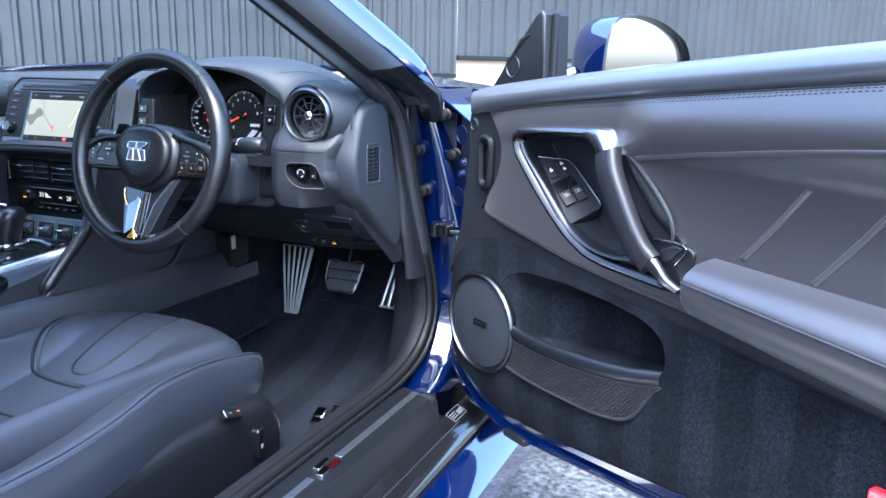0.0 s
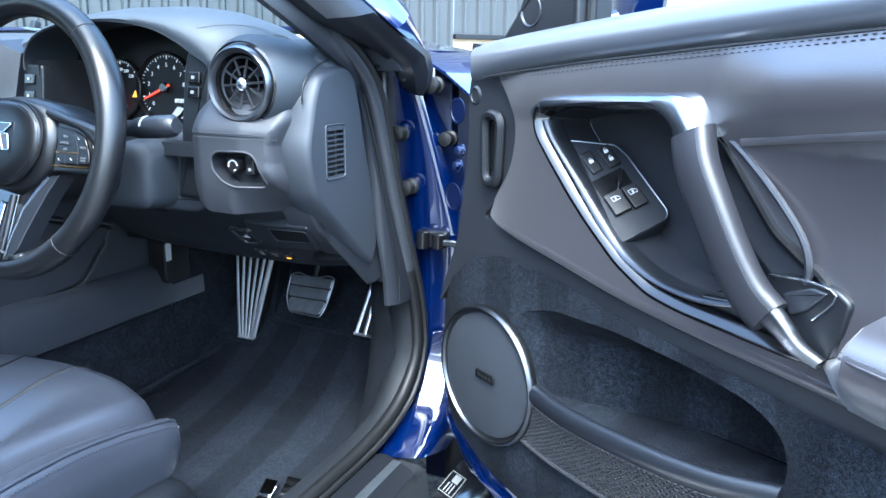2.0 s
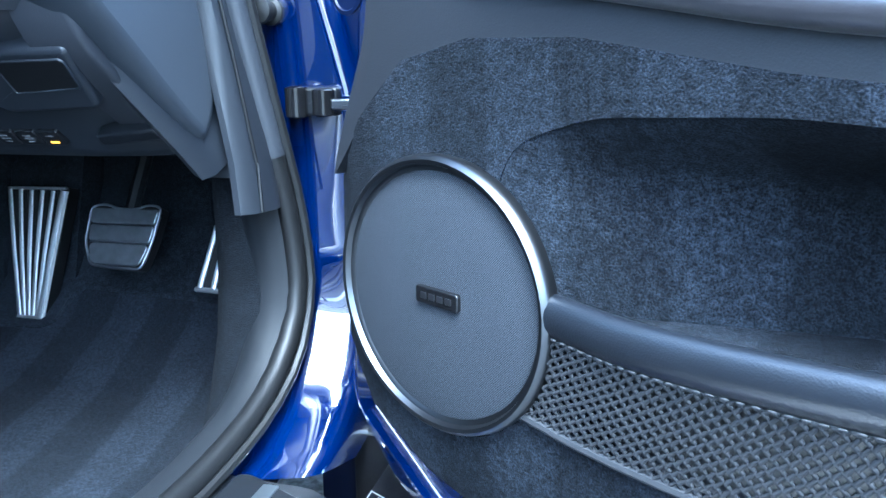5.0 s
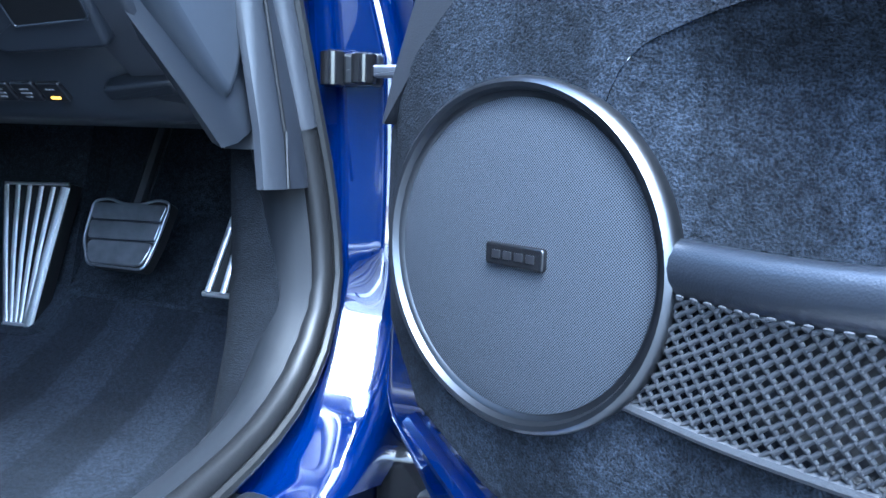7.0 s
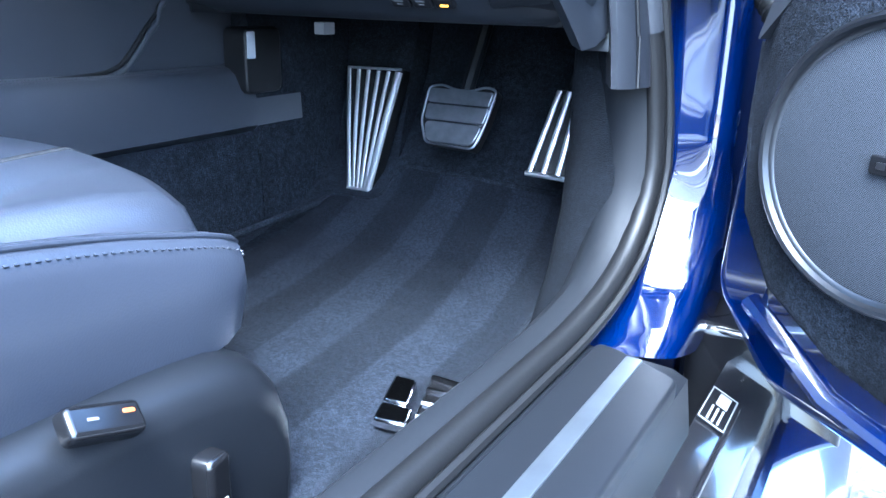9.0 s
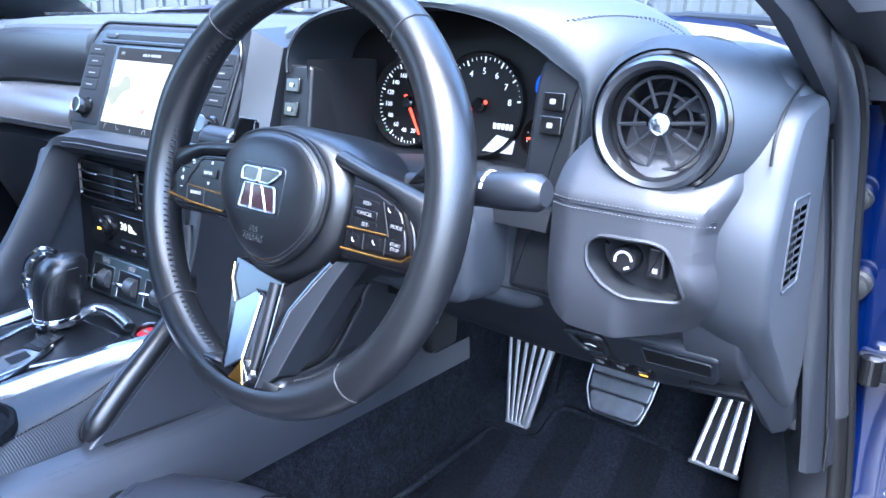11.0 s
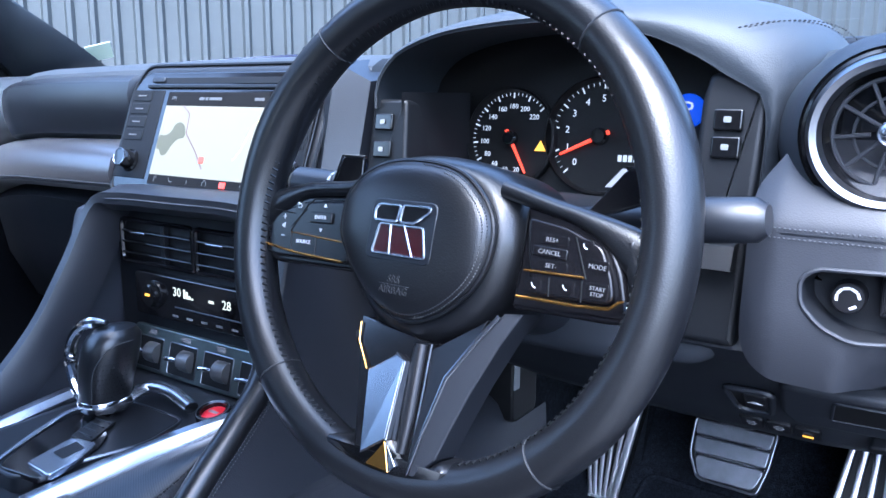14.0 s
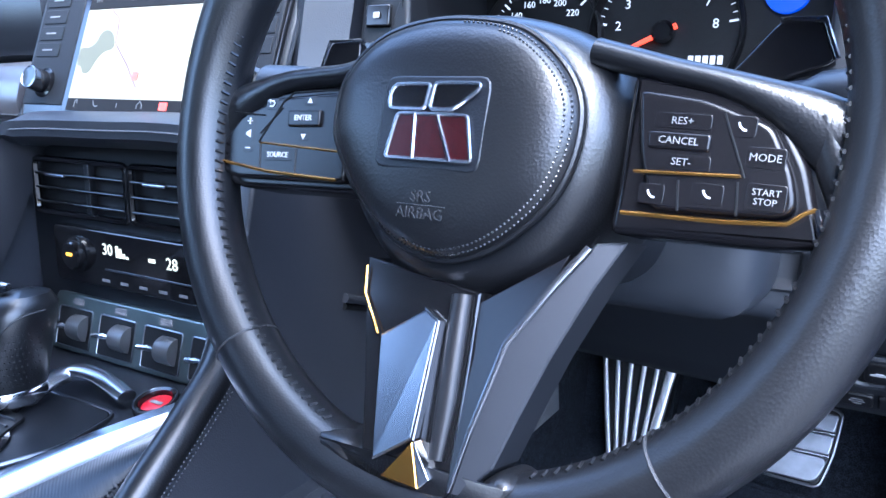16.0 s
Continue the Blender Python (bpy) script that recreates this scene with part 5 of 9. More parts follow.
def build_dash():
    dash = thing("dashboard", "two-tone leather dashboard, dark above and grey below", "dashboard")

    # top pad, from the windscreen to its rear edge
    secs = []
    for x, yr, zr in ((-2.13, 1.37, 0.925), (-2.05, 1.34, 0.935), (-1.96, 1.305, 0.940), (-1.90, 1.268, 0.938), (-1.85, 1.246, 0.941), (-1.78, 1.235, 0.945), (-1.65, 1.233, 0.948), (-1.58, 1.242, 0.950), (-1.50, 1.26, 0.953), (-1.35, 1.265, 0.953), (-1.235, 1.26, 0.95),
                      (-1.215, 1.43, 0.955), (-1.15, 1.44, 0.955), (-0.95, 1.44, 0.955), (-0.86, 1.42, 0.950), (-0.835, 1.28, 0.948), (-0.79, 1.262, 0.952), (-0.745, 1.262, 0.950), (-0.71, 1.275, 0.935), (-0.695, 1.30, 0.915)):
        s = (x - XC) / 0.72
        yf = 1.675 - 0.30 * s * s
        zf = 0.958 - 0.028 * s * s
        secs.append([(x, yr + 0.05, zr - 0.06), (x, yr + 0.006, zr - 0.045), (x, yr - 0.002, zr - 0.018), (x, yr + 0.004, zr - 0.005), (x, yr + 0.02, zr + 0.003)]
                    + [(x, yr + 0.02 + (yf - yr - 0.02) * t, (zr + 0.003) * (1 - t) + zf * t + 0.010 * math.sin(math.pi * t)) for t in (0.2, 0.4, 0.6, 0.8, 1.0)] + [(x, yf + 0.02, zf - 0.05)])
    part("top_pad", loft(secs, False, False), dash_leather, dash, "dark blue-black padded dashboard top")
    for x0, x1 in ((-2.0, -1.47), (-1.33, -0.82)):
        bm = bmesh.new()
        for k in range(26):
            x = x0 + (x1 - x0) * k / 25
            s = (x - XC) / 0.72
            box(axes((x, 1.60 - 0.28 * s * s, 0.966 - 0.02 * s * s), (1, 0, 0), (0, 1, 0), (0, 0, 1)), -0.007, 0.007, -0.018, 0.018, 0, 0.004, 0.001, 0.002, bm)
        part("defroster_grille", bm, plastic_dark, dash)

    # passenger side: upper panel and grey bolster
    def across(xs, prof):
        return [[(x, y + dy, z + dz) for y, z in prof] for x, dy, dz in xs]
    px = [(-1.905, 0.060, -0.016), (-1.895, 0.034, -0.013), (-1.875, 0.020, -0.009), (-1.84, 0.012, -0.005), (-1.75, 0.004, 0), (-1.62, 0.004, 0.002), (-1.572, 0.012, 0.002), (-1.565, 0.03, 0.002)]
    part("passenger_panel", loft(across(px, [(1.30, 0.940), (1.222, 0.936), (1.212, 0.929), (1.208, 0.915), (1.210, 0.888), (1.218, 0.866), (1.232, 0.858), (1.30, 0.856)])), leather_dark, dash, "dark leather panel over the glove box")
    bx = [(-2.075, 0.105, -0.048), (-2.035, 0.072, -0.040), (-1.96, 0.046, -0.024), (-1.88, 0.024, -0.010), (-1.78, 0.008, -0.002), (-1.60, 0.0, 0.002), (-1.568, 0.004, 0.002), (-1.560, 0.03, 0.002)]
    part("passenger_bolster", loft(across(bx, [(1.28, 0.860), (1.225, 0.860), (1.201, 0.854), (1.186, 0.840), (1.181, 0.822), (1.185, 0.807), (1.200, 0.799), (1.28, 0.796)])), leather_grey, dash, "grey leather passenger bolster")
    part("bolster_seam", tube([(x, 1.1825 + dy, 0.811 + dz) for x, dy, dz in bx[1:-1]], 0.0012, 6), dark_thread, dash)
    part("glove_box", loft(across([(-2.12, 0.12, -0.04), (-2.0, 0.062, -0.03), (-1.88, 0.024, -0.01), (-1.78, 0.008, 0), (-1.60, 0.0, 0)], [(1.32, 0.800), (1.225, 0.796), (1.205, 0.782), (1.22, 0.70), (1.26, 0.62), (1.33, 0.58), (1.5, 0.57)])), plastic_dark, dash)

    # hood over the instruments
    outer = [(-1.232, 0.905), (-1.228, 0.935), (-1.205, 0.965), (-1.16, 0.984), (-1.10, 0.995), (-1.03, 1.001), (-0.95, 1.001), (-0.89, 0.994), (-0.845, 0.978), (-0.824, 0.955), (-0.828, 0.925), (-0.842, 0.895), (-0.850, 0.850)]
    inner = [(-1.213, 0.905), (-1.211, 0.928), (-1.190, 0.952), (-1.15, 0.967), (-1.10, 0.974), (-1.03, 0.976), (-0.96, 0.966), (-0.915, 0.948), (-0.885, 0.930), (-0.868, 0.922), (-0.862, 0.910), (-0.860, 0.890), (-0.862, 0.850)]
    oo, ii = curve_open([(x, 0, z) for x, z in outer], 34), curve_open([(x, 0, z) for x, z in inner], 34)

    def hood(y, f, drop=0.0):
        """One ring of the hood: f is how far its outside has risen from the lip."""
        a = [q + (p - q) * f for p, q in zip(oo, ii)]
        return [(p.x, y, p.z - drop) for p in a] + [(p.x, y, p.z - drop * 0.3) for p in reversed(ii)]
    part("instrument_hood", loft([hood(1.2455, 0.06), hood(1.2435, 0.16), hood(1.246, 0.30), hood(1.256, 0.50), hood(1.274, 0.72), hood(1.300, 0.89), hood(1.330, 0.98), hood(1.365, 1.0, 0.002), hood(1.42, 0.98, 0.010), hood(1.50, 0.92, 0.028)]), dash_leather, dash, "dark leather instrument hood", angle=60)
    for off in (0, 1):
        pts = []
        for y, f, drop in ((1.256, 0.50, 0), (1.274, 0.72, 0), (1.300, 0.89, 0), (1.330, 0.98, 0), (1.365, 1.0, 0.002), (1.42, 0.98, 0.010)):
            i = 24 + (y - 1.256) * 26
            k, t = int(i), i - int(i)
            p = oo[k].lerp(oo[k + 1], t)
            q = ii[k].lerp(ii[k + 1], t)
            p = q + (p - q) * f
            pts.append((p.x + 0.007 * off, y, p.z - drop + 0.0005))
        part("hood_stitching", stitches(pts, 44, 0.0007, None, (0, 0, 0.0003)), dark_thread, dash)
    # cheeks beside the instruments
    part("cluster_cheek", plate(rounded([(-0.030, -0.16), (0.014, -0.16), (0.019, 0.0), (0.022, 0.048), (-0.024, 0.040), (-0.028, 0.020)], 0.005, 3), rearward(-0.880, 1.246, 0.895, 8), -0.10, 0.0, 0.005), plastic_dark, dash)
    part("cluster_cheek", plate(rounded([(-0.022, -0.085), (0.030, -0.085), (0.024, 0.026), (-0.016, 0.026)], 0.005, 3), rearward(-1.205, 1.245, 0.888, 8), -0.10, 0.0, 0.004), plastic_dark, dash)
    part("cheek_wing", loft([[(-1.186, 1.246, z), (-1.176, 1.290, z), (-1.164, 1.332, z), (-1.19, 1.34, z)] for z in (0.81, 0.86, 0.92)]), plastic_dark, dash)
    for m, zs in ((rearward(-0.886, 1.2435, 0.895, 8), (0.006, -0.014)), (rearward(-1.205, 1.2445, 0.888, 8), (0.004, -0.022))):
        for z in zs:
            b = part("button", box(m, -0.0105, 0.0105, z - 0.0080, z + 0.0080, -0.002, 0.003, 0.0015, 0.002), gloss_black, dash)
            part("legend", box(m, -0.0028, 0.0028, z - 0.0022, z + 0.0022, 0.0039, 0.0043, 0.0001, 0.001), white_print, b)
    # leather fin between screen and instruments
    part("centre_fin", loft([[(-1.272, y, z) for y, z in ((1.20, 0.80), (1.235, 0.945), (1.32, 0.95), (1.32, 0.80))], [(-1.250, y - 0.008, z) for y, z in ((1.20, 0.80), (1.235, 0.948), (1.32, 0.955), (1.32, 0.80))], [(-1.226, y, z) for y, z in ((1.215, 0.80), (1.25, 0.93), (1.32, 0.94), (1.32, 0.80))]]), leather_dark, dash)
    part("cluster_shelf", loft([[(x, y, z) for y, z in ((1.215, 0.795), (1.222, 0.812), (1.34, 0.828), (1.34, 0.78))] for x in (-1.255, -0.87)]), plastic_dark, dash)

    # driver side grey pod with its switch recess
    pm = rearward(-0.775, 1.205, 0.80)
    pod = rounded([(-0.083, -0.048), (-0.076, -0.064), (-0.060, -0.074), (0.0, -0.0755), (0.052, -0.0765), (0.062, -0.070), (0.060, -0.045), (0.056, -0.025), (0.0500, -0.004), (0.0495, 0.019), (0.054, 0.036), (0.060, 0.060), (0.050, 0.090), (-0.060, 0.090), (-0.080, 0.058)], 0.008, 3)
    hole = rounded([(-0.0445, 0.002), (-0.0350, 0.0098), (0.006, 0.0112), (0.0185, 0.0070), (0.0250, -0.006), (0.0325, -0.031), (0.0265, -0.0365), (-0.012, -0.0365), (-0.0300, -0.0285), (-0.0430, -0.0150)], 0.006, 4)

    def fold(v):
        """Where the face turns back towards the end panel."""
        return float(np.interp(v, [-0.077, -0.045, -0.025, -0.004, 0.019, 0.036, 0.051, 0.09], [0.043, 0.042, 0.038, 0.0335, 0.0330, 0.0385, 0.046, 0.050]))

    def pod_shape(u, v):
        e = max(0.0, min(1.0, (u + 0.085) / 0.022)) ** 0.5
        d = max(0.0, u - fold(v)) / 0.016
        return 0.016 * e - 0.030 * (max(0.0, -v - 0.02) / 0.09) ** 2 - 0.010 * max(0.0, u) / 0.04 - 190.0 * max(0.0, u + 0.02) * max(0.0, -0.012 - v) ** 1.8 - 0.030 * d * d - 0.050 * max(0.0, (v - 0.034) / 0.055) ** 1.4
    part("driver_pod", fill(pod, [hole], pm, 0.0, 0.008, pod_shape), leather_pod, dash, "grey leather pod with switch recess")
    part("pod_back", loft([[(p[0], p[1], pod_shape(p[0], p[1])) for p in pod], [(p[0] * 0.98, p[1] * 0.98, -0.14) for p in pod]], True, False, m=pm), leather_pod, dash)
    seam_u = [float(u) for u in np.linspace(-0.080, 0.046, 12)]
    for dv in (-0.0032, 0.0032):
        part("pod_stitching", stitches([(u, 0.0305 + dv - 0.03 * max(0, u), pod_shape(u, 0.0305)) for u in seam_u], 44, 0.0006, pm, (0, 0, 0.0005)), stitch_thread, dash)
    part("pod_seam", tube([(u, 0.0305 - 0.03 * max(0, u), pod_shape(u, 0.0305) - 0.0004) for u in seam_u], 0.001, 6, m=pm), leather_dark, dash)
    part("recess_wall", loft([[(p[0], p[1], pod_shape(p[0], p[1]) + 0.001) for p in hole], [(p[0], p[1], pod_shape(p[0], p[1]) - 0.006) for p in inset_loop(hole, 0.002)], [(p[0], p[1], -0.007) for p in inset_loop(hole, 0.005)], [(p[0], p[1], -0.0075) for p in inset_loop(hole, 0.016)]], True, False, m=pm), plastic_matt, dash)
    part("recess_floor", fill(inset_loop(hole, 0.004), [], pm, -0.0072), plastic_matt, dash)
    part("recess_lip", tube([(p[0], p[1], pod_shape(p[0], p[1]) + 0.0002) for p in hole], 0.0016, 8, True, m=pm, up=(0, 0, 1)), leather_pod, dash)
    knob = part("mirror_dial", lathe([(0.0105, 0), (0.0105, 0.012), (0.0095, 0.014), (0.001, 0.0145)], at(pm, -0.0165, -0.0090, -0.007), 28), key_black, dash, "black round mirror dial")
    bm = bmesh.new()
    for a in (20, 60, 100, 140, 180, 300):
        box(at(pm, -0.0165 + 0.0066 * math.cos(radians(a)), -0.0090 + 0.0066 * math.sin(radians(a)), 0.0074, a + 90), -0.0022, 0.0022, -0.0009, 0.0009, 0, 0.0005, 0.0001, 0.0003, bm)
    part("legend", bm, icon_white, knob)
    sw = part("rocker_switch", box(pm, 0.0015, 0.0150, -0.0195, 0.0060, -0.007, 0.005, 0.002, 0.002), key_black, dash)
    part("legend", box(pm, 0.0045, 0.0125, 0.0030, 0.0038, 0.0046, 0.0054, 0.0001, 0.0002), print_grey, sw)
    part("legend", box(pm, 0.0065, 0.0105, -0.0150, -0.0110, 0.0046, 0.0054, 0.0001, 0.0008), white_print, sw)
    # vent shroud blending back into the top pad
    vm = rearward(-0.778, 1.210, 0.896)
    secs = []
    for d, rx, rz, cz in ((0.004, 0.054, 0.054, 0.0), (-0.004, 0.059, 0.059, 0.0), (-0.02, 0.066, 0.0635, 0.0), (-0.045, 0.076, 0.066, -0.003), (-0.08, 0.083, 0.067, -0.006), (-0.14, 0.086, 0.066, -0.010)):
        secs.append([(rx * math.cos(a), cz + rz * math.sin(a), d) for a in (2 * math.pi * k / 48 for k in range(48))])
    part("vent_shroud", loft(secs, True, False, m=vm), dash_leather, dash)

    # end panel by the door, with its side-window outlet
    em = outward(-0.690, 0, 0)
    outline = [(1.2490, 0.900), (1.237, 0.876), (1.229, 0.847), (1.2215, 0.819), (1.2235, 0.790), (1.238, 0.750), (1.262, 0.724), (1.294, 0.698), (1.345, 0.656), (1.384, 0.6275), (1.394, 0.6275), (1.407, 0.648), (1.411, 0.675), (1.399, 0.722), (1.386, 0.770), (1.373, 0.812), (1.362, 0.854), (1.348, 0.900), (1.336, 0.915), (1.318, 0.9195), (1.287, 0.9165), (1.262, 0.911)]
    face = [(p.x, p.y) for p in curve_closed([(*p, 0) for p in outline], 96)]
    flat = inset_loop(face, 0.008)

    def depth(y):
        """The rear flank is broad at mid height and dies out towards the front."""
        return max(0.012, 0.040 - 0.22 * max(0.0, y - 1.235))
    slots = []
    for k in range(9):
        for c in (1.2685, 1.2905):
            z = 0.7745 + k * 0.0070
            slots.append(rounded([(c, z), (c + 0.0195, z - 0.0005), (c + 0.0195, z + 0.0040), (c, z + 0.0045)], 0.0008, 1))
    part("end_panel", fill(flat, slots, em, 0.0, 0.03), plastic_grey, dash, "grey end panel with a slotted demister outlet")
    rings = [[(p[0], p[1], 0.0) for p in flat]]
    for ins, k in ((0.005, 0.03), (0.0025, 0.10), (0.0007, 0.20), (-0.0012, 0.45), (-0.0022, 0.72), (-0.0018, 1.0)):
        rings.append([(p[0], p[1], -depth(q[0]) * k) for p, q in zip(inset_loop(face, ins), face)])
    rings.append([(p[0], p[1], -0.06) for p in inset_loop(face, 0.004)])
    part("end_panel_rim", loft(rings, True, False, m=em), plastic_grey, dash, angle=50)
    lip = rounded([(1.2645, 0.7695), (1.3145, 0.7690), (1.3145, 0.8425), (1.2645, 0.8430)], 0.006, 4)
    part("outlet_lip", tube([(p[0], p[1], 0.0) for p in lip], 0.0012, 6, True, m=em, up=(0, 0, 1)), plastic_grey, dash)
    part("demister_core", box(em, 1.264, 1.314, 0.770, 0.842, -0.040, -0.006, 0.001, 0.002), rubber, dash)
    part("end_cap", plate([(p[0], p[1]) for p in curve_closed([(*p, 0) for p in ((1.262, 0.72), (1.255, 0.86), (1.29, 0.93), (1.37, 0.925), (1.41, 0.83), (1.44, 0.69), (1.42, 0.62), (1.35, 0.65))], 48)], em, -0.07, -0.022, 0.006), leather_pod, dash)
    part("end_seam", tube(curve_open([(1.229, 0.872, -0.012), (1.231, 0.892, -0.012), (1.247, 0.910, -0.012), (1.29, 0.927, -0.012), (1.352, 0.937, -0.012)], 24), 0.0012, 6, m=em), rubber, dash)
    shoulder = []
    for y, z0, z1, dx in ((1.236, 0.862, 0.896, -0.030), (1.245, 0.856, 0.911, -0.022), (1.27, 0.85, 0.929, -0.018), (1.31, 0.84, 0.942, -0.018), (1.36, 0.83, 0.946, -0.020)):
        zc = (z0 + z1) / 2
        shoulder.append([(-0.690 + dx - 0.060, y, z1 + 0.010), (-0.690 + dx - 0.030, y, z1 + 0.007), (-0.690 + dx - 0.010, y, z1 + 0.001), (-0.690 + dx, y, z1 - 0.010), (-0.690 + dx, y, zc), (-0.690 + dx - 0.004, y, z0)])
    part("pad_shoulder", loft(shoulder, False, False), dash_leather, dash, "dark leather wrapped round the end of the pad")
    # knee panel under the pod
    prof = [(1.240, 0.745), (1.236, 0.728), (1.252, 0.717), (1.290, 0.692), (1.324, 0.664), (1.350, 0.643), (1.372, 0.626), (1.392, 0.610), (1.42, 0.604), (1.60, 0.60)]
    line = curve_open([(0, *p) for p in prof], 30)
    part("knee_panel", loft([[(x, p.y + d, p.z) for p in line] for x, d in ((-1.235, 0.05), (-1.10, 0.015), (-0.95, 0.0), (-0.82, 0.002), (-0.78, 0.010), (-0.755, 0.024), (-0.735, 0.042), (-0.715, 0.065))], False, False), knee_plastic, dash, "black lower knee panel")
    km = axes((-0.80, 1.318, 0.669), (1, 0, 0), (0, -0.75, 0.66), (0, -0.66, -0.75))
    hood_ = rounded([(-0.042, 0.050), (-0.0455, -0.006), (-0.034, -0.0235), (0.057, -0.0170), (0.071, 0.052)], 0.008, 4)
    part("tray_frame", plate(hood_, km, -0.01, 0.008, 0.005), knee_plastic, dash, "black shelf frame")
    inner_ = rounded([(-0.002, 0.040), (0.062, 0.042), (0.057, 0.010), (-0.006, 0.004)], 0.004, 3)
    part("tray_recess", plate(inner_, km, 0.0, 0.0086, 0.0004), rubber, dash)
    part("tray_lip", tube([(p[0], p[1], 0.0084) for p in inner_], 0.0013, 6, True, m=km, up=(0, 0, 1)), knee_plastic, dash)
    sk = at(km, -0.066, 0.0)
    fr = part("switch_frame", tube([(p[0], p[1], 0.003) for p in rounded([(-0.023, 0.016), (-0.018, -0.022), (-0.010, -0.027), (0.012, -0.024), (0.016, 0.018)], 0.006, 3)], 0.0030, 8, True, m=sk, up=(0, 0, 1)), knee_plastic, dash)
    part("switch_tray", plate(rounded([(-0.022, 0.016), (-0.017, -0.022), (-0.009, -0.026), (0.011, -0.023), (0.015, 0.018)], 0.005, 3), sk, -0.01, 0.002, 0.001), rubber, fr)
    part("release_switch", box(sk, -0.0085, 0.0115, -0.015, 0.015, 0.0, 0.0065, 0.0025, 0.003), key_black, fr)
    part("switch_legend", plate(rounded([(-0.005, -0.0015), (0.007, -0.0015), (0.007, 0.0), (0.004, 0.0005), (0.003, 0.0025), (-0.001, 0.0025), (-0.003, 0.0005), (-0.005, 0.0)], 0.0003, 1), sk, 0.0062, 0.0070, 0.0001), icon_white, fr)
    lm = axes((-0.80, 1.371, 0.6255), (1, 0, 0), (0, -0.75, 0.66), (0, -0.66, -0.75))
    for k in range(3):
        u = -0.078 + k * 0.024
        b = part("small_switch", box(lm, u - 0.0105, u + 0.0105, -0.010, 0.010, -0.004, 0.002, 0.0015, 0.002), key_black, dash)
        for dv, w in ((0.004, 0.004), (0.0, 0.005), (-0.004, 0.003)):
            if k < 2 or dv > 0.001:
                part("legend", box(lm, u - w, u + w, dv - 0.0008, dv + 0.0008, 0.0018, 0.0024, 0.0001, 0.0003), print_grey, b)
    part("amber_lamp", box(lm, -0.0345, -0.0255, -0.0060, -0.0035, 0.0015, 0.0026, 0.0003, 0.001), amber_glow, dash, "small amber lit lamp")
    lever = axes((-0.752, 1.372, 0.6300), (1, 0, 0.10), (0, -0.75, 0.66), (0, -0.66, -0.75))
    part("bonnet_lever", box(lever, -0.030, 0.030, -0.007, 0.007, -0.008, 0.006, 0.003, 0.004), plastic_dark, dash, "black bonnet release lever")
    # lower corner trim running from the pod to the pillar
    side = curve_open([(-0.728, 1.286, 0.726), (-0.722, 1.316, 0.696), (-0.716, 1.350, 0.664), (-0.711, 1.390, 0.628), (-0.708, 1.420, 0.600)], 14)
    part("knee_side", loft([[p + Vector(q) for q in ((-0.020, 0.004, -0.004), (-0.010, -0.010, -0.010), (0.002, -0.016, -0.014), (0.012, -0.010, -0.010), (0.017, 0.0, -0.002), (0.016, 0.03, 0.02))] for p in side]), knee_side, dash, "grey side strip of the knee panel")
    part("undercover", box(UP, -1.23, -0.70, 1.43, 1.80, 0.604, 0.622, 0.003, 0.01), plastic_dark, dash)

    vent("air_vent", vm, "round dark vent with polished ring beside the instruments")
    vp = rearward(-2.020, 1.258, 0.876, 0, 4)
    secs = [[(rx * math.cos(a), rx * math.sin(a), d) for a in (2 * math.pi * k / 48 for k in range(48))] for d, rx in ((0.004, 0.054), (-0.004, 0.058), (-0.04, 0.064), (-0.13, 0.070))]
    part("vent_shroud", loft(secs, True, False, m=vp), dash_leather, dash)
    vent("air_vent", vp, "round dark vent with polished ring by the passenger door")
    tagged(dash, "two-tone leather dashboard, dark above and grey below", "dashboard")


build_dash()


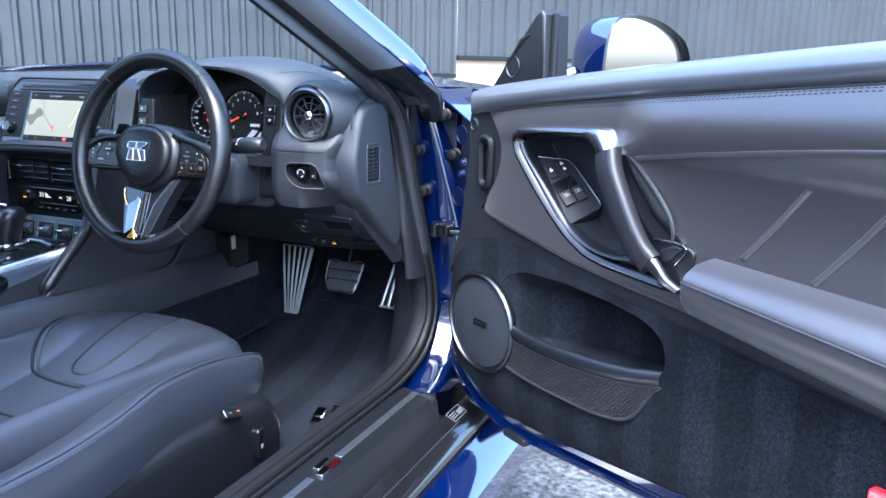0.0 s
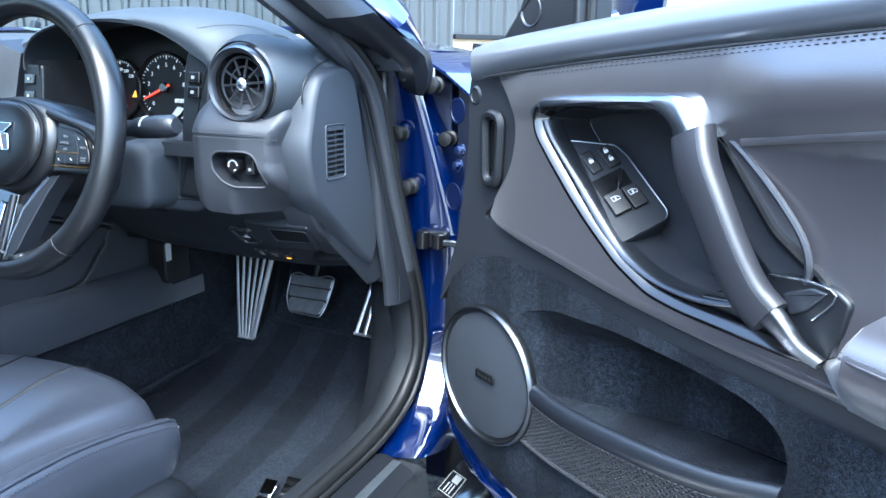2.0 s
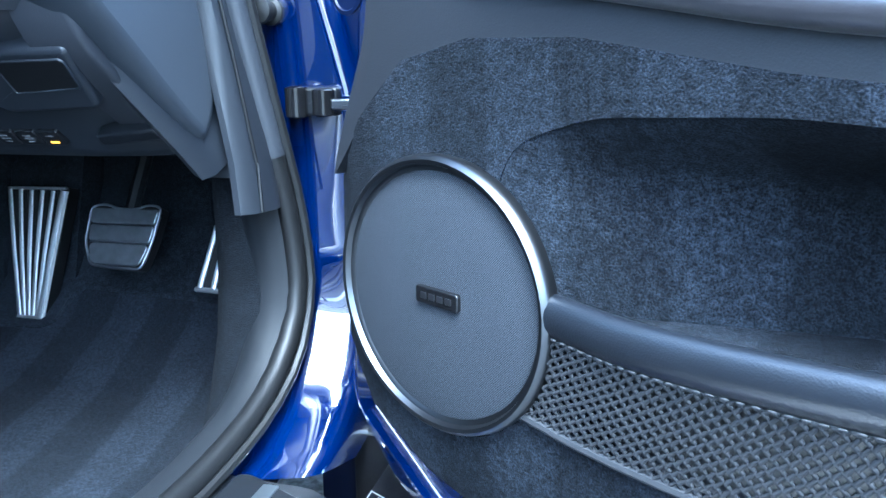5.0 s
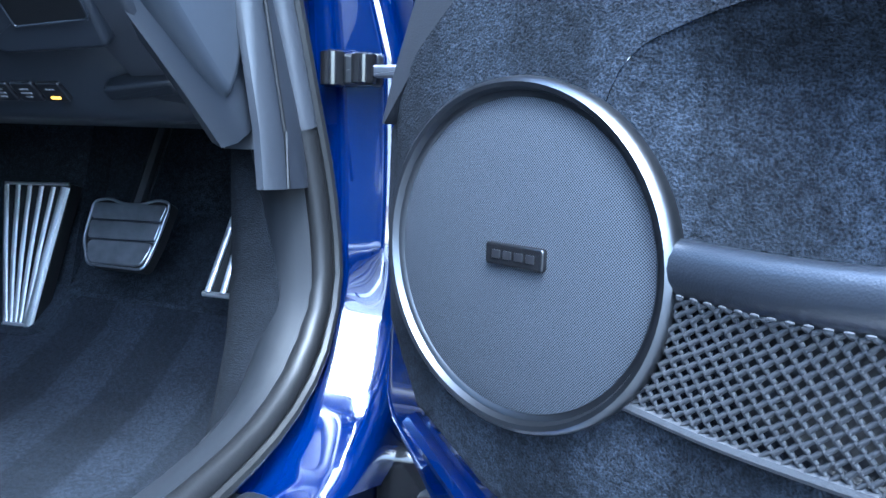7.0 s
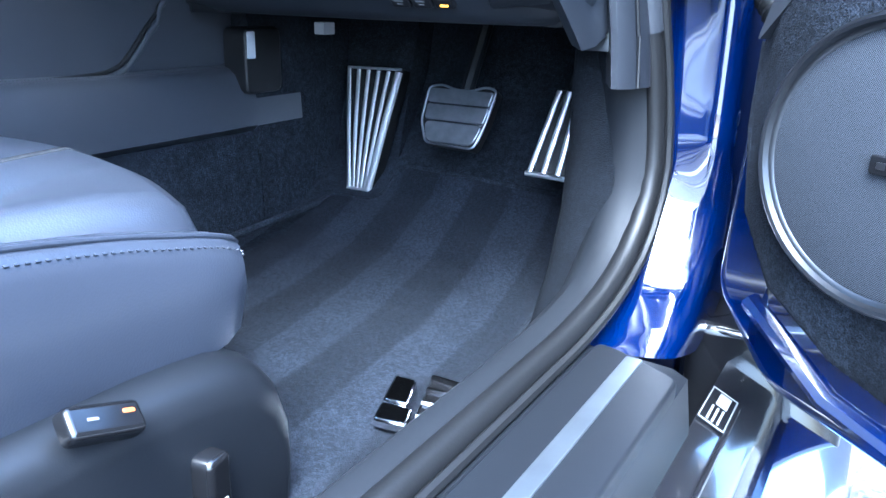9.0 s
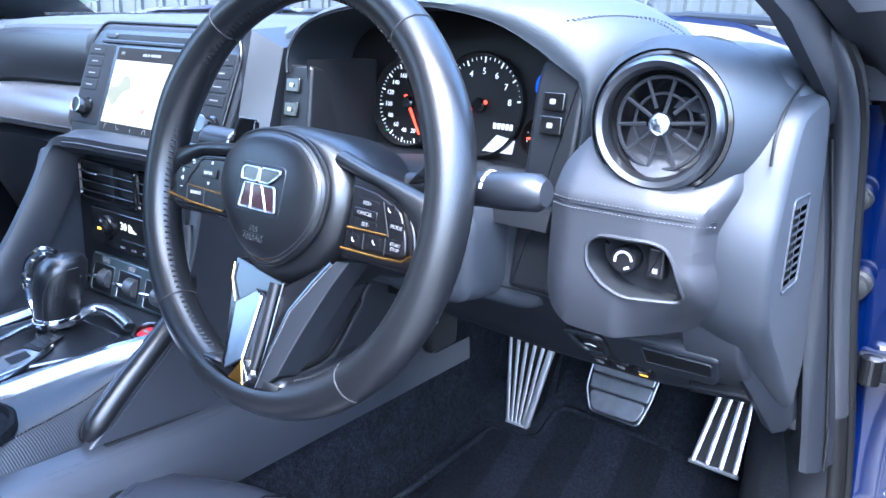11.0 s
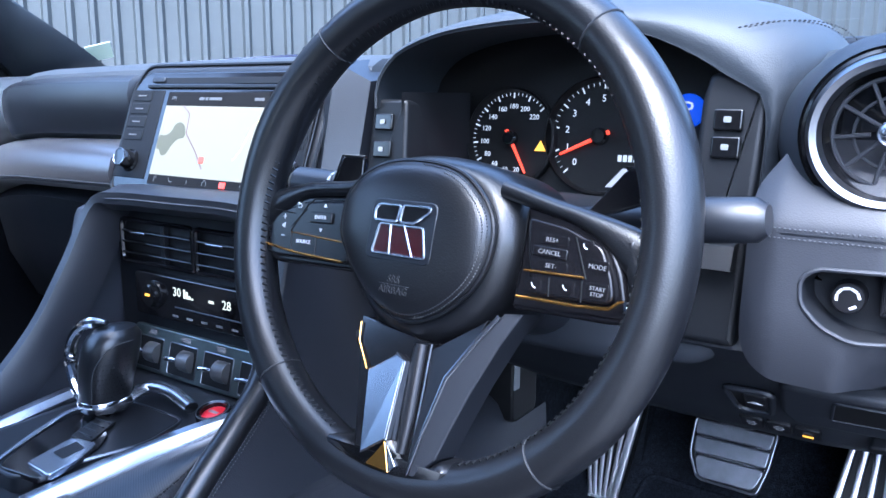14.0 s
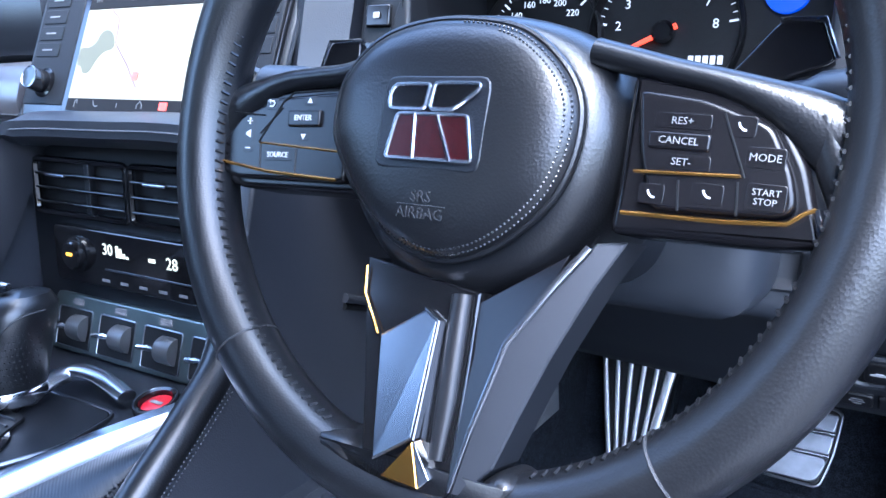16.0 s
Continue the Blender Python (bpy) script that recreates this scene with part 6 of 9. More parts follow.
def build_cluster():
    cl = thing("instrument_cluster", "black dial cluster with lit white scales and red needles", "instrument cluster")
    m = rearward(-1.03, 1.335, 0.875, 6)
    part("backing", plate(rounded([(-0.20, -0.075), (0.14, -0.075), (0.14, 0.11), (-0.20, 0.11)], 0.02, 3), m, -0.02, -0.004, 0.002), rubber, cl)

    def dial(cx, cz, r, ticks, a0, a1, labels, size, needle, name):
        d = part(name, lathe([(r * 1.10, -0.004), (r * 1.10, 0.004), (r * 1.06, 0.006), (r * 1.03, 0.002), (r * 1.02, -0.003), (0.001, -0.003)], at(m, cx, cz), 56), rubber, cl)
        bm = bmesh.new()
        for k in range(ticks):
            a = radians(a0 + (a1 - a0) * k / (ticks - 1))
            big = k % 4 == 0
            r0 = r * (0.88 if big else 0.94)
            box(at(m, cx + (r0 + r) / 2 * math.cos(a), cz + (r0 + r) / 2 * math.sin(a), -0.0028, math.degrees(a)), -(r - r0) / 2, (r - r0) / 2, -0.0007 if big else -0.0003, 0.0007 if big else 0.0003, 0, 0.0006, 0.0001, 0.0002, bm)
        part("scale", bm, white_glow, d)
        for k, s in enumerate(labels):
            a = radians(a0 + (a1 - a0) * k / (len(labels) - 1))
            text(s, size, at(m, cx + r * 0.70 * math.cos(a), cz + r * 0.70 * math.sin(a), -0.0024), white_glow, d, "numeral")
        a = radians(needle)
        part("needle", tube([(cx - 0.2 * r * math.cos(a), cz - 0.2 * r * math.sin(a), 0.002), (cx + 0.85 * r * math.cos(a), cz + 0.85 * r * math.sin(a), 0.002)], [0.0022, 0.0012], 6, m=m, up=(0, 0, 1)), red_glow, d)
        part("needle_cap", lathe([(r * 0.16, -0.002), (r * 0.16, 0.004), (r * 0.12, 0.006), (0.001, 0.006)], at(m, cx, cz), 24), gloss_black, d)
    dial(0.006, 0.006, 0.050, 33, 225, 9, [str(k) for k in range(9)], 0.0092, 205, "rev_counter")
    dial(-0.088, 0.001, 0.045, 41, 283, 43, ["20", "40", "60", "80", "100", "120", "140", "160", "180", "200", "220"], 0.0070, 300, "speedometer")
    dial(0.085, -0.020, 0.020, 7, 220, 60, [], 0.004, 185, "temperature_gauge")
    g = part("gear_lamp", lathe([(0.0145, -0.004), (0.0145, 0.001), (0.001, 0.0012)], at(m, 0.085, 0.031), 32), blue_glow, cl, "round blue lit gear display")
    text("P", 0.020, at(m, 0.085, 0.031, 0.0018), white_glow, g, "numeral")
    part("trip_display", plate([(0.014, -0.040), (0.050, -0.040), (0.052, -0.026), (0.030, -0.022)], m, -0.0028, -0.0012, 0.0003), display_grey, cl, "lit grey trip display")
    for k in range(5):
        part("odometer_digit", box(m, 0.024 + k * 0.005, 0.0275 + k * 0.005, -0.016, -0.010, -0.0028, -0.002, 0.0001, 0.0003), white_glow, cl)
    tri = [(-0.062, -0.010), (-0.050, -0.010), (-0.056, 0.0)]
    part("warning_lamp", plate(tri, m, -0.003, -0.0015, 0.0003), amber_glow, cl, "lit amber warning triangle")
    part("green_lamp", box(m, -0.124, -0.119, -0.036, -0.032, -0.003, -0.0015, 0.0003, 0.0005), green_glow, cl)


green_glow = material("lit_green_lamp", (0.05, 0.4, 0.1), 0.4, emit=((0.05, 0.8, 0.2), 0.06))
build_cluster()


def build_navigation():
    nav = thing("navigation_unit", "black navigation unit with a lit map screen", "navigation screen")
    m = rearward(XC, 1.189, 0.82, 20.6)
    case = rounded([(-0.155, -0.016), (0.150, -0.016), (0.156, 0.105), (0.142, 0.138), (-0.140, 0.138), (-0.157, 0.110)], 0.014, 4)
    part("case", plate(case, m, -0.10, 0.0, 0.006), plastic_pillar, nav)
    part("face", plate(rounded([(-0.148, -0.012), (0.144, -0.012), (0.148, 0.104), (0.136, 0.128), (-0.134, 0.128), (-0.150, 0.106)], 0.010, 4), m, -0.01, 0.004, 0.002), gloss_black, nav)
    part("case_rim", tube([(p[0], p[1], -0.001) for p in case], 0.0020, 6, True, m=m, up=(0, 0, 1)), plastic_dark, nav)
    part("disc_slot", box(m, -0.115, 0.110, 0.114, 0.121, 0.002, 0.0046, 0.0004, 0.002), rubber, nav)
    part("slot_lip", box(m, -0.122, 0.116, 0.108, 0.112, 0.002, 0.0075, 0.001, 0.001), plastic_dark, nav)
    part("eject_key", box(m, -0.118, -0.095, 0.115, 0.121, 0.003, 0.0065, 0.001, 0.002), plastic_pillar, nav)
    part("bezel", box(m, -0.088, 0.088, -0.006, 0.106, 0.002, 0.007, 0.001, 0.002), gloss_black, nav)
    part("map_view", box(m, -0.080, 0.080, 0.008, 0.0872, 0.006, 0.0074, 0.0002, 0.0005), map_white, nav, "lit cream map picture")
    wood = curve_closed([(-0.0785, 0.052, 0), (-0.068, 0.053, 0), (-0.060, 0.057, 0), (-0.055, 0.066, 0), (-0.046, 0.068, 0), (-0.038, 0.062, 0), (-0.036, 0.052, 0), (-0.046, 0.049, 0), (-0.054, 0.042, 0), (-0.060, 0.032, 0), (-0.068, 0.030, 0), (-0.073, 0.036, 0), (-0.0785, 0.038, 0)], 48)
    part("map_wood", plate([(p.x, p.y) for p in wood], m, 0.007, 0.0077, 0.0001), map_green, nav)
    part("map_road", tube([(-0.050, 0.087, 0.0077), (-0.036, 0.078, 0.0077), (-0.034, 0.056, 0.0077), (-0.012, 0.036, 0.0077), (0.004, 0.018, 0.0077)], 0.0009, 5, m=m, up=(0, 0, 1), squash=0.2), map_road, nav)
    part("map_road", tube([(0.080, 0.080, 0.0077), (0.066, 0.066, 0.0077), (0.056, 0.040, 0.0077), (0.048, 0.030, 0.0077)], 0.0007, 5, m=m, up=(0, 0, 1), squash=0.2), map_yellow, nav)
    part("map_marker", box(m, -0.003, 0.004, 0.024, 0.031, 0.0074, 0.0081, 0.0001, 0.001), red_glow, nav)
    part("status_bar", box(m, -0.080, 0.080, 0.0875, 0.103, 0.006, 0.0076, 0.0002, 0.0005), screen_bar, nav)
    text("FM", 0.006, at(m, -0.068, 0.0955, 0.0079), icon_glow, nav)
    for a, b in ((-0.026, -0.018), (-0.016, -0.012), (-0.010, 0.010), (0.060, 0.074)):
        part("status_mark", box(m, a, b, 0.0938, 0.0970, 0.0076, 0.008, 0.0001, 0.0005), icon_glow, nav)
    part("icon_bar", box(m, -0.080, 0.080, -0.003, 0.0078, 0.006, 0.0076, 0.0002, 0.0005), screen_bar, nav)
    for k in range(6):
        u = -0.070 + k * 0.028
        if k == 4:
            part("screen_icon", box(m, u - 0.0045, u + 0.0045, -0.0005, 0.0060, 0.0076, 0.0081, 0.0001, 0.001), red_glow, nav)
            continue
        shape = ([(0, 0), (0.001, 0), (0.001, 0.005), (0.004, 0.006), (0.004, 0.003)], [(-0.003, 0.0055), (-0.0015, 0.002), (0.001, 0.0005), (0.004, 0.001)], [(0, 0), (0, 0.004)], [(-0.003, 0), (-0.003, 0.003), (0, 0.006), (0.003, 0.003), (0.003, 0)], [], [(-0.003, 0.003), (0.003, 0.003)])[k]
        part("screen_icon", tube([(u + a, b + 0.0005, 0.0078) for a, b in shape], 0.00055, 5, m=m, up=(0, 0, 1), squash=0.3), icon_glow, nav)
    part("side_panel", box(m, -0.1480, -0.0915, 0.002, 0.106, 0.002, 0.0052, 0.001, 0.003), plastic_matt, nav)
    part("side_panel", box(m, 0.0915, 0.1440, 0.002, 0.106, 0.002, 0.0052, 0.001, 0.003), plastic_matt, nav)
    for s in (-1, 1):
        for k in range(4):
            b = part("side_key", box(m, s * 0.126 - 0.018, s * 0.126 + 0.014, 0.046 + k * 0.0155, 0.059 + k * 0.0155, 0.003, 0.0060, 0.0006, 0.001), plastic_matt, nav)
            part("legend", box(m, s * 0.126 - 0.010, s * 0.126 + 0.004, 0.0515 + k * 0.0155, 0.0530 + k * 0.0155, 0.0061, 0.0065, 0.0001, 0.0003), print_grey, b)
        kn = part("rotary_knob", lathe([(0.0135, 0), (0.0135, 0.003), (0.0105, 0.004), (0.0100, 0.016), (0.0085, 0.018), (0.001, 0.0182)], at(m, s * 0.122 + 0.006 * (s > 0), 0.022, 0.003), 32), gloss_black, nav, "black rotary knob with a bright rim")
        part("knob_rim", tube([(0.0095 * math.cos(a), 0.0095 * math.sin(a), 0.0175) for a in (2 * math.pi * k / 24 for k in range(24))], 0.0009, 5, True, m=at(m, s * 0.122 + 0.006 * (s > 0), 0.022, 0.003), up=(0, 0, 1)), satin, kn)


icon_glow = material("lit_screen_icon", (0.05, 0.05, 0.05), 0.3, emit=((0.9, 0.85, 0.75), 0.012))
map_yellow = material("lit_map_lane", (0.4, 0.35, 0.1), 0.3, emit=((0.75, 0.62, 0.22), 0.06))
build_navigation()

# ---- centre stack and console ----
def build_console():
    con = thing("centre_console", "dark leather centre console with bright metal strips", "console")
    # leather arch: down both sides of the stack and across under the screen
    arch = [(-1.585, 0.86, 0.50), (-1.575, 0.98, 0.565), (-1.568, 1.07, 0.645), (-1.560, 1.118, 0.72), (-1.552, 1.143, 0.775), (-1.535, 1.152, 0.803), (-1.50, 1.155, 0.809),
            (-1.41, 1.155, 0.811), (-1.32, 1.155, 0.812), (-1.285, 1.152, 0.806), (-1.268, 1.145, 0.778), (-1.262, 1.138, 0.735), (-1.258, 1.134, 0.715)]
    pts = curve_open(arch, 70)
    secs = []
    for p in pts:
        s = 1 if p.x > XC else -1
        side = [(0.012 * s, 0.030, -0.03), (0.013 * s, 0.010, -0.006), (0.006 * s, -0.004, 0.006), (-0.006 * s, -0.004, 0.006), (-0.013 * s, 0.010, 0.0), (-0.014 * s, 0.035, -0.02)]
        flat = [(0, 0.045, 0.008), (0, 0.012, 0.010), (0, -0.006, 0.003), (0, -0.006, -0.010), (0, 0.004, -0.018), (0, 0.035, -0.020)]
        w = max(0.0, min(1.0, (0.152 - abs(p.x - XC)) / 0.045))
        w = w * w * (3 - 2 * w)
        secs.append([p + Vector(a).lerp(Vector(b), w) for a, b in zip(side, flat)])
    part("arch_trim", loft(secs), leather_mid, con, "grey leather arch round the centre stack")
    part("arch_seam", tube([p + Vector((0, -0.0065, -0.004)) for p in pts if abs(p.x - XC) < 0.11], 0.001, 6), stitch_thread, con)
    # padded strut on the driver's side, with its seam
    mid = curve_open([(-1.260, 1.142, 0.745), (-1.254, 1.134, 0.705), (-1.248, 1.119, 0.662), (-1.246, 1.082, 0.628), (-1.246, 1.046, 0.598), (-1.247, 1.014, 0.567), (-1.250, 1.002, 0.553)], 40)
    part("strut", tube(mid, [0.0125] * 36 + [0.012, 0.011, 0.009, 0.005], 18), leather_wheel, con, "dark padded leather strut")
    for off in (0.0, 0.006):
        part("strut_stitching", stitches([p + Vector((0.0120 - off * 0.5, 0.004 + off * 0.9, -0.003 - off * 0.8)) for p in mid[8:37]], 60, 0.0006, None, (0.0003, 0, 0)), stitch_thread, con)
    # side walls
    wall = [(0.80, 0.44), (0.93, 0.49), (1.008, 0.552), (1.062, 0.604), (1.112, 0.662), (1.132, 0.72), (1.15, 0.79), (1.25, 0.80), (1.50, 0.68), (1.56, 0.52), (1.40, 0.515), (1.245, 0.515), (1.03, 0.508), (0.80, 0.49 - 0.06)]
    for x, s in ((-1.240, 1), (-1.582, -1)):
        part("side_wall", plate(rounded(wall, 0.01, 2), axes((x, 0, 0), (0, 1, 0), (0, 0, 1), (1, 0, 0)), -0.02 * s, 0.0, 0.003), leather_side, con, "dark stitched leather console side")
    # recessed joint and rolled border round the side panel
    edge = curve_open([(-1.238, 1.015, 0.5445), (-1.236, 1.10, 0.5400), (-1.236, 1.20, 0.5355), (-1.236, 1.29, 0.5360), (-1.2365, 1.325, 0.5420), (-1.237, 1.345, 0.556), (-1.2375, 1.372, 0.585), (-1.238, 1.403, 0.622), (-1.2385, 1.33, 0.642), (-1.239, 1.24, 0.670)], 80)
    part("panel_joint", tube(edge, 0.0028, 8), rubber, con)
    part("panel_roll", tube([p + Vector((0.001, 0.004 if p.y > 1.33 else 0, -0.006 if p.z < 0.60 else 0.007)) for p in edge], 0.0040, 10), leather_side, con, "rolled leather border of the side panel")
    part("front_seam", tube(curve_open([(-1.234, 1.335, 0.531), (-1.233, 1.40, 0.530), (-1.232, 1.48, 0.5275)], 16), 0.0016, 6), rubber, con)
    # tunnel leather band below
    def band_z(y):
        return 0.5415 - 0.030 * (min(y, 1.32) - 1.05)
    secs = []
    for y in (0.2, 0.8, 1.0, 1.1, 1.2, 1.3, 1.40, 1.50, 1.60):
        z = band_z(y)
        secs.append([(-1.25, y, z + 0.004), (-1.230, y, z + 0.001), (-1.222, y, z - 0.002), (-1.213, y, z - 0.009), (-1.206, y, z - 0.022), (-1.200, y, 0.49), (-1.198, y, 0.458), (-1.212, y, 0.448), (-1.25, y, 0.445)])
    part("tunnel_band", loft(secs), leather_side, con, "dark leather band along the tunnel")
    for dx, dz in ((-1.2215, -0.0015), (-1.2275, 0.0010)):
        part("band_stitching", stitches([(dx, y, band_z(y) + dz) for y in (0.95, 1.05, 1.2, 1.3, 1.4, 1.48)], 130, 0.0006, None, (0.0003, 0, 0.0004)), stitch_thread, con)
    part("relay_cover", box(axes((-1.200, 1.515, 0.545), (0, 1, 0), (0, 0, 1), (1, 0, 0)), -0.028, 0.040, -0.045, 0.040, -0.03, 0.008, 0.004, 0.012), rubber, con)
    part("relay_label", box(axes((-1.192, 1.496, 0.566), (0, 1, 0), (0, 0, 1), (1, 0, 0)), -0.006, 0.008, -0.020, 0.014, 0, 0.0012, 0.0003, 0.002), pale_label, con, "pale paper label")
    part("plug", box(axes((-1.150, 1.60, 0.585), (0, 1, 0), (0, 0, 1), (1, 0, 0)), -0.014, 0.010, -0.010, 0.006, -0.01, 0.006, 0.001, 0.002), pale_label, con, "pale cable plug")

    # top deck
    secs = [[(x, y, z) for x in (-1.575, -1.52, -1.33, -1.30)] for y, z in ((0.60, 0.545), (0.85, 0.570), (1.0, 0.585), (1.12, 0.597), (1.175, 0.606))]
    part("deck", loft([[(p[0], p[1], p[2] - (0.02 if k == 0 else 0.0) - (0.006 if k == 3 else 0)) for k, p in enumerate(s)] for s in secs], False, False), leather_dark, con)
    crease = [(0.60, 0.530), (0.80, 0.546), (0.90, 0.562), (0.955, 0.572), (0.99, 0.577), (1.02, 0.583), (1.067, 0.599), (1.10, 0.612), (1.12, 0.622)]
    secs = []
    for y in np.linspace(0.60, 1.105, 30):
        z = float(np.interp(y, [c[0] for c in crease], [c[1] for c in crease]))
        xs = float(np.interp(y, [0.60, 0.86, 0.95, 1.05, 1.105], [-1.345, -1.340, -1.333, -1.315, -1.292]))
        zs = float(np.interp(y, [0.60, 0.86, 0.95, 1.05, 1.105], [0.553, 0.573, 0.583, 0.595, 0.604]))
        xc_ = max(-1.275, xs + 0.012)
        secs.append([(xs, y, zs), (xs * 0.7 + xc_ * 0.3, y, zs * 0.7 + z * 0.3 + 0.001), (xs * 0.3 + xc_ * 0.7, y, zs * 0.3 + z * 0.7 + 0.002), (xc_ - 0.003, y, z + 0.001), (xc_ + 0.001, y, z - 0.003), (xc_ + 0.006, y, z - 0.012), (-1.256, y, z - 0.028), (-1.25, y, z - 0.045)])
    part("side_slope", loft(secs, False, False), carbon, con, "dark twill-patterned console flank")
    part("flank_stitching", stitches([(-1.2745, y, z - 0.0005) for y, z in crease[1:]], 90, 0.0012, None, (0.0, 0, 0.0)), carbon, con)
    cup = Matrix.Translation((-1.300, 0.920, 0.573)) @ Matrix.Rotation(radians(8), 4, "X")
    part("cup_well", lathe([(0.040, 0.0), (0.041, 0.010), (0.039, 0.0125), (0.036, 0.0125), (0.0345, 0.010), (0.034, 0.006), (0.001, 0.006)], cup, 40), kick_carpet, con, "round cup holder with a raised lip")
    for s, pts_ in ((1, [(-1.350, 0.86, 0.580), (-1.343, 0.95, 0.590), (-1.325, 1.05, 0.602), (-1.302, 1.105, 0.611), (-1.290, 1.125, 0.614)]), (-1, [(-1.488, 0.80, 0.575), (-1.50, 0.95, 0.590), (-1.512, 1.05, 0.598), (-1.515, 1.10, 0.602)])):
        c = curve_open(pts_, 20)
        part("bright_strip", loft([[p + Vector((-0.011, 0, -0.006)), p + Vector((-0.010, 0, 0.002)), p + Vector((-0.004, 0, 0.005)), p + Vector((0.005, 0, 0.004)), p + Vector((0.011, 0, -0.002)), p + Vector((0.012, 0, -0.008))] for p in c]), satin, con, "bright satin metal strip")
    # surround of the lever
    gate = rounded([(-1.485, 0.955), (-1.375, 0.955), (-1.345, 1.06), (-1.36, 1.115), (-1.49, 1.115)], 0.014, 4)
    part("gate_plate", plate(gate, UP, 0.58, 0.5975, 0.003), plastic_dark, con)
    part("gate_line", tube([(p[0], p[1], 0.5965) for p in gate], 0.0018, 6, True, up=(0, 0, 1)), dark_satin, con)
    part("gate_band", tube(curve_open([(-1.412, 0.950, 0.598), (-1.432, 0.985, 0.599), (-1.452, 1.025, 0.600), (-1.464, 1.055, 0.601), (-1.462, 1.085, 0.602)], 20), 0.0030, 8, squash=0.6), satin, con, "bright line beside the lever gate")
    part("gate_well", plate(rounded([(-1.352, 0.962), (-1.405, 0.955), (-1.428, 0.990), (-1.448, 1.030), (-1.458, 1.075), (-1.440, 1.098), (-1.415, 1.060), (-1.385, 1.048), (-1.366, 1.025)], 0.008, 3), UP, 0.595, 0.6000, 0.001), gloss_black, con)
    part("gate_insert", plate(rounded([(-1.3868, 0.9703), (-1.4007, 1.0170), (-1.3958, 1.0234), (-1.3712, 1.0275), (-1.3543, 0.9992), (-1.3474, 0.9678)], 0.004, 3), UP, 0.597, 0.6025, 0.0012), satin, con, "satin metal gate insert")
    part("gate_slot", plate(rounded([(-1.3853, 0.9935), (-1.3890, 1.0182), (-1.3714, 1.0150), (-1.3658, 0.9915)], 0.002, 2), UP, 0.60, 0.6031, 0.0003), rubber, con)
    part("gate_track", plate(rounded([(-1.4087, 1.0240), (-1.4300, 1.0700), (-1.4050, 1.0700), (-1.3830, 1.0290)], 0.004, 2), UP, 0.599, 0.6012, 0.0003), rubber, con, "dark slotted lever track")
    for k in range(4):
        part("track_rib", tube([(-1.4115 - 0.0048 * k, 1.0330 + 0.0095 * k, 0.6014), (-1.3890 - 0.0050 * k, 1.0330 + 0.0095 * k, 0.6014)], 0.0012, 6), plastic_dark, con)
    part("deck_bow", tube(curve_open([(-1.425, 1.082, 0.606), (-1.432, 1.104, 0.610), (-1.431, 1.124, 0.612), (-1.418, 1.130, 0.613), (-1.395, 1.130, 0.612), (-1.360, 1.124, 0.607)], 24), [0.0098 - 0.002 * k / 23 for k in range(24)], 12, squash=0.75), satin, con, "bright metal bow ahead of the lever")
    for x in (-1.545, -1.52, -1.495):
        part("seat_heat_knob", lathe([(0.012, 0), (0.012, 0.012), (0.010, 0.015), (0.001, 0.0155)], Matrix.Translation((x, 0.88, 0.575)), 24), plastic_dark, con)

    st = thing("start_button", "round red start button in a black ring", "button")
    sm = Matrix.Translation((-1.336, 1.133, 0.600)) @ Matrix.Rotation(radians(14), 4, "X") @ Matrix.Diagonal((0.82, 0.82, 1.0, 1.0))
    part("ring", lathe([(0.022, -0.01), (0.022, 0.006), (0.020, 0.009), (0.016, 0.008), (0.0155, 0.003)], sm, 40, caps=False), gloss_black, st)
    part("ring_edge", tube([(0.0200 * math.cos(a), 0.0200 * math.sin(a), 0.0085) for a in (2 * math.pi * k / 36 for k in range(36))], 0.0008, 6, True, m=sm, up=(0, 0, 1)), dark_satin, st)
    part("cap", lathe([(0.0152, 0.0), (0.0150, 0.004), (0.012, 0.0052), (0.001, 0.0056)], sm, 32), start_red, st, "glossy red cap")
    part("cap_print", box(at(sm, 0, 0, 0.0056), -0.008, 0.008, -0.002, 0.002, 0, 0.0005, 0.0001, 0.0005), white_print, st)

    # gear lever
    gl = thing("gear_lever", "black leather gear lever with bright metal side cheeks", "gear lever")
    part("shaft", tube([(-1.436, 1.075, 0.585), (-1.436, 1.078, 0.612)], 0.008, 12), gloss_black, gl)
    prof = [(0.604, 0.0200, 0.0225, -1.438, 1.080), (0.612, 0.0215, 0.0245, -1.438, 1.080), (0.630, 0.0225, 0.0265, -1.436, 1.081), (0.650, 0.0235, 0.0280, -1.433, 1.083), (0.668, 0.0240, 0.0285, -1.430, 1.086), (0.680, 0.0220, 0.0260, -1.428, 1.089), (0.688, 0.0160, 0.0190, -1.427, 1.091), (0.691, 0.0040, 0.0050, -1.427, 1.092)]

    def skin(z, t, grow=1.0):
        """A point of the knob's surface at a height and an angle."""
        a, b, x, y = [float(np.interp(z, [p[0] for p in prof], [p[k] for p in prof])) for k in (1, 2, 3, 4)]
        return (x + grow * a * math.copysign(abs(math.cos(t)) ** 0.85, math.cos(t)), y + grow * b * math.copysign(abs(math.sin(t)) ** 0.85, math.sin(t)), z)
    ring = [2 * math.pi * k / 32 for k in range(32)]
    part("knob", loft([[skin(z, t) for t in ring] for z in (0.606, 0.612, 0.621, 0.630, 0.640, 0.650, 0.660, 0.668, 0.674, 0.680, 0.684, 0.688, 0.691)]), leather_wheel, gl, "black leather knob")
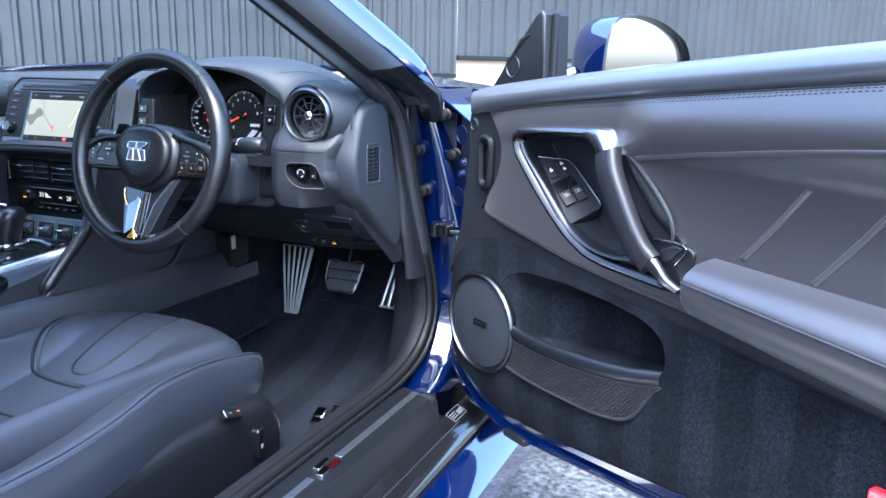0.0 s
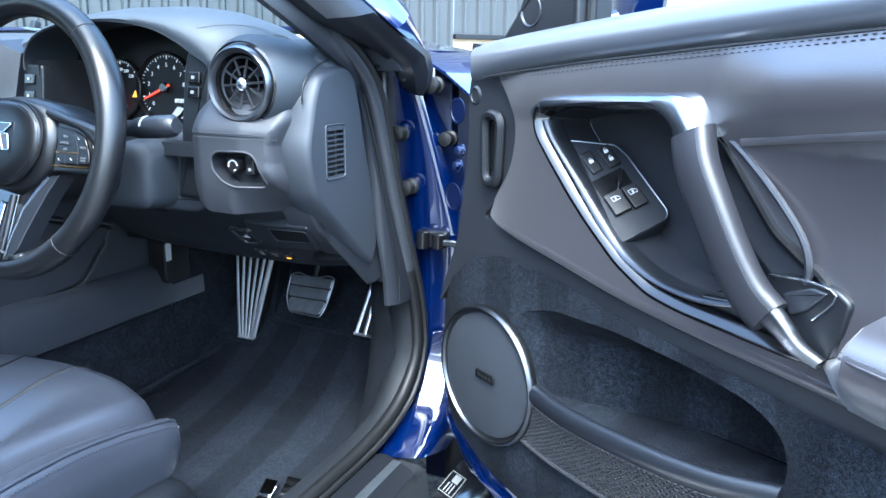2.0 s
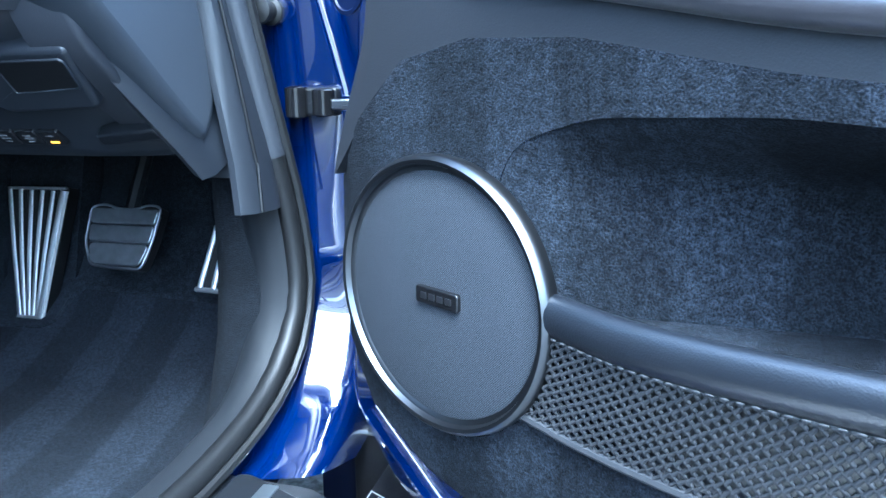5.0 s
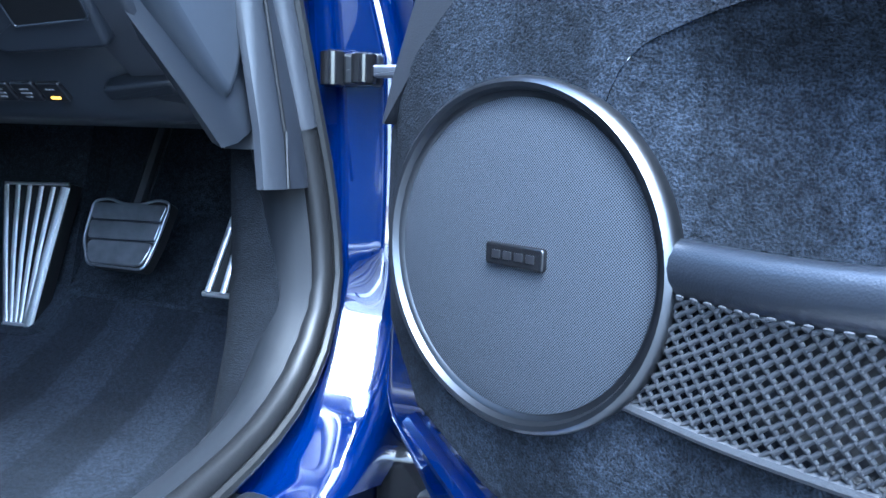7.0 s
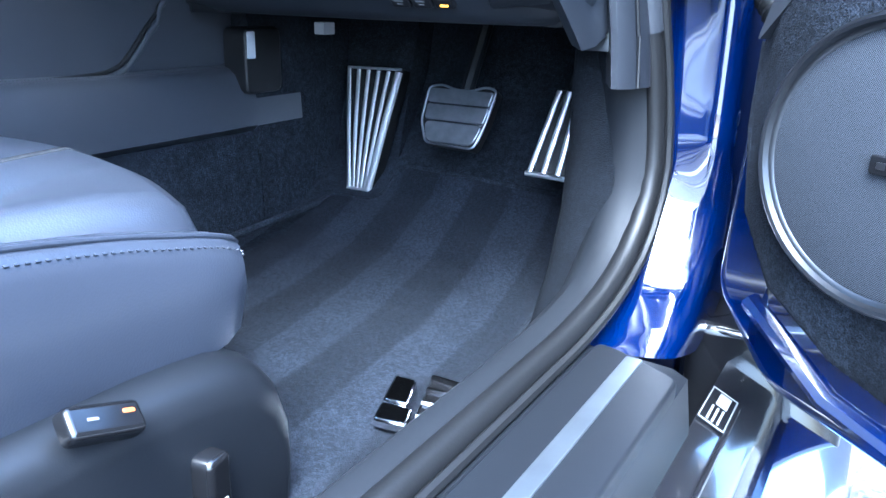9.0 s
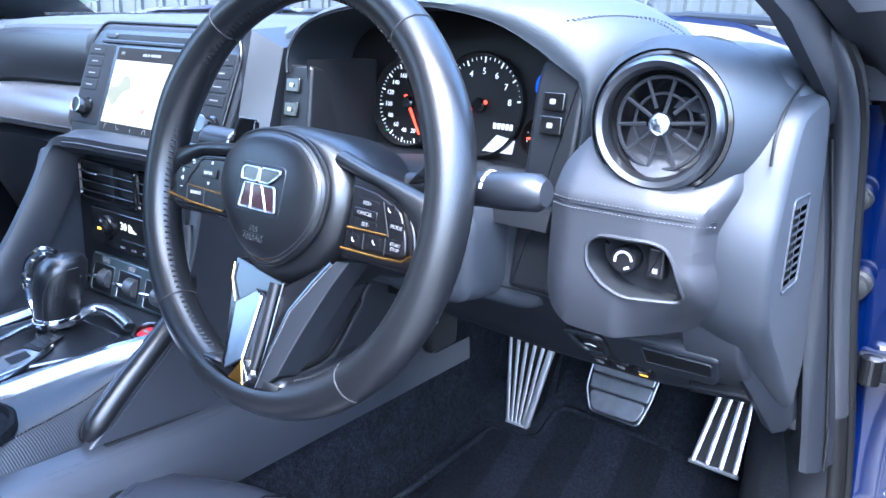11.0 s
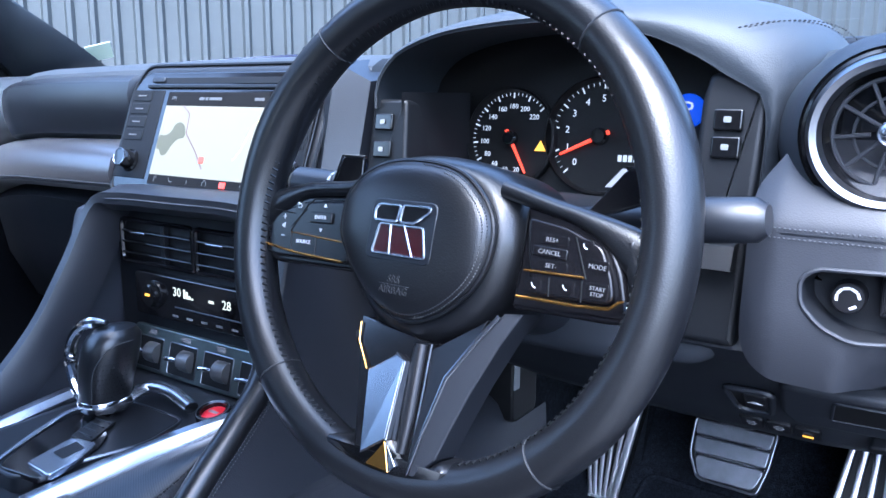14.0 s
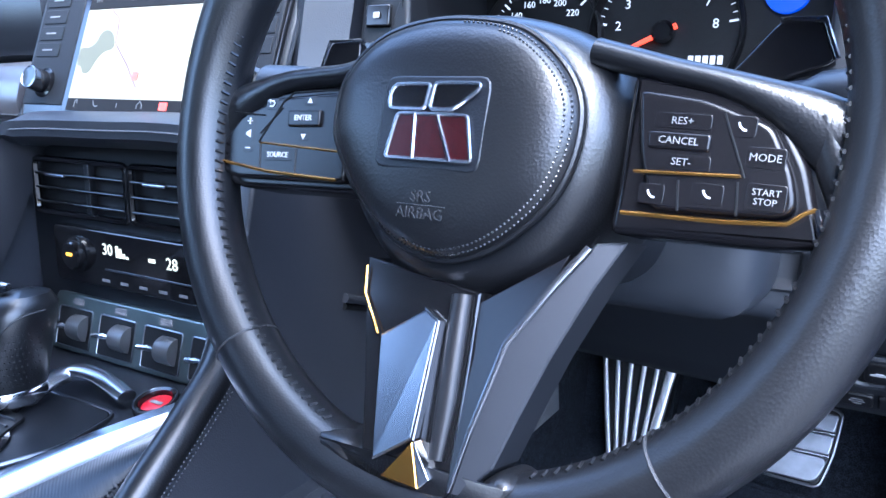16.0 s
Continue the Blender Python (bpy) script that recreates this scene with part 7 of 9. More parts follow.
    part("collar", loft([[skin(z, t, g) for t in ring] for z, g in ((0.6035, 0.80), (0.604, 1.02), (0.607, 1.10), (0.612, 1.08), (0.616, 1.01), (0.617, 0.95))]), chrome, gl, "bright metal collar")
    seam = [skin(z, radians(t), 1.005) for z, t in ((0.616, -62), (0.634, -62), (0.650, -60), (0.662, -52), (0.671, -38), (0.676, -18), (0.677, 10))]
    part("knob_seam", tube(curve_open(seam, 24), 0.0008, 6), dark_thread, gl)
    bm = bmesh.new()
    for j in range(9):
        for k in range(9):
            z, t = 0.622 + j * 0.0050, -54 + k * 8 + (j % 2) * 4
            if z > 0.664 - 0.008 * ((t + 10) / 44) ** 2:
                continue
            p = Vector(skin(z, radians(t), 1.0))
            n = (p - Vector((float(np.interp(z, [q[0] for q in prof], [q[3] for q in prof])), 1.083, z))).normalized()
            tube([p - n * 0.001, p + n * 0.0003], 0.0007, 6, bm=bm)
    part("perforation", bm, rubber, gl)
    loop_ = curve_open([(-1.426, 1.080, 0.695), (-1.448, 1.074, 0.692), (-1.465, 1.070, 0.679), (-1.474, 1.068, 0.658), (-1.472, 1.067, 0.640), (-1.467, 1.067, 0.624), (-1.458, 1.068, 0.611)], 26)
    part("cheek", tube(loop_, [0.003, 0.004, 0.005] + [0.0058] * 20 + [0.0055, 0.005, 0.004], 10), chrome, gl, "bright metal cheek")


def build_carbon():
    m = material("twill_flank", (0.005, 0.0056, 0.007), 0.34, vary=0.08, spec=0.32)
    nt = m.node_tree
    b = nt.nodes["Principled BSDF"]
    tc = nt.nodes.new("ShaderNodeTexCoord")
    wv = nt.nodes.new("ShaderNodeTexWave")
    wv.inputs["Scale"].default_value, wv.bands_direction = 210.0, "DIAGONAL"
    nt.links.new(tc.outputs["Object"], wv.inputs["Vector"])
    bn = nt.nodes.new("ShaderNodeBump")
    bn.inputs["Strength"].default_value, bn.inputs["Distance"].default_value = 0.22, 0.0005
    nt.links.new(wv.outputs["Fac"], bn.inputs["Height"])
    nt.links.new(bn.outputs[0], b.inputs["Normal"])
    return m


leather_side = material("side_leather", (0.0200, 0.0218, 0.0272), 0.44, bump=0.10, scale=900, kind="leather", vary=0.08)
pale_label = material("pale_label", (0.30, 0.31, 0.33), 0.6, vary=0.08)
start_red = material("start_red", (0.42, 0.012, 0.022), 0.30, vary=0.05)
toggle_grey = material("toggle_grey", (0.060, 0.062, 0.066), 0.40, 0.4, vary=0.10, vscale=60)
toggle_red = material("toggle_red_grey", (0.12, 0.040, 0.042), 0.40, 0.3, vary=0.10, vscale=60)
carbon = build_carbon()
build_console()


def build_climate():
    cp = thing("climate_panel", "black climate panel with vents, display and toggle switches", "climate panel")
    m = rearward(XC, 1.178, 0.70)
    part("backing", plate(rounded([(-0.145, -0.10), (0.140, -0.10), (0.140, 0.105), (-0.145, 0.105)], 0.01, 3), m, -0.03, -0.006, 0.002), plastic_dark, cp)
    for a, b in ((-0.127, -0.002), (0.002, 0.122)):
        v = part("vent_frame", tube([(p[0], p[1], 0.0) for p in rounded([(a, 0.030), (b, 0.030), (b, 0.077), (a, 0.077)], 0.006, 3)], 0.003, 6, True, m=m, up=(0, 0, 1)), gloss_black, cp)
        part("vent_throat", box(m, a, b, 0.030, 0.077, -0.012, -0.0055, 0.0005, 0.004), rubber, v)
        for k in range(3):
            part("vent_slat", box(m, a + 0.003, b - 0.003, 0.038 + k * 0.0125, 0.0405 + k * 0.0125, -0.006, 0.003, 0.001, 0.0008), gloss_black, v)
        part("vent_divider", box(m, (a + b) / 2 + 0.008, (a + b) / 2 + 0.014, 0.032, 0.075, -0.006, 0.001, 0.001, 0.001), plastic_dark, v)
        part("vent_tab", box(m, a + 0.022, a + 0.048, 0.0622, 0.0652, -0.002, 0.006, 0.001, 0.001), satin, v, "bright slider tab")
    part("display_panel", box(m, -0.105, 0.110, -0.030, 0.020, -0.006, 0.003, 0.002, 0.006), gloss_black, cp)
    part("display_line", box(m, -0.035, 0.075, -0.014, -0.0125, 0.0028, 0.0036, 0.0002, 0.0004), dark_satin, cp)
    for s in (-1, 1):
        kn = part("temperature_dial", lathe([(0.0165, 0), (0.0160, 0.004), (0.0128, 0.005), (0.0125, 0.009), (0.0110, 0.0102), (0.001, 0.0102)], at(m, s * 0.070 if s < 0 else 0.092, -0.004, 0.002), 36), gloss_black, cp)
        part("dial_lamp", box(at(m, s * 0.070 if s < 0 else 0.092, -0.004, 0.0122), -0.004, 0.004, 0.0, 0.0028, 0, 0.0006, 0.0001, 0.0005), amber_glow, kn)
    text("30", 0.014, at(m, -0.030, 0.004, 0.0034), display_white, cp)
    text("28", 0.014, at(m, 0.050, 0.001, 0.0034), display_white, cp)
    for k, h in enumerate((0.010, 0.008, 0.004, 0.002)):
        part("fan_bar", box(m, -0.019 + k * 0.0042, -0.016 + k * 0.0042, -0.001, -0.001 + h, 0.003, 0.0036, 0.0001, 0.0003), display_white, cp)
    part("fan_bar", box(m, 0.022, 0.030, 0.0, 0.003, 0.003, 0.0036, 0.0001, 0.0003), display_white, cp)
    for k in range(5):
        part("key_legend", box(m, -0.040 + k * 0.024, -0.030 + k * 0.024, -0.0245, -0.022, 0.0028, 0.0034, 0.0001, 0.0003), print_grey, cp)
    # toggle switches on a brushed plate
    tm = rearward(XC, 1.172, 0.632, 14)
    part("toggle_plate", box(tm, -0.112, 0.112, -0.026, 0.026, -0.012, 0.0, 0.002, 0.005), toggle_metal, cp, "brushed dark metal switch plate")
    for k in range(4):
        u = -0.079 + k * 0.0575
        t = part("toggle_well", box(tm, u - 0.0235, u + 0.0215, -0.021, 0.013, -0.001, 0.0008, 0.0003, 0.002), rubber, cp)
        part("toggle_drum", lathe([(0.004, -0.012), (0.0115, -0.011), (0.0120, 0.0), (0.0115, 0.007), (0.004, 0.008)], tm @ Matrix.Translation((u + 0.010, -0.003, -0.001)) @ Matrix.Rotation(radians(90), 4, "Y"), 20), toggle_red if k == 3 else toggle_grey, t, "dull grey toggle drum")
        part("toggle_arm", tube([(u - 0.019, -0.004, 0.010), (u - 0.006, -0.003, 0.009), (u + 0.004, -0.003, 0.007)], [0.0022, 0.0028, 0.0022], 10, m=tm, up=(0, 0, 1)), chrome, t)
        part("well_rim", tube([(p[0], p[1], 0.0006) for p in rounded([(u - 0.0240, -0.0215), (u + 0.0220, -0.0215), (u + 0.0220, 0.0135), (u - 0.0240, 0.0135)], 0.002, 2)], 0.0007, 5, True, m=tm, up=(0, 0, 1)), dark_satin, t)
        part("legend", box(tm, u - 0.007, u + 0.008, 0.0165, 0.022, -0.0002, 0.0005, 0.0001, 0.0005), print_grey, t)


toggle_metal = material("brushed_switch_plate", (0.13, 0.155, 0.15), 0.42, 1.0, vary=0.08, vscale=60)
display_white = material("lit_display_digits", (0.2, 0.2, 0.15), 0.4, emit=((1.0, 0.95, 0.7), 0.08))
build_climate()


# ---- steering wheel ----
def build_wheel():
    sw = thing("steering_wheel", "black leather steering wheel with stitched rim and chrome badge", "steering wheel")
    m = rearward(-1.0352, 1.0741, 0.8278, 13.5, -2.5)
    R = 0.1692
    secs = []
    for k in range(120):
        deg = 3.0 * k
        p = Vector((R * math.cos(radians(deg)), R * math.sin(radians(deg)), 0))
        out = p.normalized()
        grip = 0.0016 * (math.exp(-((deg - 25) / 14) ** 2) + math.exp(-((deg - 155) / 14) ** 2))
        secs.append([p + out * (math.cos(t) * (0.0163 + grip)) + Vector((0, 0, 1)) * (math.sin(t) * (0.0180 + grip)) for t in (2 * math.pi * j / 18 for j in range(18))])
    part("rim", loft(secs, True, False, m=m, loop=True), leather_wheel, sw, "black leather rim")
    # joints of the rim sections and inner stitching
    for a in (50, 130, 226, 311):
        c = Vector((R * math.cos(radians(a)), R * math.sin(radians(a)), 0))
        o = c.normalized()
        part("rim_joint", tube([c + o * (math.cos(t) * 0.0164) + Vector((0, 0, 1)) * (math.sin(t) * 0.0181) for t in (2 * math.pi * j / 20 for j in range(20))], 0.0008, 5, True, m=m), dark_thread, sw)
    bm = bmesh.new()
    for k in range(180):
        a = 2 * math.pi * k / 180
        if 196 < math.degrees(a) < 345 and not (198 < math.degrees(a) < 250 or 290 < math.degrees(a) < 342):
            continue
        r0, z0 = R - 0.0146, 0.0085
        c, s = math.cos(a), math.sin(a)
        tube([(r0 * c, r0 * s, z0), ((r0 - 0.0015) * math.cos(a + 0.006), (r0 - 0.0015) * math.sin(a + 0.006), z0 - 0.004)], 0.0009, 5, bm=bm, m=m)
    part("rim_stitching", bm, leather_wheel, sw)

    # hub pad: a domed cover in a soft leather skirt, both drawn round one centre
    hub = [(-0.0716, -0.004), (-0.0680, 0.0196), (-0.0485, 0.0385), (-0.0170, 0.0460), (0.0206, 0.0425), (0.0425, 0.0300), (0.0560, 0.0125), (0.0578, -0.0077), (0.0512, -0.0287), (0.0345, -0.0475), (0.0153, -0.0590), (-0.0072, -0.0622), (-0.0330, -0.0527), (-0.0530, -0.0353), (-0.0665, -0.0170)]
    skirt = [(-0.0745, -0.012), (-0.0735, 0.0180), (-0.0540, 0.0430), (-0.0200, 0.0525), (0.0115, 0.0530), (0.0440, 0.0460), (0.0640, 0.0320), (0.0732, 0.0085), (0.0748, -0.0040), (0.0705, -0.0250), (0.0605, -0.0440), (0.0435, -0.0650), (0.0167, -0.0785), (-0.0100, -0.0815), (-0.0330, -0.0740), (-0.0530, -0.0580), (-0.0680, -0.0350)]
    cx, cy = -0.006, -0.008

    def polar(pts, n=96):
        dense = curve_closed([(*p, 0) for p in pts], 400)
        rows = sorted((math.atan2(p.y - cy, p.x - cx), math.hypot(p.x - cx, p.y - cy)) for p in dense)
        ang, rad = [r[0] for r in rows], [r[1] for r in rows]
        ang, rad = [ang[-1] - 2 * math.pi] + ang + [ang[0] + 2 * math.pi], [rad[-1]] + rad + [rad[0]]
        return [(t, float(np.interp(t, ang, rad))) for t in (-math.pi + 2 * math.pi * k / n for k in range(n))]
    ph, ps = polar(hub), polar(skirt)

    def sc(k, w):
        return [(cx + r * k * math.cos(t), cy + r * k * math.sin(t), w) for t, r in ph]

    def between(f, w):
        """A ring between the skirt's foot (0) and the cover's edge (1)."""
        return [(cx + (a[1] + (b[1] - a[1]) * f) * math.cos(a[0]), cy + (a[1] + (b[1] - a[1]) * f) * math.sin(a[0]), w) for a, b in zip(ps, ph)]
    part("airbag_cover", loft([sc(1.0, -0.004), sc(0.998, 0.0030), sc(0.985, 0.0068), sc(0.96, 0.0095), sc(0.92, 0.0120), sc(0.86, 0.0138), sc(0.75, 0.0157), sc(0.6, 0.0168), sc(0.4, 0.0175), sc(0.2, 0.0178), sc(0.02, 0.0179)], m=m), leather_wheel, sw, "black leather airbag cover", angle=60)
    part("cover_piping", tube([(p[0], p[1], 0.0062) for p in sc(0.992, 0)], 0.0018, 8, True, m=m, up=(0, 0, 1)), leather_wheel, sw)
    st = [Vector(p) for p in sc(0.955, 0.0101)]
    part("cover_stitching", stitches(st[12:72], 96, 0.0006, m, (0, 0, 0.0001)), leather_dark, sw)
    st = [Vector(p) for p in sc(0.915, 0.0124)]
    part("cover_stitching", stitches(st[20:66], 74, 0.0006, m, (0, 0, 0.0001)), leather_dark, sw)
    part("hub_skirt", loft([between(-0.02, -0.075), between(0.0, -0.050), between(0.0, -0.030), between(0.06, -0.019), between(0.22, -0.0095), between(0.45, -0.0035), between(0.70, 0.0005), between(0.92, 0.0028), between(1.0, 0.0030)], m=m), leather_wheel, sw, "black leather hub skirt", angle=60)
    # badge of plain shapes: bright outlines round dark fields in a pressed bed
    bd = at(m, -0.0005, -0.0015, 0.0006, 0)
    part("badge_bed", plate(rounded([(-0.036, -0.0225), (0.020, -0.0225), (0.021, 0.0190), (-0.034, 0.0190)], 0.006, 3), bd, 0.010, 0.0171, 0.001), leather_dark, sw, "pressed dark badge bed")
    fields = (([(-0.0295, 0.0040), (-0.0105, 0.0040), (-0.0085, 0.0150), (-0.0270, 0.0150), (-0.0300, 0.0110)], gloss_black), ([(-0.0080, 0.0040), (0.0040, 0.0040), (0.0160, 0.0125), (0.0165, 0.0155), (-0.0065, 0.0155)], gloss_black), ([(-0.0285, -0.0180), (0.0165, -0.0180), (0.0120, 0.0020), (-0.0245, 0.0020)], red_print))
    for pts, mt in fields:
        o = rounded(pts, 0.0022, 3)
        part("badge_field", plate(o, bd, 0.015, 0.0186, 0.0006), mt, sw, "dark red badge enamel" if mt == red_print else "dark badge field")
        part("badge_rim", tube([(p[0], p[1], 0.0187) for p in o], 0.00095, 6, True, m=bd, up=(0, 0, 1)), satin, sw, "bright badge outline")
    for x0, x1 in ((-0.0150, -0.0135), (-0.0035, 0.0060)):
        part("badge_bar", tube([(x0, 0.002, 0.0189), (x1, -0.0180, 0.0189)], 0.0009, 6, m=bd, up=(0, 0, 1)), chrome, sw)
    for s, v, w in (("SRS", -0.0358, 0.01735), ("AIRBAG", -0.0431, 0.01685)):
        text(s, 0.0072, at(m, -0.0082, v, w) @ Matrix.Rotation(radians(4), 4, "X"), dark_thread, sw, "embossing", thick=0.0003)
    part("emboss_line", box(m, -0.021, 0.005, -0.0397, -0.0391, 0.0135, 0.0173, 0.0002, 0.0003), dark_thread, sw)

    # side spokes with their keys
    left = [(-0.1690, -0.0335), (-0.1590, -0.0132), (-0.1457, 0.0030), (-0.1169, 0.0145), (-0.0814, 0.0175), (-0.0600, 0.0180), (-0.0600, -0.0370), (-0.110, -0.0385), (-0.140, -0.0395)]
    right = [(0.0740, 0.0225), (0.0769, 0.0235), (0.1148, 0.0170), (0.1325, 0.0085), (0.1430, -0.0100), (0.1500, -0.0330), (0.1515, -0.0385), (0.1377, -0.0402), (0.0720, -0.0412), (0.0735, -0.0200)]
    pads = {-1: inset_loop(left, 0.005), 1: [(0.0785, 0.0165), (0.1050, 0.0128), (0.1300, 0.0035), (0.1385, -0.0130), (0.1415, -0.0250), (0.1375, -0.0295), (0.0890, -0.0305), (0.0820, -0.0087)]}
    arms = {-1: [(-0.0560, 0.0290, 0.0060), (-0.0750, 0.0235, 0.0058), (-0.0950, 0.0215, 0.0058), (-0.1150, 0.0190, 0.0062), (-0.1330, 0.0130, 0.0085), (-0.1480, 0.0060, 0.0120), (-0.1600, -0.0020, 0.0150)],
            1: [(0.0560, 0.0330, 0.0060), (0.0720, 0.0290, 0.0058), (0.0900, 0.0245, 0.0056), (0.1080, 0.0205, 0.0058), (0.1250, 0.0150, 0.0075), (0.1400, 0.0080, 0.0110), (0.1560, -0.0020, 0.0150)]}
    webs = {-1: [(-0.1570, 0.0060, 0.0060), (-0.1620, -0.0080, 0.0075), (-0.1680, -0.0200, 0.0080), (-0.1740, -0.0330, 0.0085)],
            1: [(0.1460, 0.0080, 0.0060), (0.1520, -0.0070, 0.0085), (0.1575, -0.0200, 0.0085), (0.1620, -0.0340, 0.0090)]}
    for o, s in ((left, -1), (right, 1)):
        sp = part("spoke", plate(rounded(o, 0.004, 3), m, -0.030, -0.0015, 0.003), pad_black, sw, "gloss black spoke with switch keys")
        part("key_pad", plate(rounded(pads[s], 0.004, 3), m, -0.002, 0.0030, 0.002), pad_black, sp)
        for row in (arms[s], webs[s]):
            c = curve_open(row, 30)
            rings = []
            for i, p in enumerate(c):
                t = (c[min(i + 1, 29)] - c[max(i - 1, 0)])
                side = Vector((-t.y, t.x, 0)).normalized()
                rings.append([Vector((p.x, p.y, -0.0055)) + side * (math.cos(q) * p.z) + Vector((0, 0, 1)) * (math.sin(q) * 0.0085) for q in (2 * math.pi * k / 20 for k in range(20))])
            part("spoke_arm" if row is arms[s] else "spoke_web", loft(rings, m=m), leather_wheel, sw, "black leather spoke arm flowing into the rim", angle=70)
        line = [(-0.1545, -0.0262, 0.0034), (-0.1172, -0.0300, 0.0034), (-0.0700, -0.0312, 0.0034)] if s < 0 else [(0.0780, -0.0328, 0.0034), (0.1173, -0.0326, 0.0034), (0.1389, -0.0312, 0.0034), (0.1448, -0.0266, 0.0034), (0.1478, -0.0254, 0.0034)]
        part("spoke_line", tube(line, 0.0009, 5, m=m, up=(0, 0, 1)), orange_reflection, sp, "thin metal line coloured with an orange reflection")
        end = [(-0.1622, -0.0197, 0.003), (-0.1600, -0.0238, 0.003), (-0.1545, -0.0262, 0.003)] if s < 0 else [(0.1480, -0.0252, 0.003), (0.1507, -0.0357, 0.003)]
        part("spoke_tip", tube(end, 0.0013, 6, m=m, up=(0, 0, 1)), chrome, sp)
    part("spoke_line", tube([(0.0810, -0.0162, 0.0034), (0.121, -0.0155, 0.0034)], 0.0007, 5, m=m, up=(0, 0, 1)), orange_reflection, sw)
    for a, b in (((0.1125, 0.0077), (0.1224, -0.016)), ((0.0987, -0.0185), (0.0998, -0.0300)), ((0.1203, -0.0175), (0.1213, -0.0300)), ((-0.126, -0.010), (-0.112, 0.004))):
        part("pad_joint", tube([(*a, 0.0031), (*b, 0.0031)], 0.0005, 5, m=m, up=(0, 0, 1)), rubber, sw)
    keys = [(-0.1345, -0.0105, 0.008, 0.020, ""), (-0.1199, 0.0057, 0.009, 0.006, ""), (-0.0951, -0.0013, 0.022, 0.0085, "ENTER"), (-0.0933, 0.0078, 0.008, 0.0045, ""), (-0.0950, -0.0103, 0.008, 0.0045, ""), (-0.1113, -0.0209, 0.020, 0.006, "SOURCE"),
            (0.0974, 0.0040, 0.022, 0.0062, "RES+"), (0.0969, -0.0037, 0.024, 0.0068, "CANCEL"), (0.0989, -0.0116, 0.022, 0.0060, "SET-"), (0.0890, -0.0244, 0.010, 0.008, ""), (0.1100, -0.0229, 0.012, 0.008, ""), (0.1307, -0.0225, 0.014, 0.010, "START\nSTOP"), (0.1195, 0.0027, 0.010, 0.008, ""), (0.1288, -0.0084, 0.014, 0.008, "MODE")]
    for u, v, w, hh, s in keys:
        mk = at(m, u, v, 0, -2 if u > 0 else 2)
        raised = s in ("ENTER", "CANCEL")
        k = part("key", box(mk, -w / 2, w / 2, -hh / 2, hh / 2, 0.002, 0.0050 if s == "ENTER" else 0.0038 if raised else 0.0032, 0.001 if raised else 0.0003, 0.0015), pad_black, sw)
        d = 0.0053 if s == "ENTER" else 0.0041 if raised else 0.0035
        if s:
            text(s, 0.0040 if "\n" not in s else 0.0034, at(m, u, v, d, -2 if u > 0 else 2), print_grey if u > 0 else icon_white, k, "legend")
        elif u > 0:
            part("legend", tube([(-0.0014, 0.0014, 0.0035), (-0.0010, 0.0, 0.0035), (0.0004, -0.0012, 0.0035), (0.0016, -0.0013, 0.0035)], 0.0004, 5, m=mk, up=(0, 0, 1), squash=0.4), icon_white, k)
        elif u < -0.13:
            for vv in (0.0068, -0.0078):
                part("legend", box(mk, -0.0018, 0.0018, vv - 0.0003, vv + 0.0003, 0.0030, 0.0037, 0.0001, 0.0001), icon_white, k)
            part("legend", box(mk, -0.0003, 0.0003, 0.0050, 0.0086, 0.0030, 0.0037, 0.0001, 0.0001), icon_white, k)
            part("legend", plate([(-0.0018, -0.0006), (0.0014, -0.0022), (0.0014, 0.0022), (-0.0018, 0.0006)], mk, 0.0030, 0.0037, 0.0001), icon_white, k)
        elif u < -0.11:
            part("legend", tube([(-0.0022, 0.0014, 0.0036), (0.0012, 0.0014, 0.0036), (0.0022, 0.0002, 0.0036), (0.0010, -0.0012, 0.0036), (-0.0014, -0.0012, 0.0036)], 0.0004, 5, m=mk, up=(0, 0, 1), squash=0.4), icon_white, k)
            part("legend", plate([(-0.0030, 0.0014), (-0.0014, 0.0002), (-0.0014, 0.0026)], mk, 0.0030, 0.0037, 0.0001), icon_white, k)
        else:
            f = 1 if v > 0 else -1
            part("legend", plate([(-0.0017, -0.0011 * f), (0.0017, -0.0011 * f), (0.0, 0.0016 * f)][::f], mk, 0.0030, 0.0037, 0.0001), icon_white, k)
    for a, b in (((-0.1470, 0.0006), (-0.1240, -0.0004)), ((-0.1250, -0.0150), (-0.1235, -0.0280)), ((-0.1265, -0.0145), (-0.1120, 0.0070)), ((-0.1120, 0.0070), (-0.1050, 0.0120)), ((-0.1050, 0.0120), (-0.0680, 0.0140)), ((-0.0990, -0.0170), (-0.0980, -0.0290))):
        part("pad_joint", tube([(*a, 0.0031), (*b, 0.0031)], 0.0005, 5, m=m, up=(0, 0, 1)), rubber, sw)
    part("spoke_line", tube([(-0.1255, -0.0150, 0.0033), (-0.0700, -0.0170, 0.0033)], 0.0006, 5, m=m, up=(0, 0, 1)), orange_reflection, sw, "thin metal line coloured with an orange reflection")
    # lower spoke: two legs, bright facet and a tip coloured with an orange reflection
    def leg(name, pts, thick, mat, label="", bevel=0.0008):
        """A flat piece through points with their own depths, with a small bevel round its face."""
        ins = inset_loop([(p[0], p[1]) for p in pts], bevel)
        return part(name, loft([[(p[0], p[1], p[2] - thick) for p in pts], [(p[0], p[1], p[2] - bevel) for p in pts], [(q[0], q[1], p[2]) for p, q in zip(pts, ins)]], m=m), mat, sw, label, angle=12)
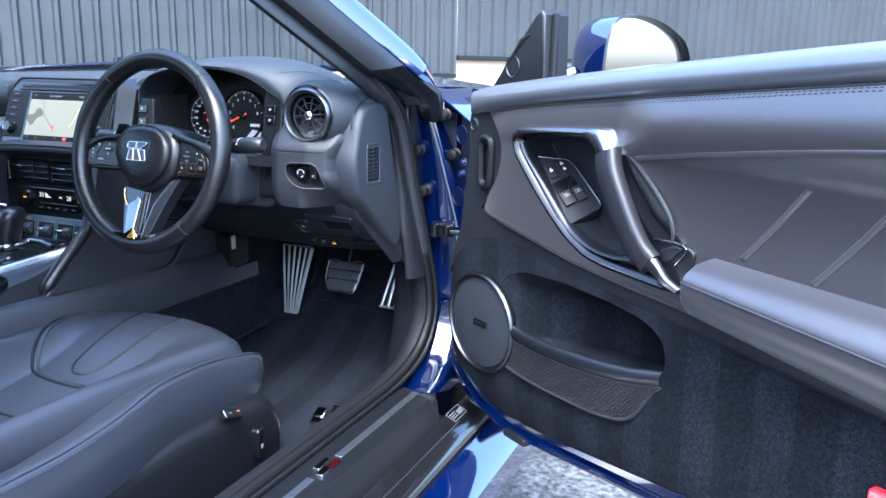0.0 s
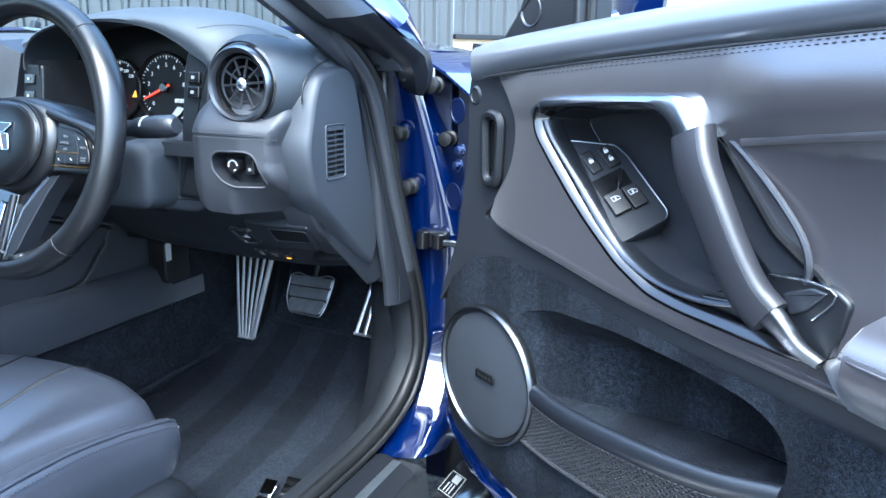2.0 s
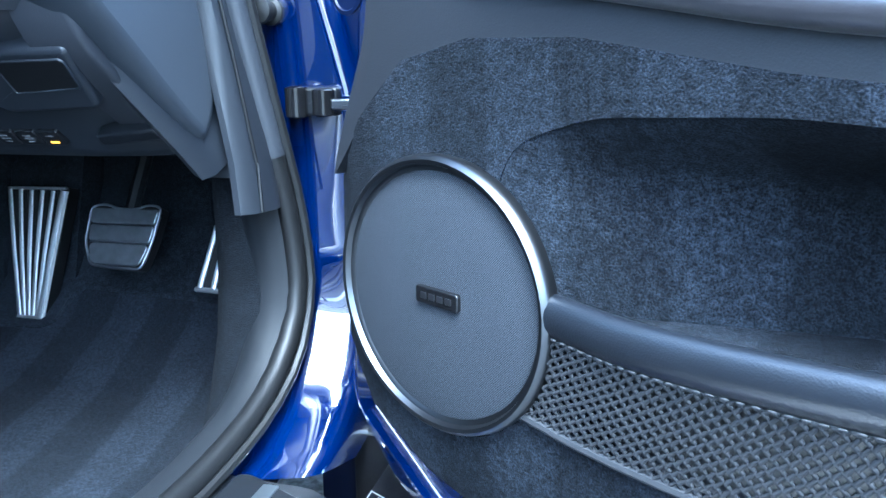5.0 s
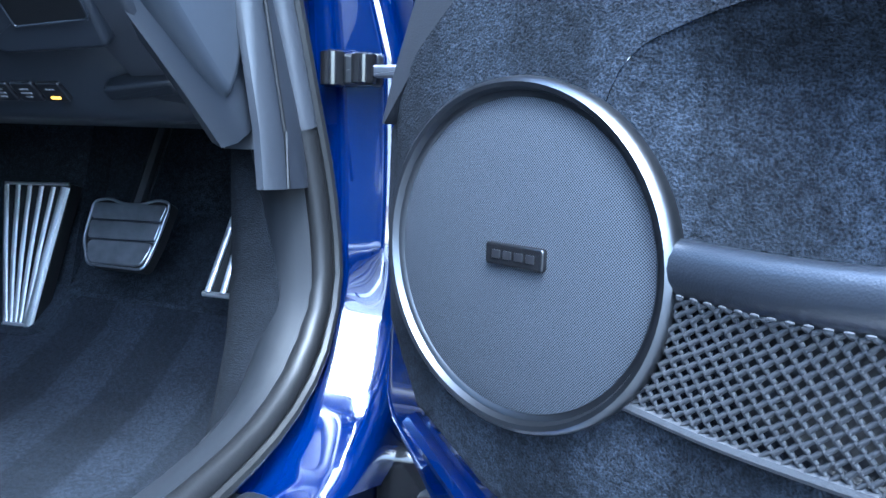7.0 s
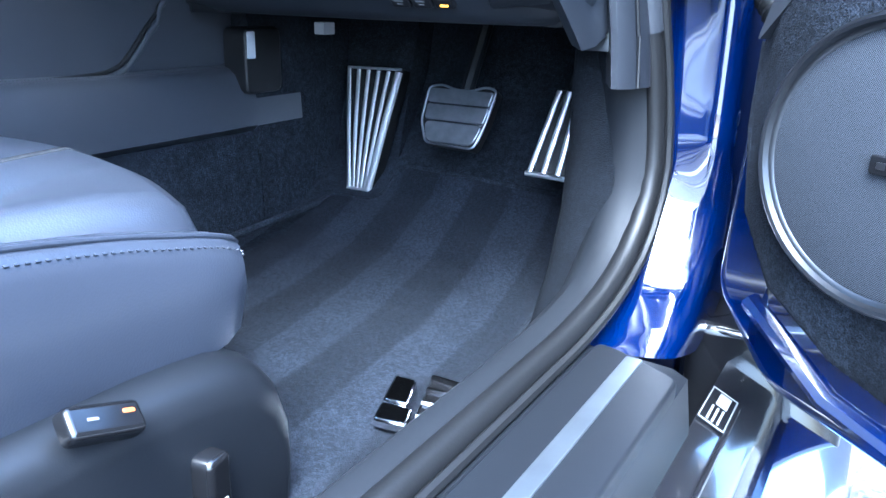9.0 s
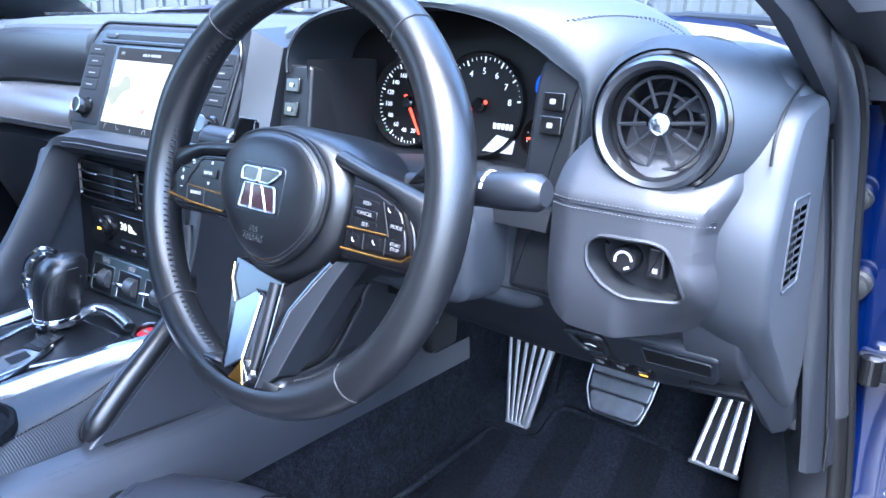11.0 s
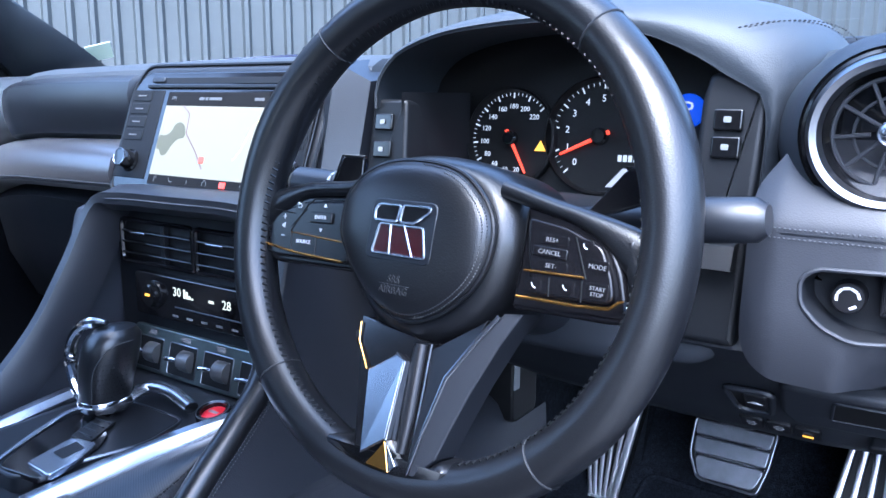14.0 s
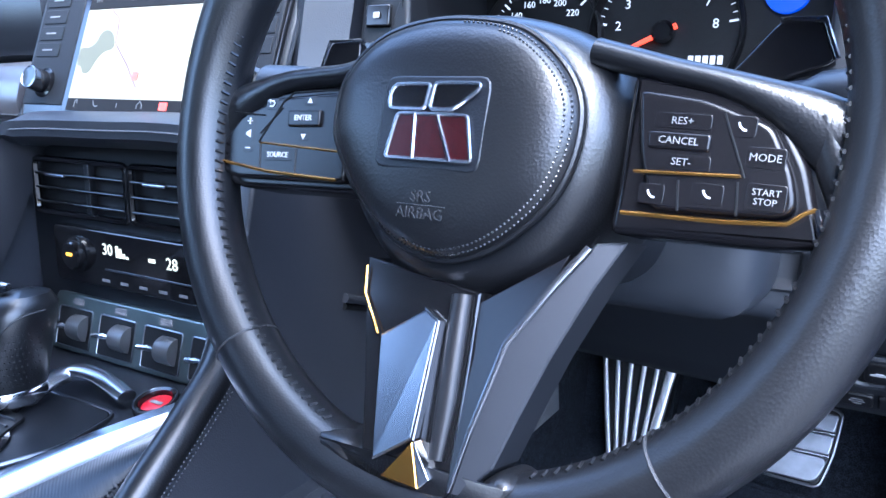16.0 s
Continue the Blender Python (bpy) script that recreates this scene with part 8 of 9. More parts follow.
    leg("lower_leg", [(-0.0470, -0.066, -0.002), (-0.0435, -0.0830, 0.001), (-0.0305, -0.125, 0.0095), (-0.0231, -0.1540, 0.0150), (-0.0180, -0.1710, 0.0168), (0.0158, -0.1710, 0.0168), (0.0245, -0.1510, 0.0145), (0.0208, -0.1037, 0.0055), (0.0185, -0.074, 0.0)], 0.03, gloss_black)
    leg("leg_side", [(0.0185, -0.078, 0.0005), (0.0208, -0.1037, 0.0055), (0.0243, -0.1500, 0.0145), (0.0236, -0.1610, 0.0165), (0.0262, -0.1568, 0.0180), (0.0300, -0.1297, 0.0140), (0.0372, -0.0925, 0.0065), (0.0520, -0.0659, -0.0005), (0.0560, -0.052, -0.004)], 0.02, pad_black)
    leg("leg_panel", [(0.0530, -0.0659, -0.0010), (0.0380, -0.0925, 0.0060), (0.0308, -0.1297, 0.0135), (0.0268, -0.1575, 0.0175), (0.0300, -0.1580, 0.0160), (0.0425, -0.1436, 0.0130), (0.0485, -0.1225, 0.0090), (0.0565, -0.096, 0.0030), (0.0690, -0.0642, -0.003), (0.0790, -0.044, -0.007), (0.0660, -0.046, -0.006)], 0.024, leg_satin, "dark satin arm of the lower spoke")
    part("leg_edge", tube([(0.0640, -0.0480, -0.0045), (0.0525, -0.0659, 0.0000), (0.0376, -0.0925, 0.0068), (0.0304, -0.1297, 0.0143), (0.0262, -0.1565, 0.0182)], [0.0020, 0.0020, 0.0016, 0.0011, 0.0007], 8, m=m, up=(0, 0, 1), squash=0.6), bracket_satin, sw, "satin metal edge on the lower spoke")
    part("leg_bar", tube([(0.0105, -0.076, 0.0015), (0.0120, -0.092, 0.0045), (0.0150, -0.120, 0.0100), (0.0165, -0.146, 0.0150)], [0.0050, 0.0052, 0.0050, 0.0034], 14, m=m, up=(0, 0, 1), squash=0.7), key_black, sw, "satin black rounded bar")
    part("leg_line", tube([(0.0190, -0.085, 0.0020), (0.0212, -0.1037, 0.0062), (0.0244, -0.1490, 0.0150)], 0.0006, 6, m=m, up=(0, 0, 1)), dark_satin, sw)
    leg("leg_facet", [(-0.0263, -0.0999, 0.0085), (-0.0046, -0.0847, 0.0060), (0.0030, -0.0887, 0.0070), (0.0052, -0.1396, 0.0185), (-0.0134, -0.1531, 0.0200)], 0.006, bracket_satin, "satin metal facet on the lower spoke", 0.0010)
    part("facet_edge", tube([(-0.0046, -0.0843, 0.0060), (0.0035, -0.0887, 0.0070), (0.0058, -0.1396, 0.0185)], 0.0008, 6, m=m, up=(0, 0, 1)), chrome, sw)
    leg("reflection_tip", [(0.0056, -0.1405, 0.0187), (-0.0078, -0.1586, 0.0195), (0.0120, -0.1590, 0.0195)], 0.006, orange_reflection, "metal tip coloured with an orange reflection", 0.0004)
    leg("tip_edge", [(0.0064, -0.1403, 0.0186), (0.0126, -0.1586, 0.0194), (0.0164, -0.1540, 0.0185)], 0.006, satin, "", 0.0003)
    part("leg_line", tube([(-0.0450, -0.0700, 0.0005), (-0.0425, -0.0830, 0.0025), (-0.0285, -0.1000, 0.0070)], 0.0007, 5, m=m, up=(0, 0, 1)), orange_reflection, sw, "thin metal line coloured with an orange reflection")
    foot = rounded([(-0.052, -0.1480), (-0.0340, -0.1480), (-0.0265, -0.1530), (-0.0205, -0.1690), (-0.0170, -0.1710), (0.0150, -0.1712), (0.0200, -0.1690), (0.0275, -0.1620), (0.0405, -0.1460), (0.0480, -0.1430), (0.0560, -0.1470), (0.050, -0.166), (0.020, -0.1775), (-0.020, -0.1775), (-0.050, -0.166)], 0.004, 3)
    rings = [[(p[0], p[1], -0.010) for p in foot]]
    for ins, w in ((0.0, 0.004), (0.0006, 0.0085), (0.0022, 0.0130), (0.0045, 0.0158)):
        rings.append([(p[0], p[1], w) for p in inset_loop(foot, ins)])
    part("rim_foot", loft(rings, m=m), leather_wheel, sw, "leather collar round the lower spoke", angle=60)

    # column, stalks and paddles behind the wheel
    col = thing("steering_column", "dark moulded steering column shroud with stalks", "steering column")
    secs = []
    for d, a, b in ((-0.045, 0.050, 0.046), (-0.06, 0.056, 0.050), (-0.12, 0.062, 0.056), (-0.20, 0.068, 0.066), (-0.30, 0.078, 0.075)):
        secs.append([(a * math.copysign(abs(math.cos(t)) ** 0.7, math.cos(t)), b * math.copysign(abs(math.sin(t)) ** 0.7, math.sin(t)) - 0.012 - 0.10 * (-d) * 0.0, d) for t in (2 * math.pi * k / 32 for k in range(32))])
    part("shroud", loft(secs, m=m), plastic_pillar, col)
    def block(x0, x1, z0, z1, r):
        return rounded([(x0, z0), (x1, z0), (x1, z1), (x0, z1)], r, 5)
    rows = []
    for y, g in ((1.180, 0.018), (1.184, 0.008), (1.192, 0.002), (1.21, 0.0), (1.34, -0.004)):
        rows.append([(p[0], y, p[1]) for p in block(-1.135 + g, -0.922 - g, 0.718 + g, 0.815 - g, 0.028)])
    part("lower_cowl", loft(rows), plastic_grey, col, "grey lower column cowl")
    sd = rounded([(-0.16, -0.066), (-0.012, -0.066), (0.012, -0.035), (0.016, 0.05), (-0.16, 0.05)], 0.02, 4)
    part("column_side", plate(sd, rearward(-0.880, 1.238, 0.775), -0.10, 0.0, 0.012), plastic_grey, col)
    for x0, x1, z0, z1 in ((-0.965, -0.832, 0.832, 0.845), (-1.10, -1.225, 0.835, 0.842)):
        a, b = Vector((x0, 1.150, z0)), Vector((x1, 1.143, z1))
        p = [a.lerp(b, t) for t in (0, 0.25, 0.45, 0.5, 0.75, 0.95, 1.0)]
        s = part("stalk", tube(p, [0.0095, 0.0095, 0.0105, 0.0135, 0.0148, 0.0142, 0.0095], 20, up=(0, 1, 0)), plastic_pillar, col, "charcoal control stalk with white marks")
        bm = bmesh.new()
        c = a.lerp(b, 0.62)
        for k in range(7):
            t = radians(200 + k * 22)
            box(axes(c + Vector((0, math.cos(t) * 0.0144, -math.sin(t) * 0.0144)), (1, 0, 0), (0, math.sin(t), math.cos(t)), (0, math.cos(t), -math.sin(t))), -0.0012, 0.0012, -0.0022, 0.0022, -0.001, 0.0006, 0.0001, 0.0004, bm)
        part("legend", bm, icon_white, s)
    for s in (-1, 1):
        pad = [(-0.104, 0.018), (-0.135, 0.026), (-0.128, 0.052), (-0.106, 0.052)][::-1] if s < 0 else [(0.090, 0.022), (0.112, 0.028), (0.141, 0.0387), (0.1345, 0.0560), (0.1175, 0.0560), (0.105, 0.040)]
        pd = part("shift_paddle", plate(rounded(pad, 0.003, 2), m, -0.050, -0.044, 0.001), gloss_black, col, "dark shift paddle with a bright edge")
        part("paddle_edge", tube([(-0.104, 0.0525, -0.044), (-0.1285, 0.0525, -0.044), (-0.1355, 0.026, -0.044)] if s < 0 else [(0.1175, 0.0565, -0.044), (0.1345, 0.0565, -0.044), (0.1412, 0.040, -0.044)], 0.0012, 6, m=m, up=(0, 0, 1)), chrome, pd)


build_wheel()


# ---- footwell ----
brake_metal = material("brushed_brake_metal", (0.20, 0.21, 0.23), 0.42, 1.0, vary=0.2, vscale=50)
def build_pedals():
    fr = thing("footrest_pedal", "wedge-shaped footrest with bright metal ribs", "footrest")
    m = rearward(-1.122, 1.655, 0.44, 15)
    out = [(-0.052, 0.088), (0.045, 0.092), (0.045, 0.080), (0.020, -0.092), (-0.022, -0.092)]
    part("backing", plate(rounded(out, 0.004, 2), m, -0.02, 0.0, 0.002), rubber, fr)
    for k in range(6):
        t = k / 5
        a, b = (-0.048 + t * 0.088, 0.086), (-0.018 + t * 0.034, -0.086)
        part("rib", tube([(*a, 0.002), ((a[0] + b[0]) / 2, 0.0, 0.003), (*b, 0.002)], 0.0032 if k < 5 else 0.0062, 8, m=m, up=(0, 0, 1), squash=0.7), pedal_metal, fr)
    part("foot_bar", tube([(-0.020, -0.088, 0.002), (0.020, -0.088, 0.002)], 0.004, 8, m=m, up=(0, 0, 1)), pedal_metal, fr)
    part("head_bar", tube([(-0.050, 0.088, 0.002), (0.043, 0.090, 0.002)], 0.002, 8, m=m, up=(0, 0, 1)), pedal_metal, fr)

    br = thing("brake_pedal", "rubber brake pedal with bright metal bands", "pedal")
    m = rearward(-0.9445, 1.605, 0.482, 26)
    out = [(-0.050, 0.036), (-0.030, 0.040), (-0.012, 0.034), (0.014, 0.034), (0.032, 0.041), (0.050, 0.038), (0.045, -0.008), (0.036, -0.042), (-0.036, -0.040), (-0.050, -0.010)]
    part("pad", plate(rounded(out, 0.006, 3), m, -0.012, 0.004, 0.004), rubber, br)
    for v0, v1, w0, w1 in ((0.015, 0.034, 0.0455, 0.0475), (-0.008, 0.0125, 0.0435, 0.0455), (-0.038, -0.0105, 0.0345, 0.0430)):
        part("band", plate(rounded([(-w0 - 0.001, v0), (w0 - 0.002, v0), (w1 - 0.001, v1), (-w1 - 0.001, v1)], 0.004 if v0 > -0.02 else 0.010, 4), m, 0.002, 0.0060, 0.0016), brake_metal, br, "brushed dark metal band")
    for v, w in ((0.0137, 0.044), (-0.0093, 0.042)):
        part("ridge", tube([(-w, v, 0.0052), (w, v, 0.0052)], 0.0010, 6, m=m, up=(0, 0, 1)), satin, br)
    part("rim", tube([(p[0] * 0.985, p[1] * 0.985, 0.0045) for p in rounded(out, 0.008, 4)], 0.0016, 8, True, m=m, up=(0, 0, 1)), brake_metal, br)
    part("edge", tube(curve_open([(0.0485, 0.026, 0.003), (0.0445, -0.008, 0.004), (0.0375, -0.034, 0.003), (0.028, -0.041, 0.003)], 16), 0.0009, 8, m=m, up=(0, 0, 1)), pedal_metal, br)
    part("arm", tube([(-0.944, 1.62, 0.50), (-0.944, 1.68, 0.60), (-0.944, 1.70, 0.70)], 0.009, 8), plastic_dark, br)

    ac = thing("accelerator_pedal", "slender accelerator pedal with bright metal ribs", "pedal")
    m = rearward(-0.800, 1.602, 0.475, 24)
    out = [(-0.018, 0.055), (0.030, 0.055), (0.030, -0.055), (-0.036, -0.052)]
    part("pad", plate(rounded(out, 0.004, 2), m, -0.012, 0.0, 0.003), rubber, ac)
    for k in range(4):
        part("rib", tube([(-0.014 + k * 0.013, 0.052, 0.001), (-0.029 + k * 0.018, -0.050, 0.001)], 0.0036, 8, m=m, up=(0, 0, 1), squash=0.7), pedal_metal, ac)
    part("foot_bar", tube([(-0.034, -0.052, 0.001), (0.030, -0.054, 0.001)], 0.003, 8, m=m, up=(0, 0, 1)), pedal_metal, ac)
    part("arm", tube([(-0.80, 1.62, 0.50), (-0.80, 1.68, 0.60), (-0.80, 1.70, 0.70)], 0.008, 8), plastic_dark, ac)

    mat = thing("floor_mat", "dark brushed carpet floor mat with a metal badge", "floor mat")
    outline = rounded([(-1.165, 0.75), (-0.745, 0.75), (-0.735, 1.30), (-0.755, 1.45), (-0.775, 1.66), (-1.070, 1.67), (-1.082, 1.612), (-1.160, 1.612)], 0.02, 4)

    def rise(x, y):
        return float(np.interp(y, [1.40, 1.52, 1.63, 1.72], [0.0, 0.013, 0.056, 0.140]))
    part("carpet_top", fill(outline, [], UP, 0.302, 0.05, rise), mat_carpet, mat)
    part("binding", tube([(p[0], p[1], 0.299 + rise(p[0], p[1])) for p in outline], 0.005, 8, True, up=(0, 0, 1)), carpet, mat)
    bm_ = axes((-0.748, 1.215, 0.306), (-0.35, 0.94, 0), (-0.94, -0.35, 0), (0, 0, 1))
    for a, b, c, d, mt in ((-0.040, -0.012, 0.006, 0.034, chrome), (-0.008, 0.036, 0.012, 0.034, chrome), (-0.036, 0.040, -0.030, 0.002, gloss_black)):
        part("badge_block", plate(rounded([(a, c), (b, c), (b + 0.006, d), (a + 0.006, d)], 0.004, 2), bm_, 0, 0.008, 0.003), mt, mat, "chrome and black metal badge")
    for k in range(4):
        part("badge_bar", tube([(-0.030 + k * 0.020, -0.028, 0.0085), (-0.026 + k * 0.022, 0.0, 0.0085)], 0.003, 6, m=bm_, up=(0, 0, 1)), chrome, mat)


build_pedals()


# ---- seats ----
def build_seat(xc, mirror):
    seat = thing("driver_seat" if mirror > 0 else "passenger_seat", "dark stitched leather sports seat with raised side bolsters" if mirror > 0 else "dark leather passenger sports seat beside the console", "car seat")

    def X(d):
        return xc + mirror * d
    # cushion: one height field, so that seams lie on it
    prof = [(0.50, 0.445), (0.70, 0.447), (0.80, 0.455), (0.87, 0.465), (0.92, 0.478), (0.98, 0.495), (1.04, 0.508), (1.09, 0.510), (1.115, 0.497), (1.128, 0.475)]
    lifts = [(0.50, 0.075), (0.70, 0.072), (0.80, 0.062), (0.87, 0.048), (0.92, 0.034), (0.98, 0.016), (1.04, 0.002), (1.09, -0.006), (1.115, -0.008), (1.128, -0.008)]

    def half(y):
        return float(np.interp(y, [0.50, 0.80, 0.90, 0.95, 1.0, 1.05, 1.13], [0.182, 0.182, 0.184, 0.187, 0.193, 0.198, 0.200]))

    def top(d, y):
        a = min(1.0, abs(d) / half(y))
        base = float(np.interp(y, [p[0] for p in prof], [p[1] for p in prof]))
        lift = float(np.interp(y, [p[0] for p in lifts], [p[1] for p in lifts]))
        t = max(0.0, min(1.0, (a - 0.45) / 0.40))
        crown = 0.004 * (1 - (a / 0.5) ** 2) if a < 0.5 else 0.0
        return base + lift * t * t * (3 - 2 * t) + crown - 0.040 * max(0.0, (a - 0.86) / 0.14) ** 2.2
    secs = []
    for y in (0.50, 0.60, 0.70, 0.76, 0.80, 0.84, 0.87, 0.90, 0.92, 0.95, 0.98, 1.01, 1.04, 1.065, 1.09, 1.105, 1.115, 1.123, 1.128):
        row = []
        for k in np.linspace(-1, 1, 61):
            yy = y - 0.050 * abs(k) ** 3 * max(0.0, (y - 0.95) / 0.178)
            row.append((X(half(y) * k), yy, top(half(y) * k, y)))
        row += [(X(half(y)), row[-1][1] - 0.002, 0.42), (X(0), y - 0.01, 0.42), (X(-half(y)), row[0][1] - 0.002, 0.42)]
        secs.append(row)
    part("cushion", loft(secs), leather_seat, seat, "dark leather seat cushion")

    def seam(name, pts, r, mat, lift=0.0):
        line = [(X(p.x), p.y - 0.050 * abs(p.x / 0.226) ** 3 * max(0.0, (p.y - 0.95) / 0.178), top(p.x, p.y) + lift) for p in curve_open([(*q, 0) for q in pts], 60)]
        part(name, tube(line, r, 7), mat, seat)
    seam("pad_groove", [(-0.205, 1.10), (-0.175, 1.03), (-0.145, 0.94), (-0.10, 0.875), (-0.04, 0.85), (0.03, 0.845), (0.09, 0.855), (0.15, 0.875)], 0.0035, rubber, -0.0015)
    seam("pad_edge", [(-0.198, 1.10), (-0.168, 1.03), (-0.138, 0.945), (-0.095, 0.883), (-0.04, 0.858), (0.03, 0.853), (0.09, 0.863), (0.15, 0.883)], 0.0030, leather_seat, -0.0005)
    ins = [(-0.055, 1.118), (-0.050, 1.04), (-0.042, 0.96), (-0.030, 0.905), (-0.008, 0.880), (0.018, 0.882), (0.032, 0.92), (0.036, 0.99), (0.038, 1.06), (0.040, 1.118)]
    seam("insert_groove", ins, 0.0026, rubber, -0.0010)
    seam("insert_thread", [(a + 0.004, b) for a, b in ins[4:]], 0.0012, dark_thread, 0.0003)
    for dd in (-0.075, 0.075):
        seam("seat_flute", [(dd, 0.84), (dd * 1.05, 0.74), (dd * 1.1, 0.56)], 0.0018, dark_thread, 0.0)
    seam("cross_flute", [(-0.075, 0.745), (0, 0.74), (0.075, 0.745)], 0.003, rubber, -0.001)

    # outer bolster on the door side, flaring to the rear
    def bolster(side, stitch=True):
        secs, line = [], []
        for y, d, z, h in ((1.084, 0.216, 0.462, 0.036), (1.082, 0.224, 0.470, 0.048), (1.076, 0.231, 0.479, 0.060), (1.06, 0.235, 0.486, 0.072), (1.04, 0.237, 0.492, 0.080), (1.01, 0.2385, 0.499, 0.088), (0.98, 0.240, 0.506, 0.093), (0.90, 0.248, 0.520, 0.104), (0.80, 0.262, 0.528, 0.108), (0.70, 0.280, 0.520, 0.095), (0.60, 0.296, 0.520, 0.095), (0.50, 0.305, 0.525, 0.095)):
            s = side
            secs.append([(X(s * (d - 0.100)), y, z - 0.045), (X(s * (d - 0.062)), y, z - 0.022), (X(s * (d - 0.045)), y, z - 0.013), (X(s * (d - 0.028)), y, z - 0.006), (X(s * (d - 0.014)), y, z - 0.0005), (X(s * (d - 0.005)), y, z - 0.001), (X(s * (d + 0.001)), y, z - 0.005), (X(s * (d + 0.0055)), y - 0.001, z - 0.016),
                         (X(s * (d + 0.008)), y - 0.002, z - h * 0.5), (X(s * (d + 0.002)), y - 0.004, z - h), (X(s * (d - 0.02)), y - 0.008, z - h - 0.008), (X(s * (d - 0.10)), y - 0.01, z - h)])
            line.append((X(s * (d - 0.0035)), y, z - 0.0015))
        part("side_bolster", loft(secs), leather_seat, seat, "padded leather side bolster")
        part("bolster_piping", tube(curve_open(line, 60), 0.0020, 9), leather_seat, seat)
        part("bolster_stitching", stitches([(p[0] + 0.0062 * side * mirror, p[1], p[2] - 0.0065) for p in line], 110, 0.0009, None, (0.0002 * side * mirror, 0, 0.0)), leather_seat, seat)
    bolster(1)
    bolster(-1)
    # backrest
    secs = []
    for z, y, w, t in ((0.46, 0.46, 0.26, 0.10), (0.54, 0.425, 0.275, 0.11), (0.65, 0.39, 0.285, 0.12), (0.80, 0.345, 0.28, 0.12), (0.95, 0.30, 0.24, 0.10), (1.02, 0.28, 0.17, 0.09), (1.12, 0.25, 0.15, 0.08), (1.19, 0.235, 0.12, 0.05)):
        row = []
        for k in np.linspace(-1, 1, 17):
            a = abs(k)
            row.append((X(w * k), y + 0.05 * max(0.0, (a - 0.55) / 0.45) ** 0.7 - 0.03 * max(0.0, (a - 0.9) / 0.1), z))
        row += [(X(w), y - t, z), (X(0), y - t - 0.03, z), (X(-w), y - t, z)]
        secs.append(row)
    part("backrest", loft(secs), leather_seat, seat)
    # plastic base valance on the door side with switches
    val = [(1.075, 0.292), (1.082, 0.36), (1.062, 0.405), (1.02, 0.420), (0.93, 0.428), (0.80, 0.435), (0.62, 0.43), (0.45, 0.43), (0.45, 0.292)]
    for s in (1, -1):
        rows = []
        for dx, grow in ((0.20, 0.0), (0.246, 0.0), (0.254, 0.0012), (0.261, 0.0042), (0.267, 0.009), (0.271, 0.016), (0.272, 0.024)):
            rows.append([(X(s * (dx + 0.03 * max(0.0, 1.0 - y))), y - grow * 0.6, max(0.292, z - grow)) for y, z in [(p.x, p.y) for p in curve_open([(*v, 0) for v in val[:-1]], 30)]] + [(X(s * (dx + 0.015)), 0.45, 0.292)])
        part("valance", loft(rows), plastic_dark, seat, "black plastic seat valance")
    if mirror > 0:
        sm = axes((-0.758, 0.934, 0.430), (0.06, 0.95, -0.30), (-0.70, 0.22, 0.67), (0.71, 0.20, 0.67))
        b = part("heater_switch", box(sm, -0.020, 0.022, -0.009, 0.009, -0.006, 0.004, 0.003, 0.004), gloss_black, seat)
        part("switch_lamp", box(sm, 0.010, 0.017, 0.001, 0.0035, 0.0036, 0.0045, 0.0003, 0.001), orange_print, b, "orange switch mark")
        part("legend", box(sm, -0.010, -0.004, -0.0008, 0.0008, 0.0036, 0.0045, 0.0002, 0.0005), print_grey, b)
        sd = axes((-0.757, 0.998, 0.352), (-0.15, 0.988, 0), (0, 0, 1), (0.988, 0.15, 0))
        b = part("memory_switch", box(sd, -0.010, 0.010, -0.026, 0.026, -0.006, 0.008, 0.004, 0.006), gloss_black, seat)
        part("legend", box(sd, -0.004, 0.004, -0.010, -0.002, 0.0075, 0.0086, 0.0002, 0.002), white_print, b)


orange_print = material("orange_mark", (0.30, 0.07, 0.01), 0.5)
build_seat(-1.035, 1)
build_seat(-1.785, -1)


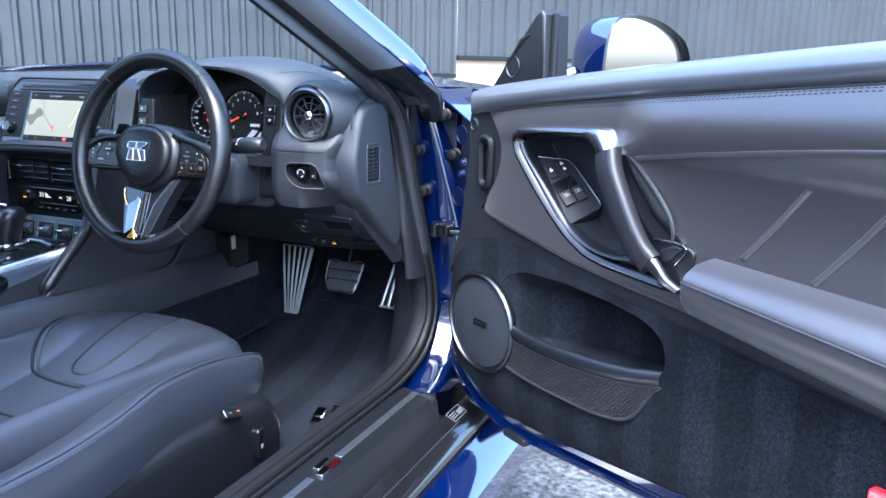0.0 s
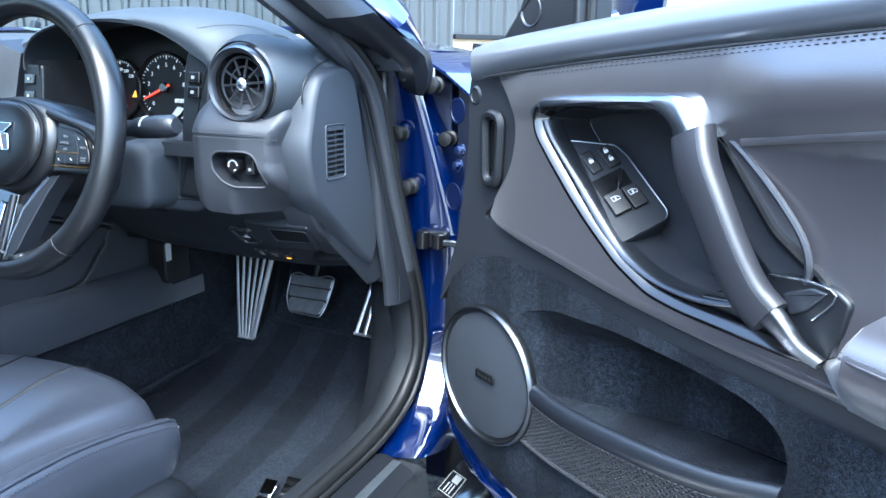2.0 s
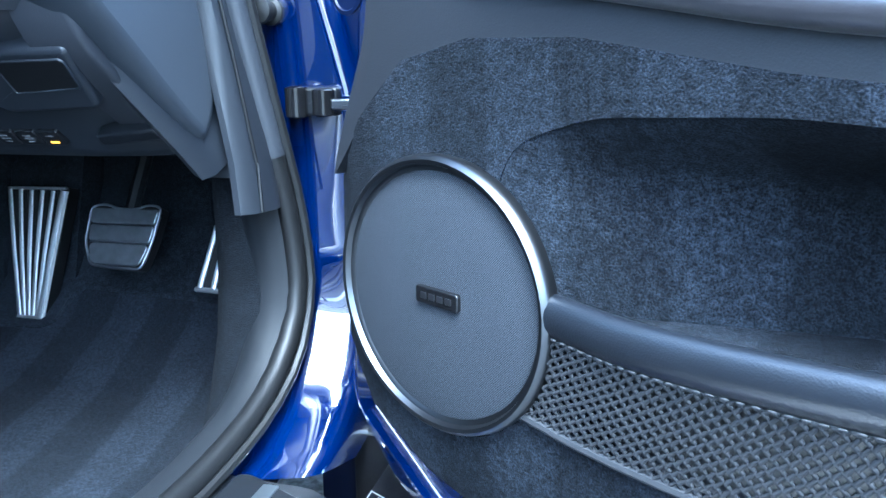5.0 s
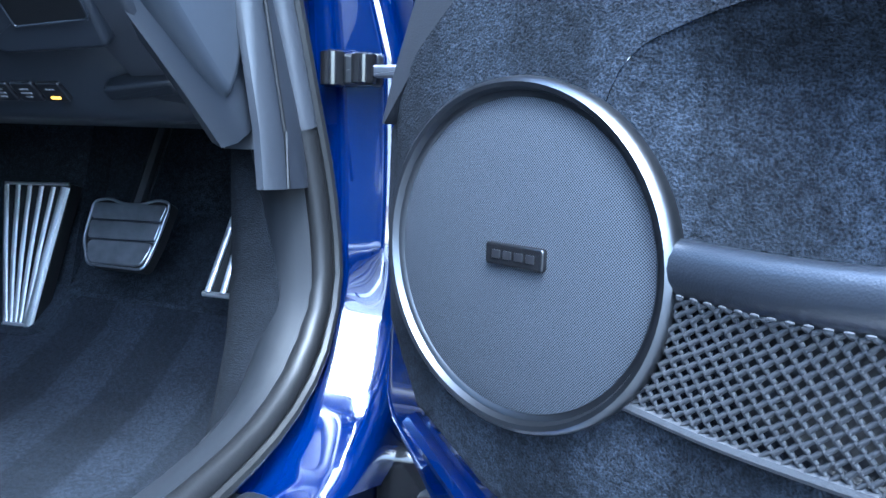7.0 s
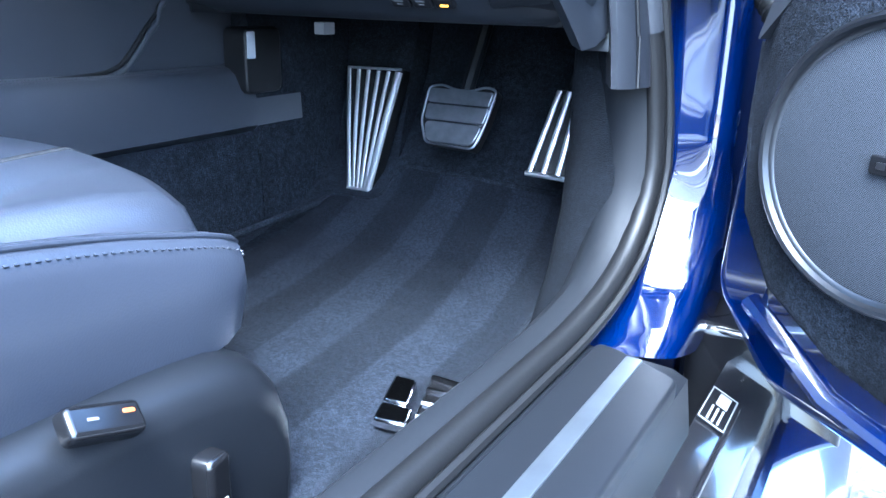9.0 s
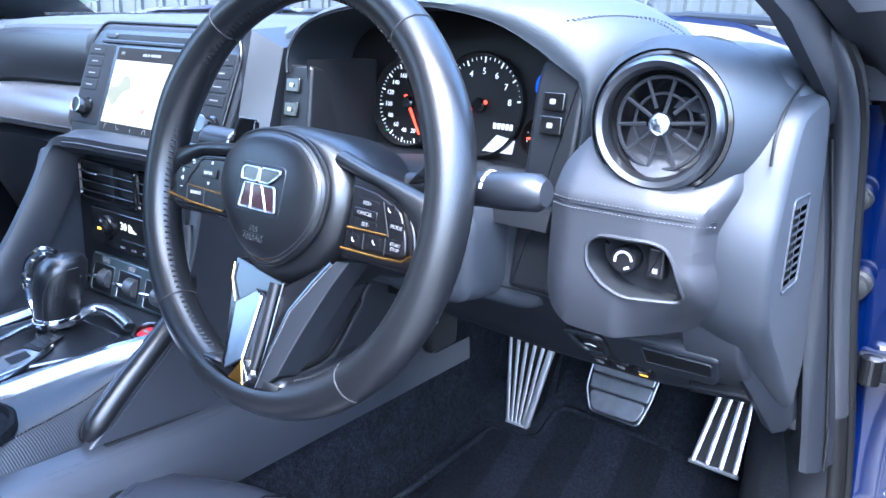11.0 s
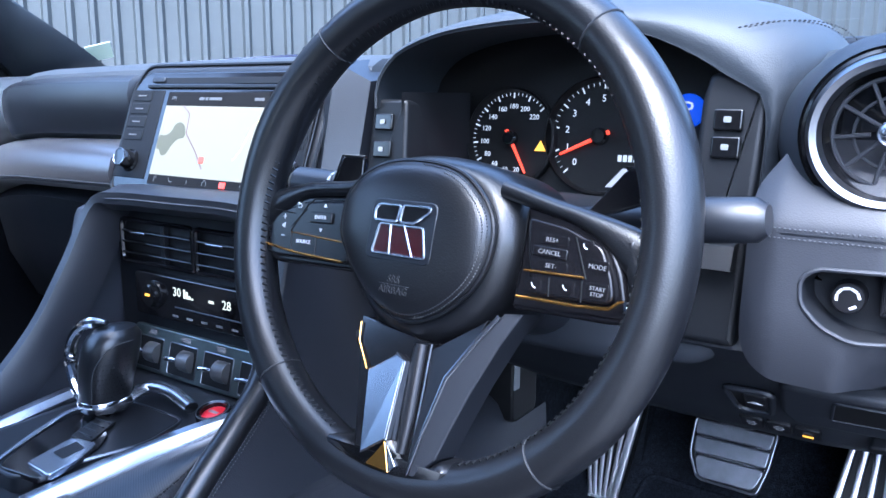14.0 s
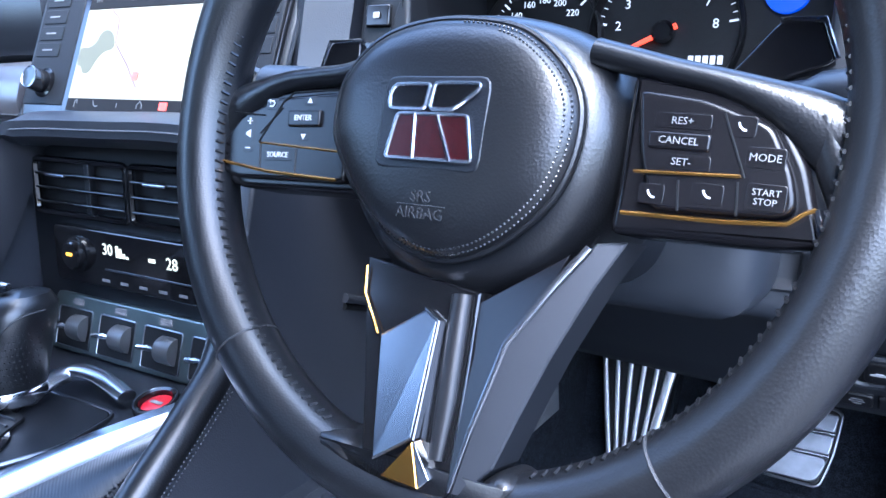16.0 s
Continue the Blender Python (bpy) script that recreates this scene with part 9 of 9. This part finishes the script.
# ---- passenger side ----
def build_passenger_side():
    pd = thing("passenger_door", "closed passenger door with shade-darkened lining and handle", "car door")
    m = axes((-2.13, 0, 0), (0, -1, 0), (0, 0, 1), (1, 0, 0))
    part("lining", loft([[(-y, z, w) for z, w in ((0.30, -0.02), (0.45, 0.0), (0.62, 0.02), (0.68, 0.055), (0.73, 0.055), (0.76, 0.02), (0.82, 0.008), (0.90, 0.018), (0.93, 0.01), (0.945, -0.04), (0.945, -0.10), (0.30, -0.12))] for y in (1.42, 1.30, 1.1, 0.6, 0.05)], m=m), door_shade, pd, "grained door lining with cabin shade in its colour")
    well = rounded([(-1.275, 0.836), (-1.05, 0.850), (-0.95, 0.72), (-1.10, 0.665), (-1.19, 0.685), (-1.248, 0.758)], 0.018, 4)
    part("handle_well", plate(well, m, 0.0, 0.030, 0.006), gloss_black, pd)
    part("well_trim", tube([(*p[:2], 0.031) for p in inset_loop(well, 0.013)], 0.0035, 8, True, m=m, up=(0, 0, 1)), satin, pd)
    part("shell", box(m, -1.45, -0.02, 0.25, 0.93, -0.20, -0.10, 0.02, 0.03), paint, pd)
    g = part("window_pane", fill([(-1.30, 0.94), (-0.05, 0.94), (-0.10, 1.24), (-0.80, 1.25), (-0.95, 1.20)], [], Matrix.Translation((-2.20, 0, 0)) @ axes((0, 0, 0), (0, -1, 0), (0.25, 0, 0.97), (0.97, 0, -0.25)), 0.0), glass, pd)
    g.visible_shadow = False
    part("mirror_sail", plate(rounded([(-1.40, 0.93), (-1.40, 0.955), (-1.27, 1.045), (-1.25, 0.94)], 0.008, 3), m, -0.05, -0.01, 0.006), plastic_dark, pd)
    secs = []
    for y, k in ((1.40, 0.45), (1.385, 0.75), (1.36, 0.95), (1.30, 1.0), (1.27, 1.0)):
        secs.append([(-2.42 + 0.115 * k * math.cos(t), y, 1.01 + 0.062 * k * math.copysign(abs(math.sin(t)) ** 0.8, math.sin(t))) for t in (2 * math.pi * j / 32 for j in range(32))])
    hs = part("mirror_housing", loft(secs), paint, pd, "blue painted door mirror housing")
    part("mirror_pane", loft([[(-2.42 + 0.105 * math.cos(t), 1.267, 1.01 + 0.055 * math.copysign(abs(math.sin(t)) ** 0.8, math.sin(t))) for t in (2 * math.pi * j / 32 for j in range(32))], [(-2.42 + 0.103 * math.cos(t), 1.265, 1.01 + 0.053 * math.copysign(abs(math.sin(t)) ** 0.8, math.sin(t))) for t in (2 * math.pi * j / 32 for j in range(32))]]), mirror_glass, hs)
    card = thing("windscreen_card", "pale square paper card behind the windscreen", "card")
    cm = axes((-2.062, 1.505, 0.990), (0.55, 0.80, 0.25), (0.62, -0.55, 0.56), (0.58, -0.16, -0.80))
    part("sheet", box(cm, -0.022, 0.022, -0.022, 0.022, 0, 0.001, 0.0003, 0.001), paper, card)


build_passenger_side()
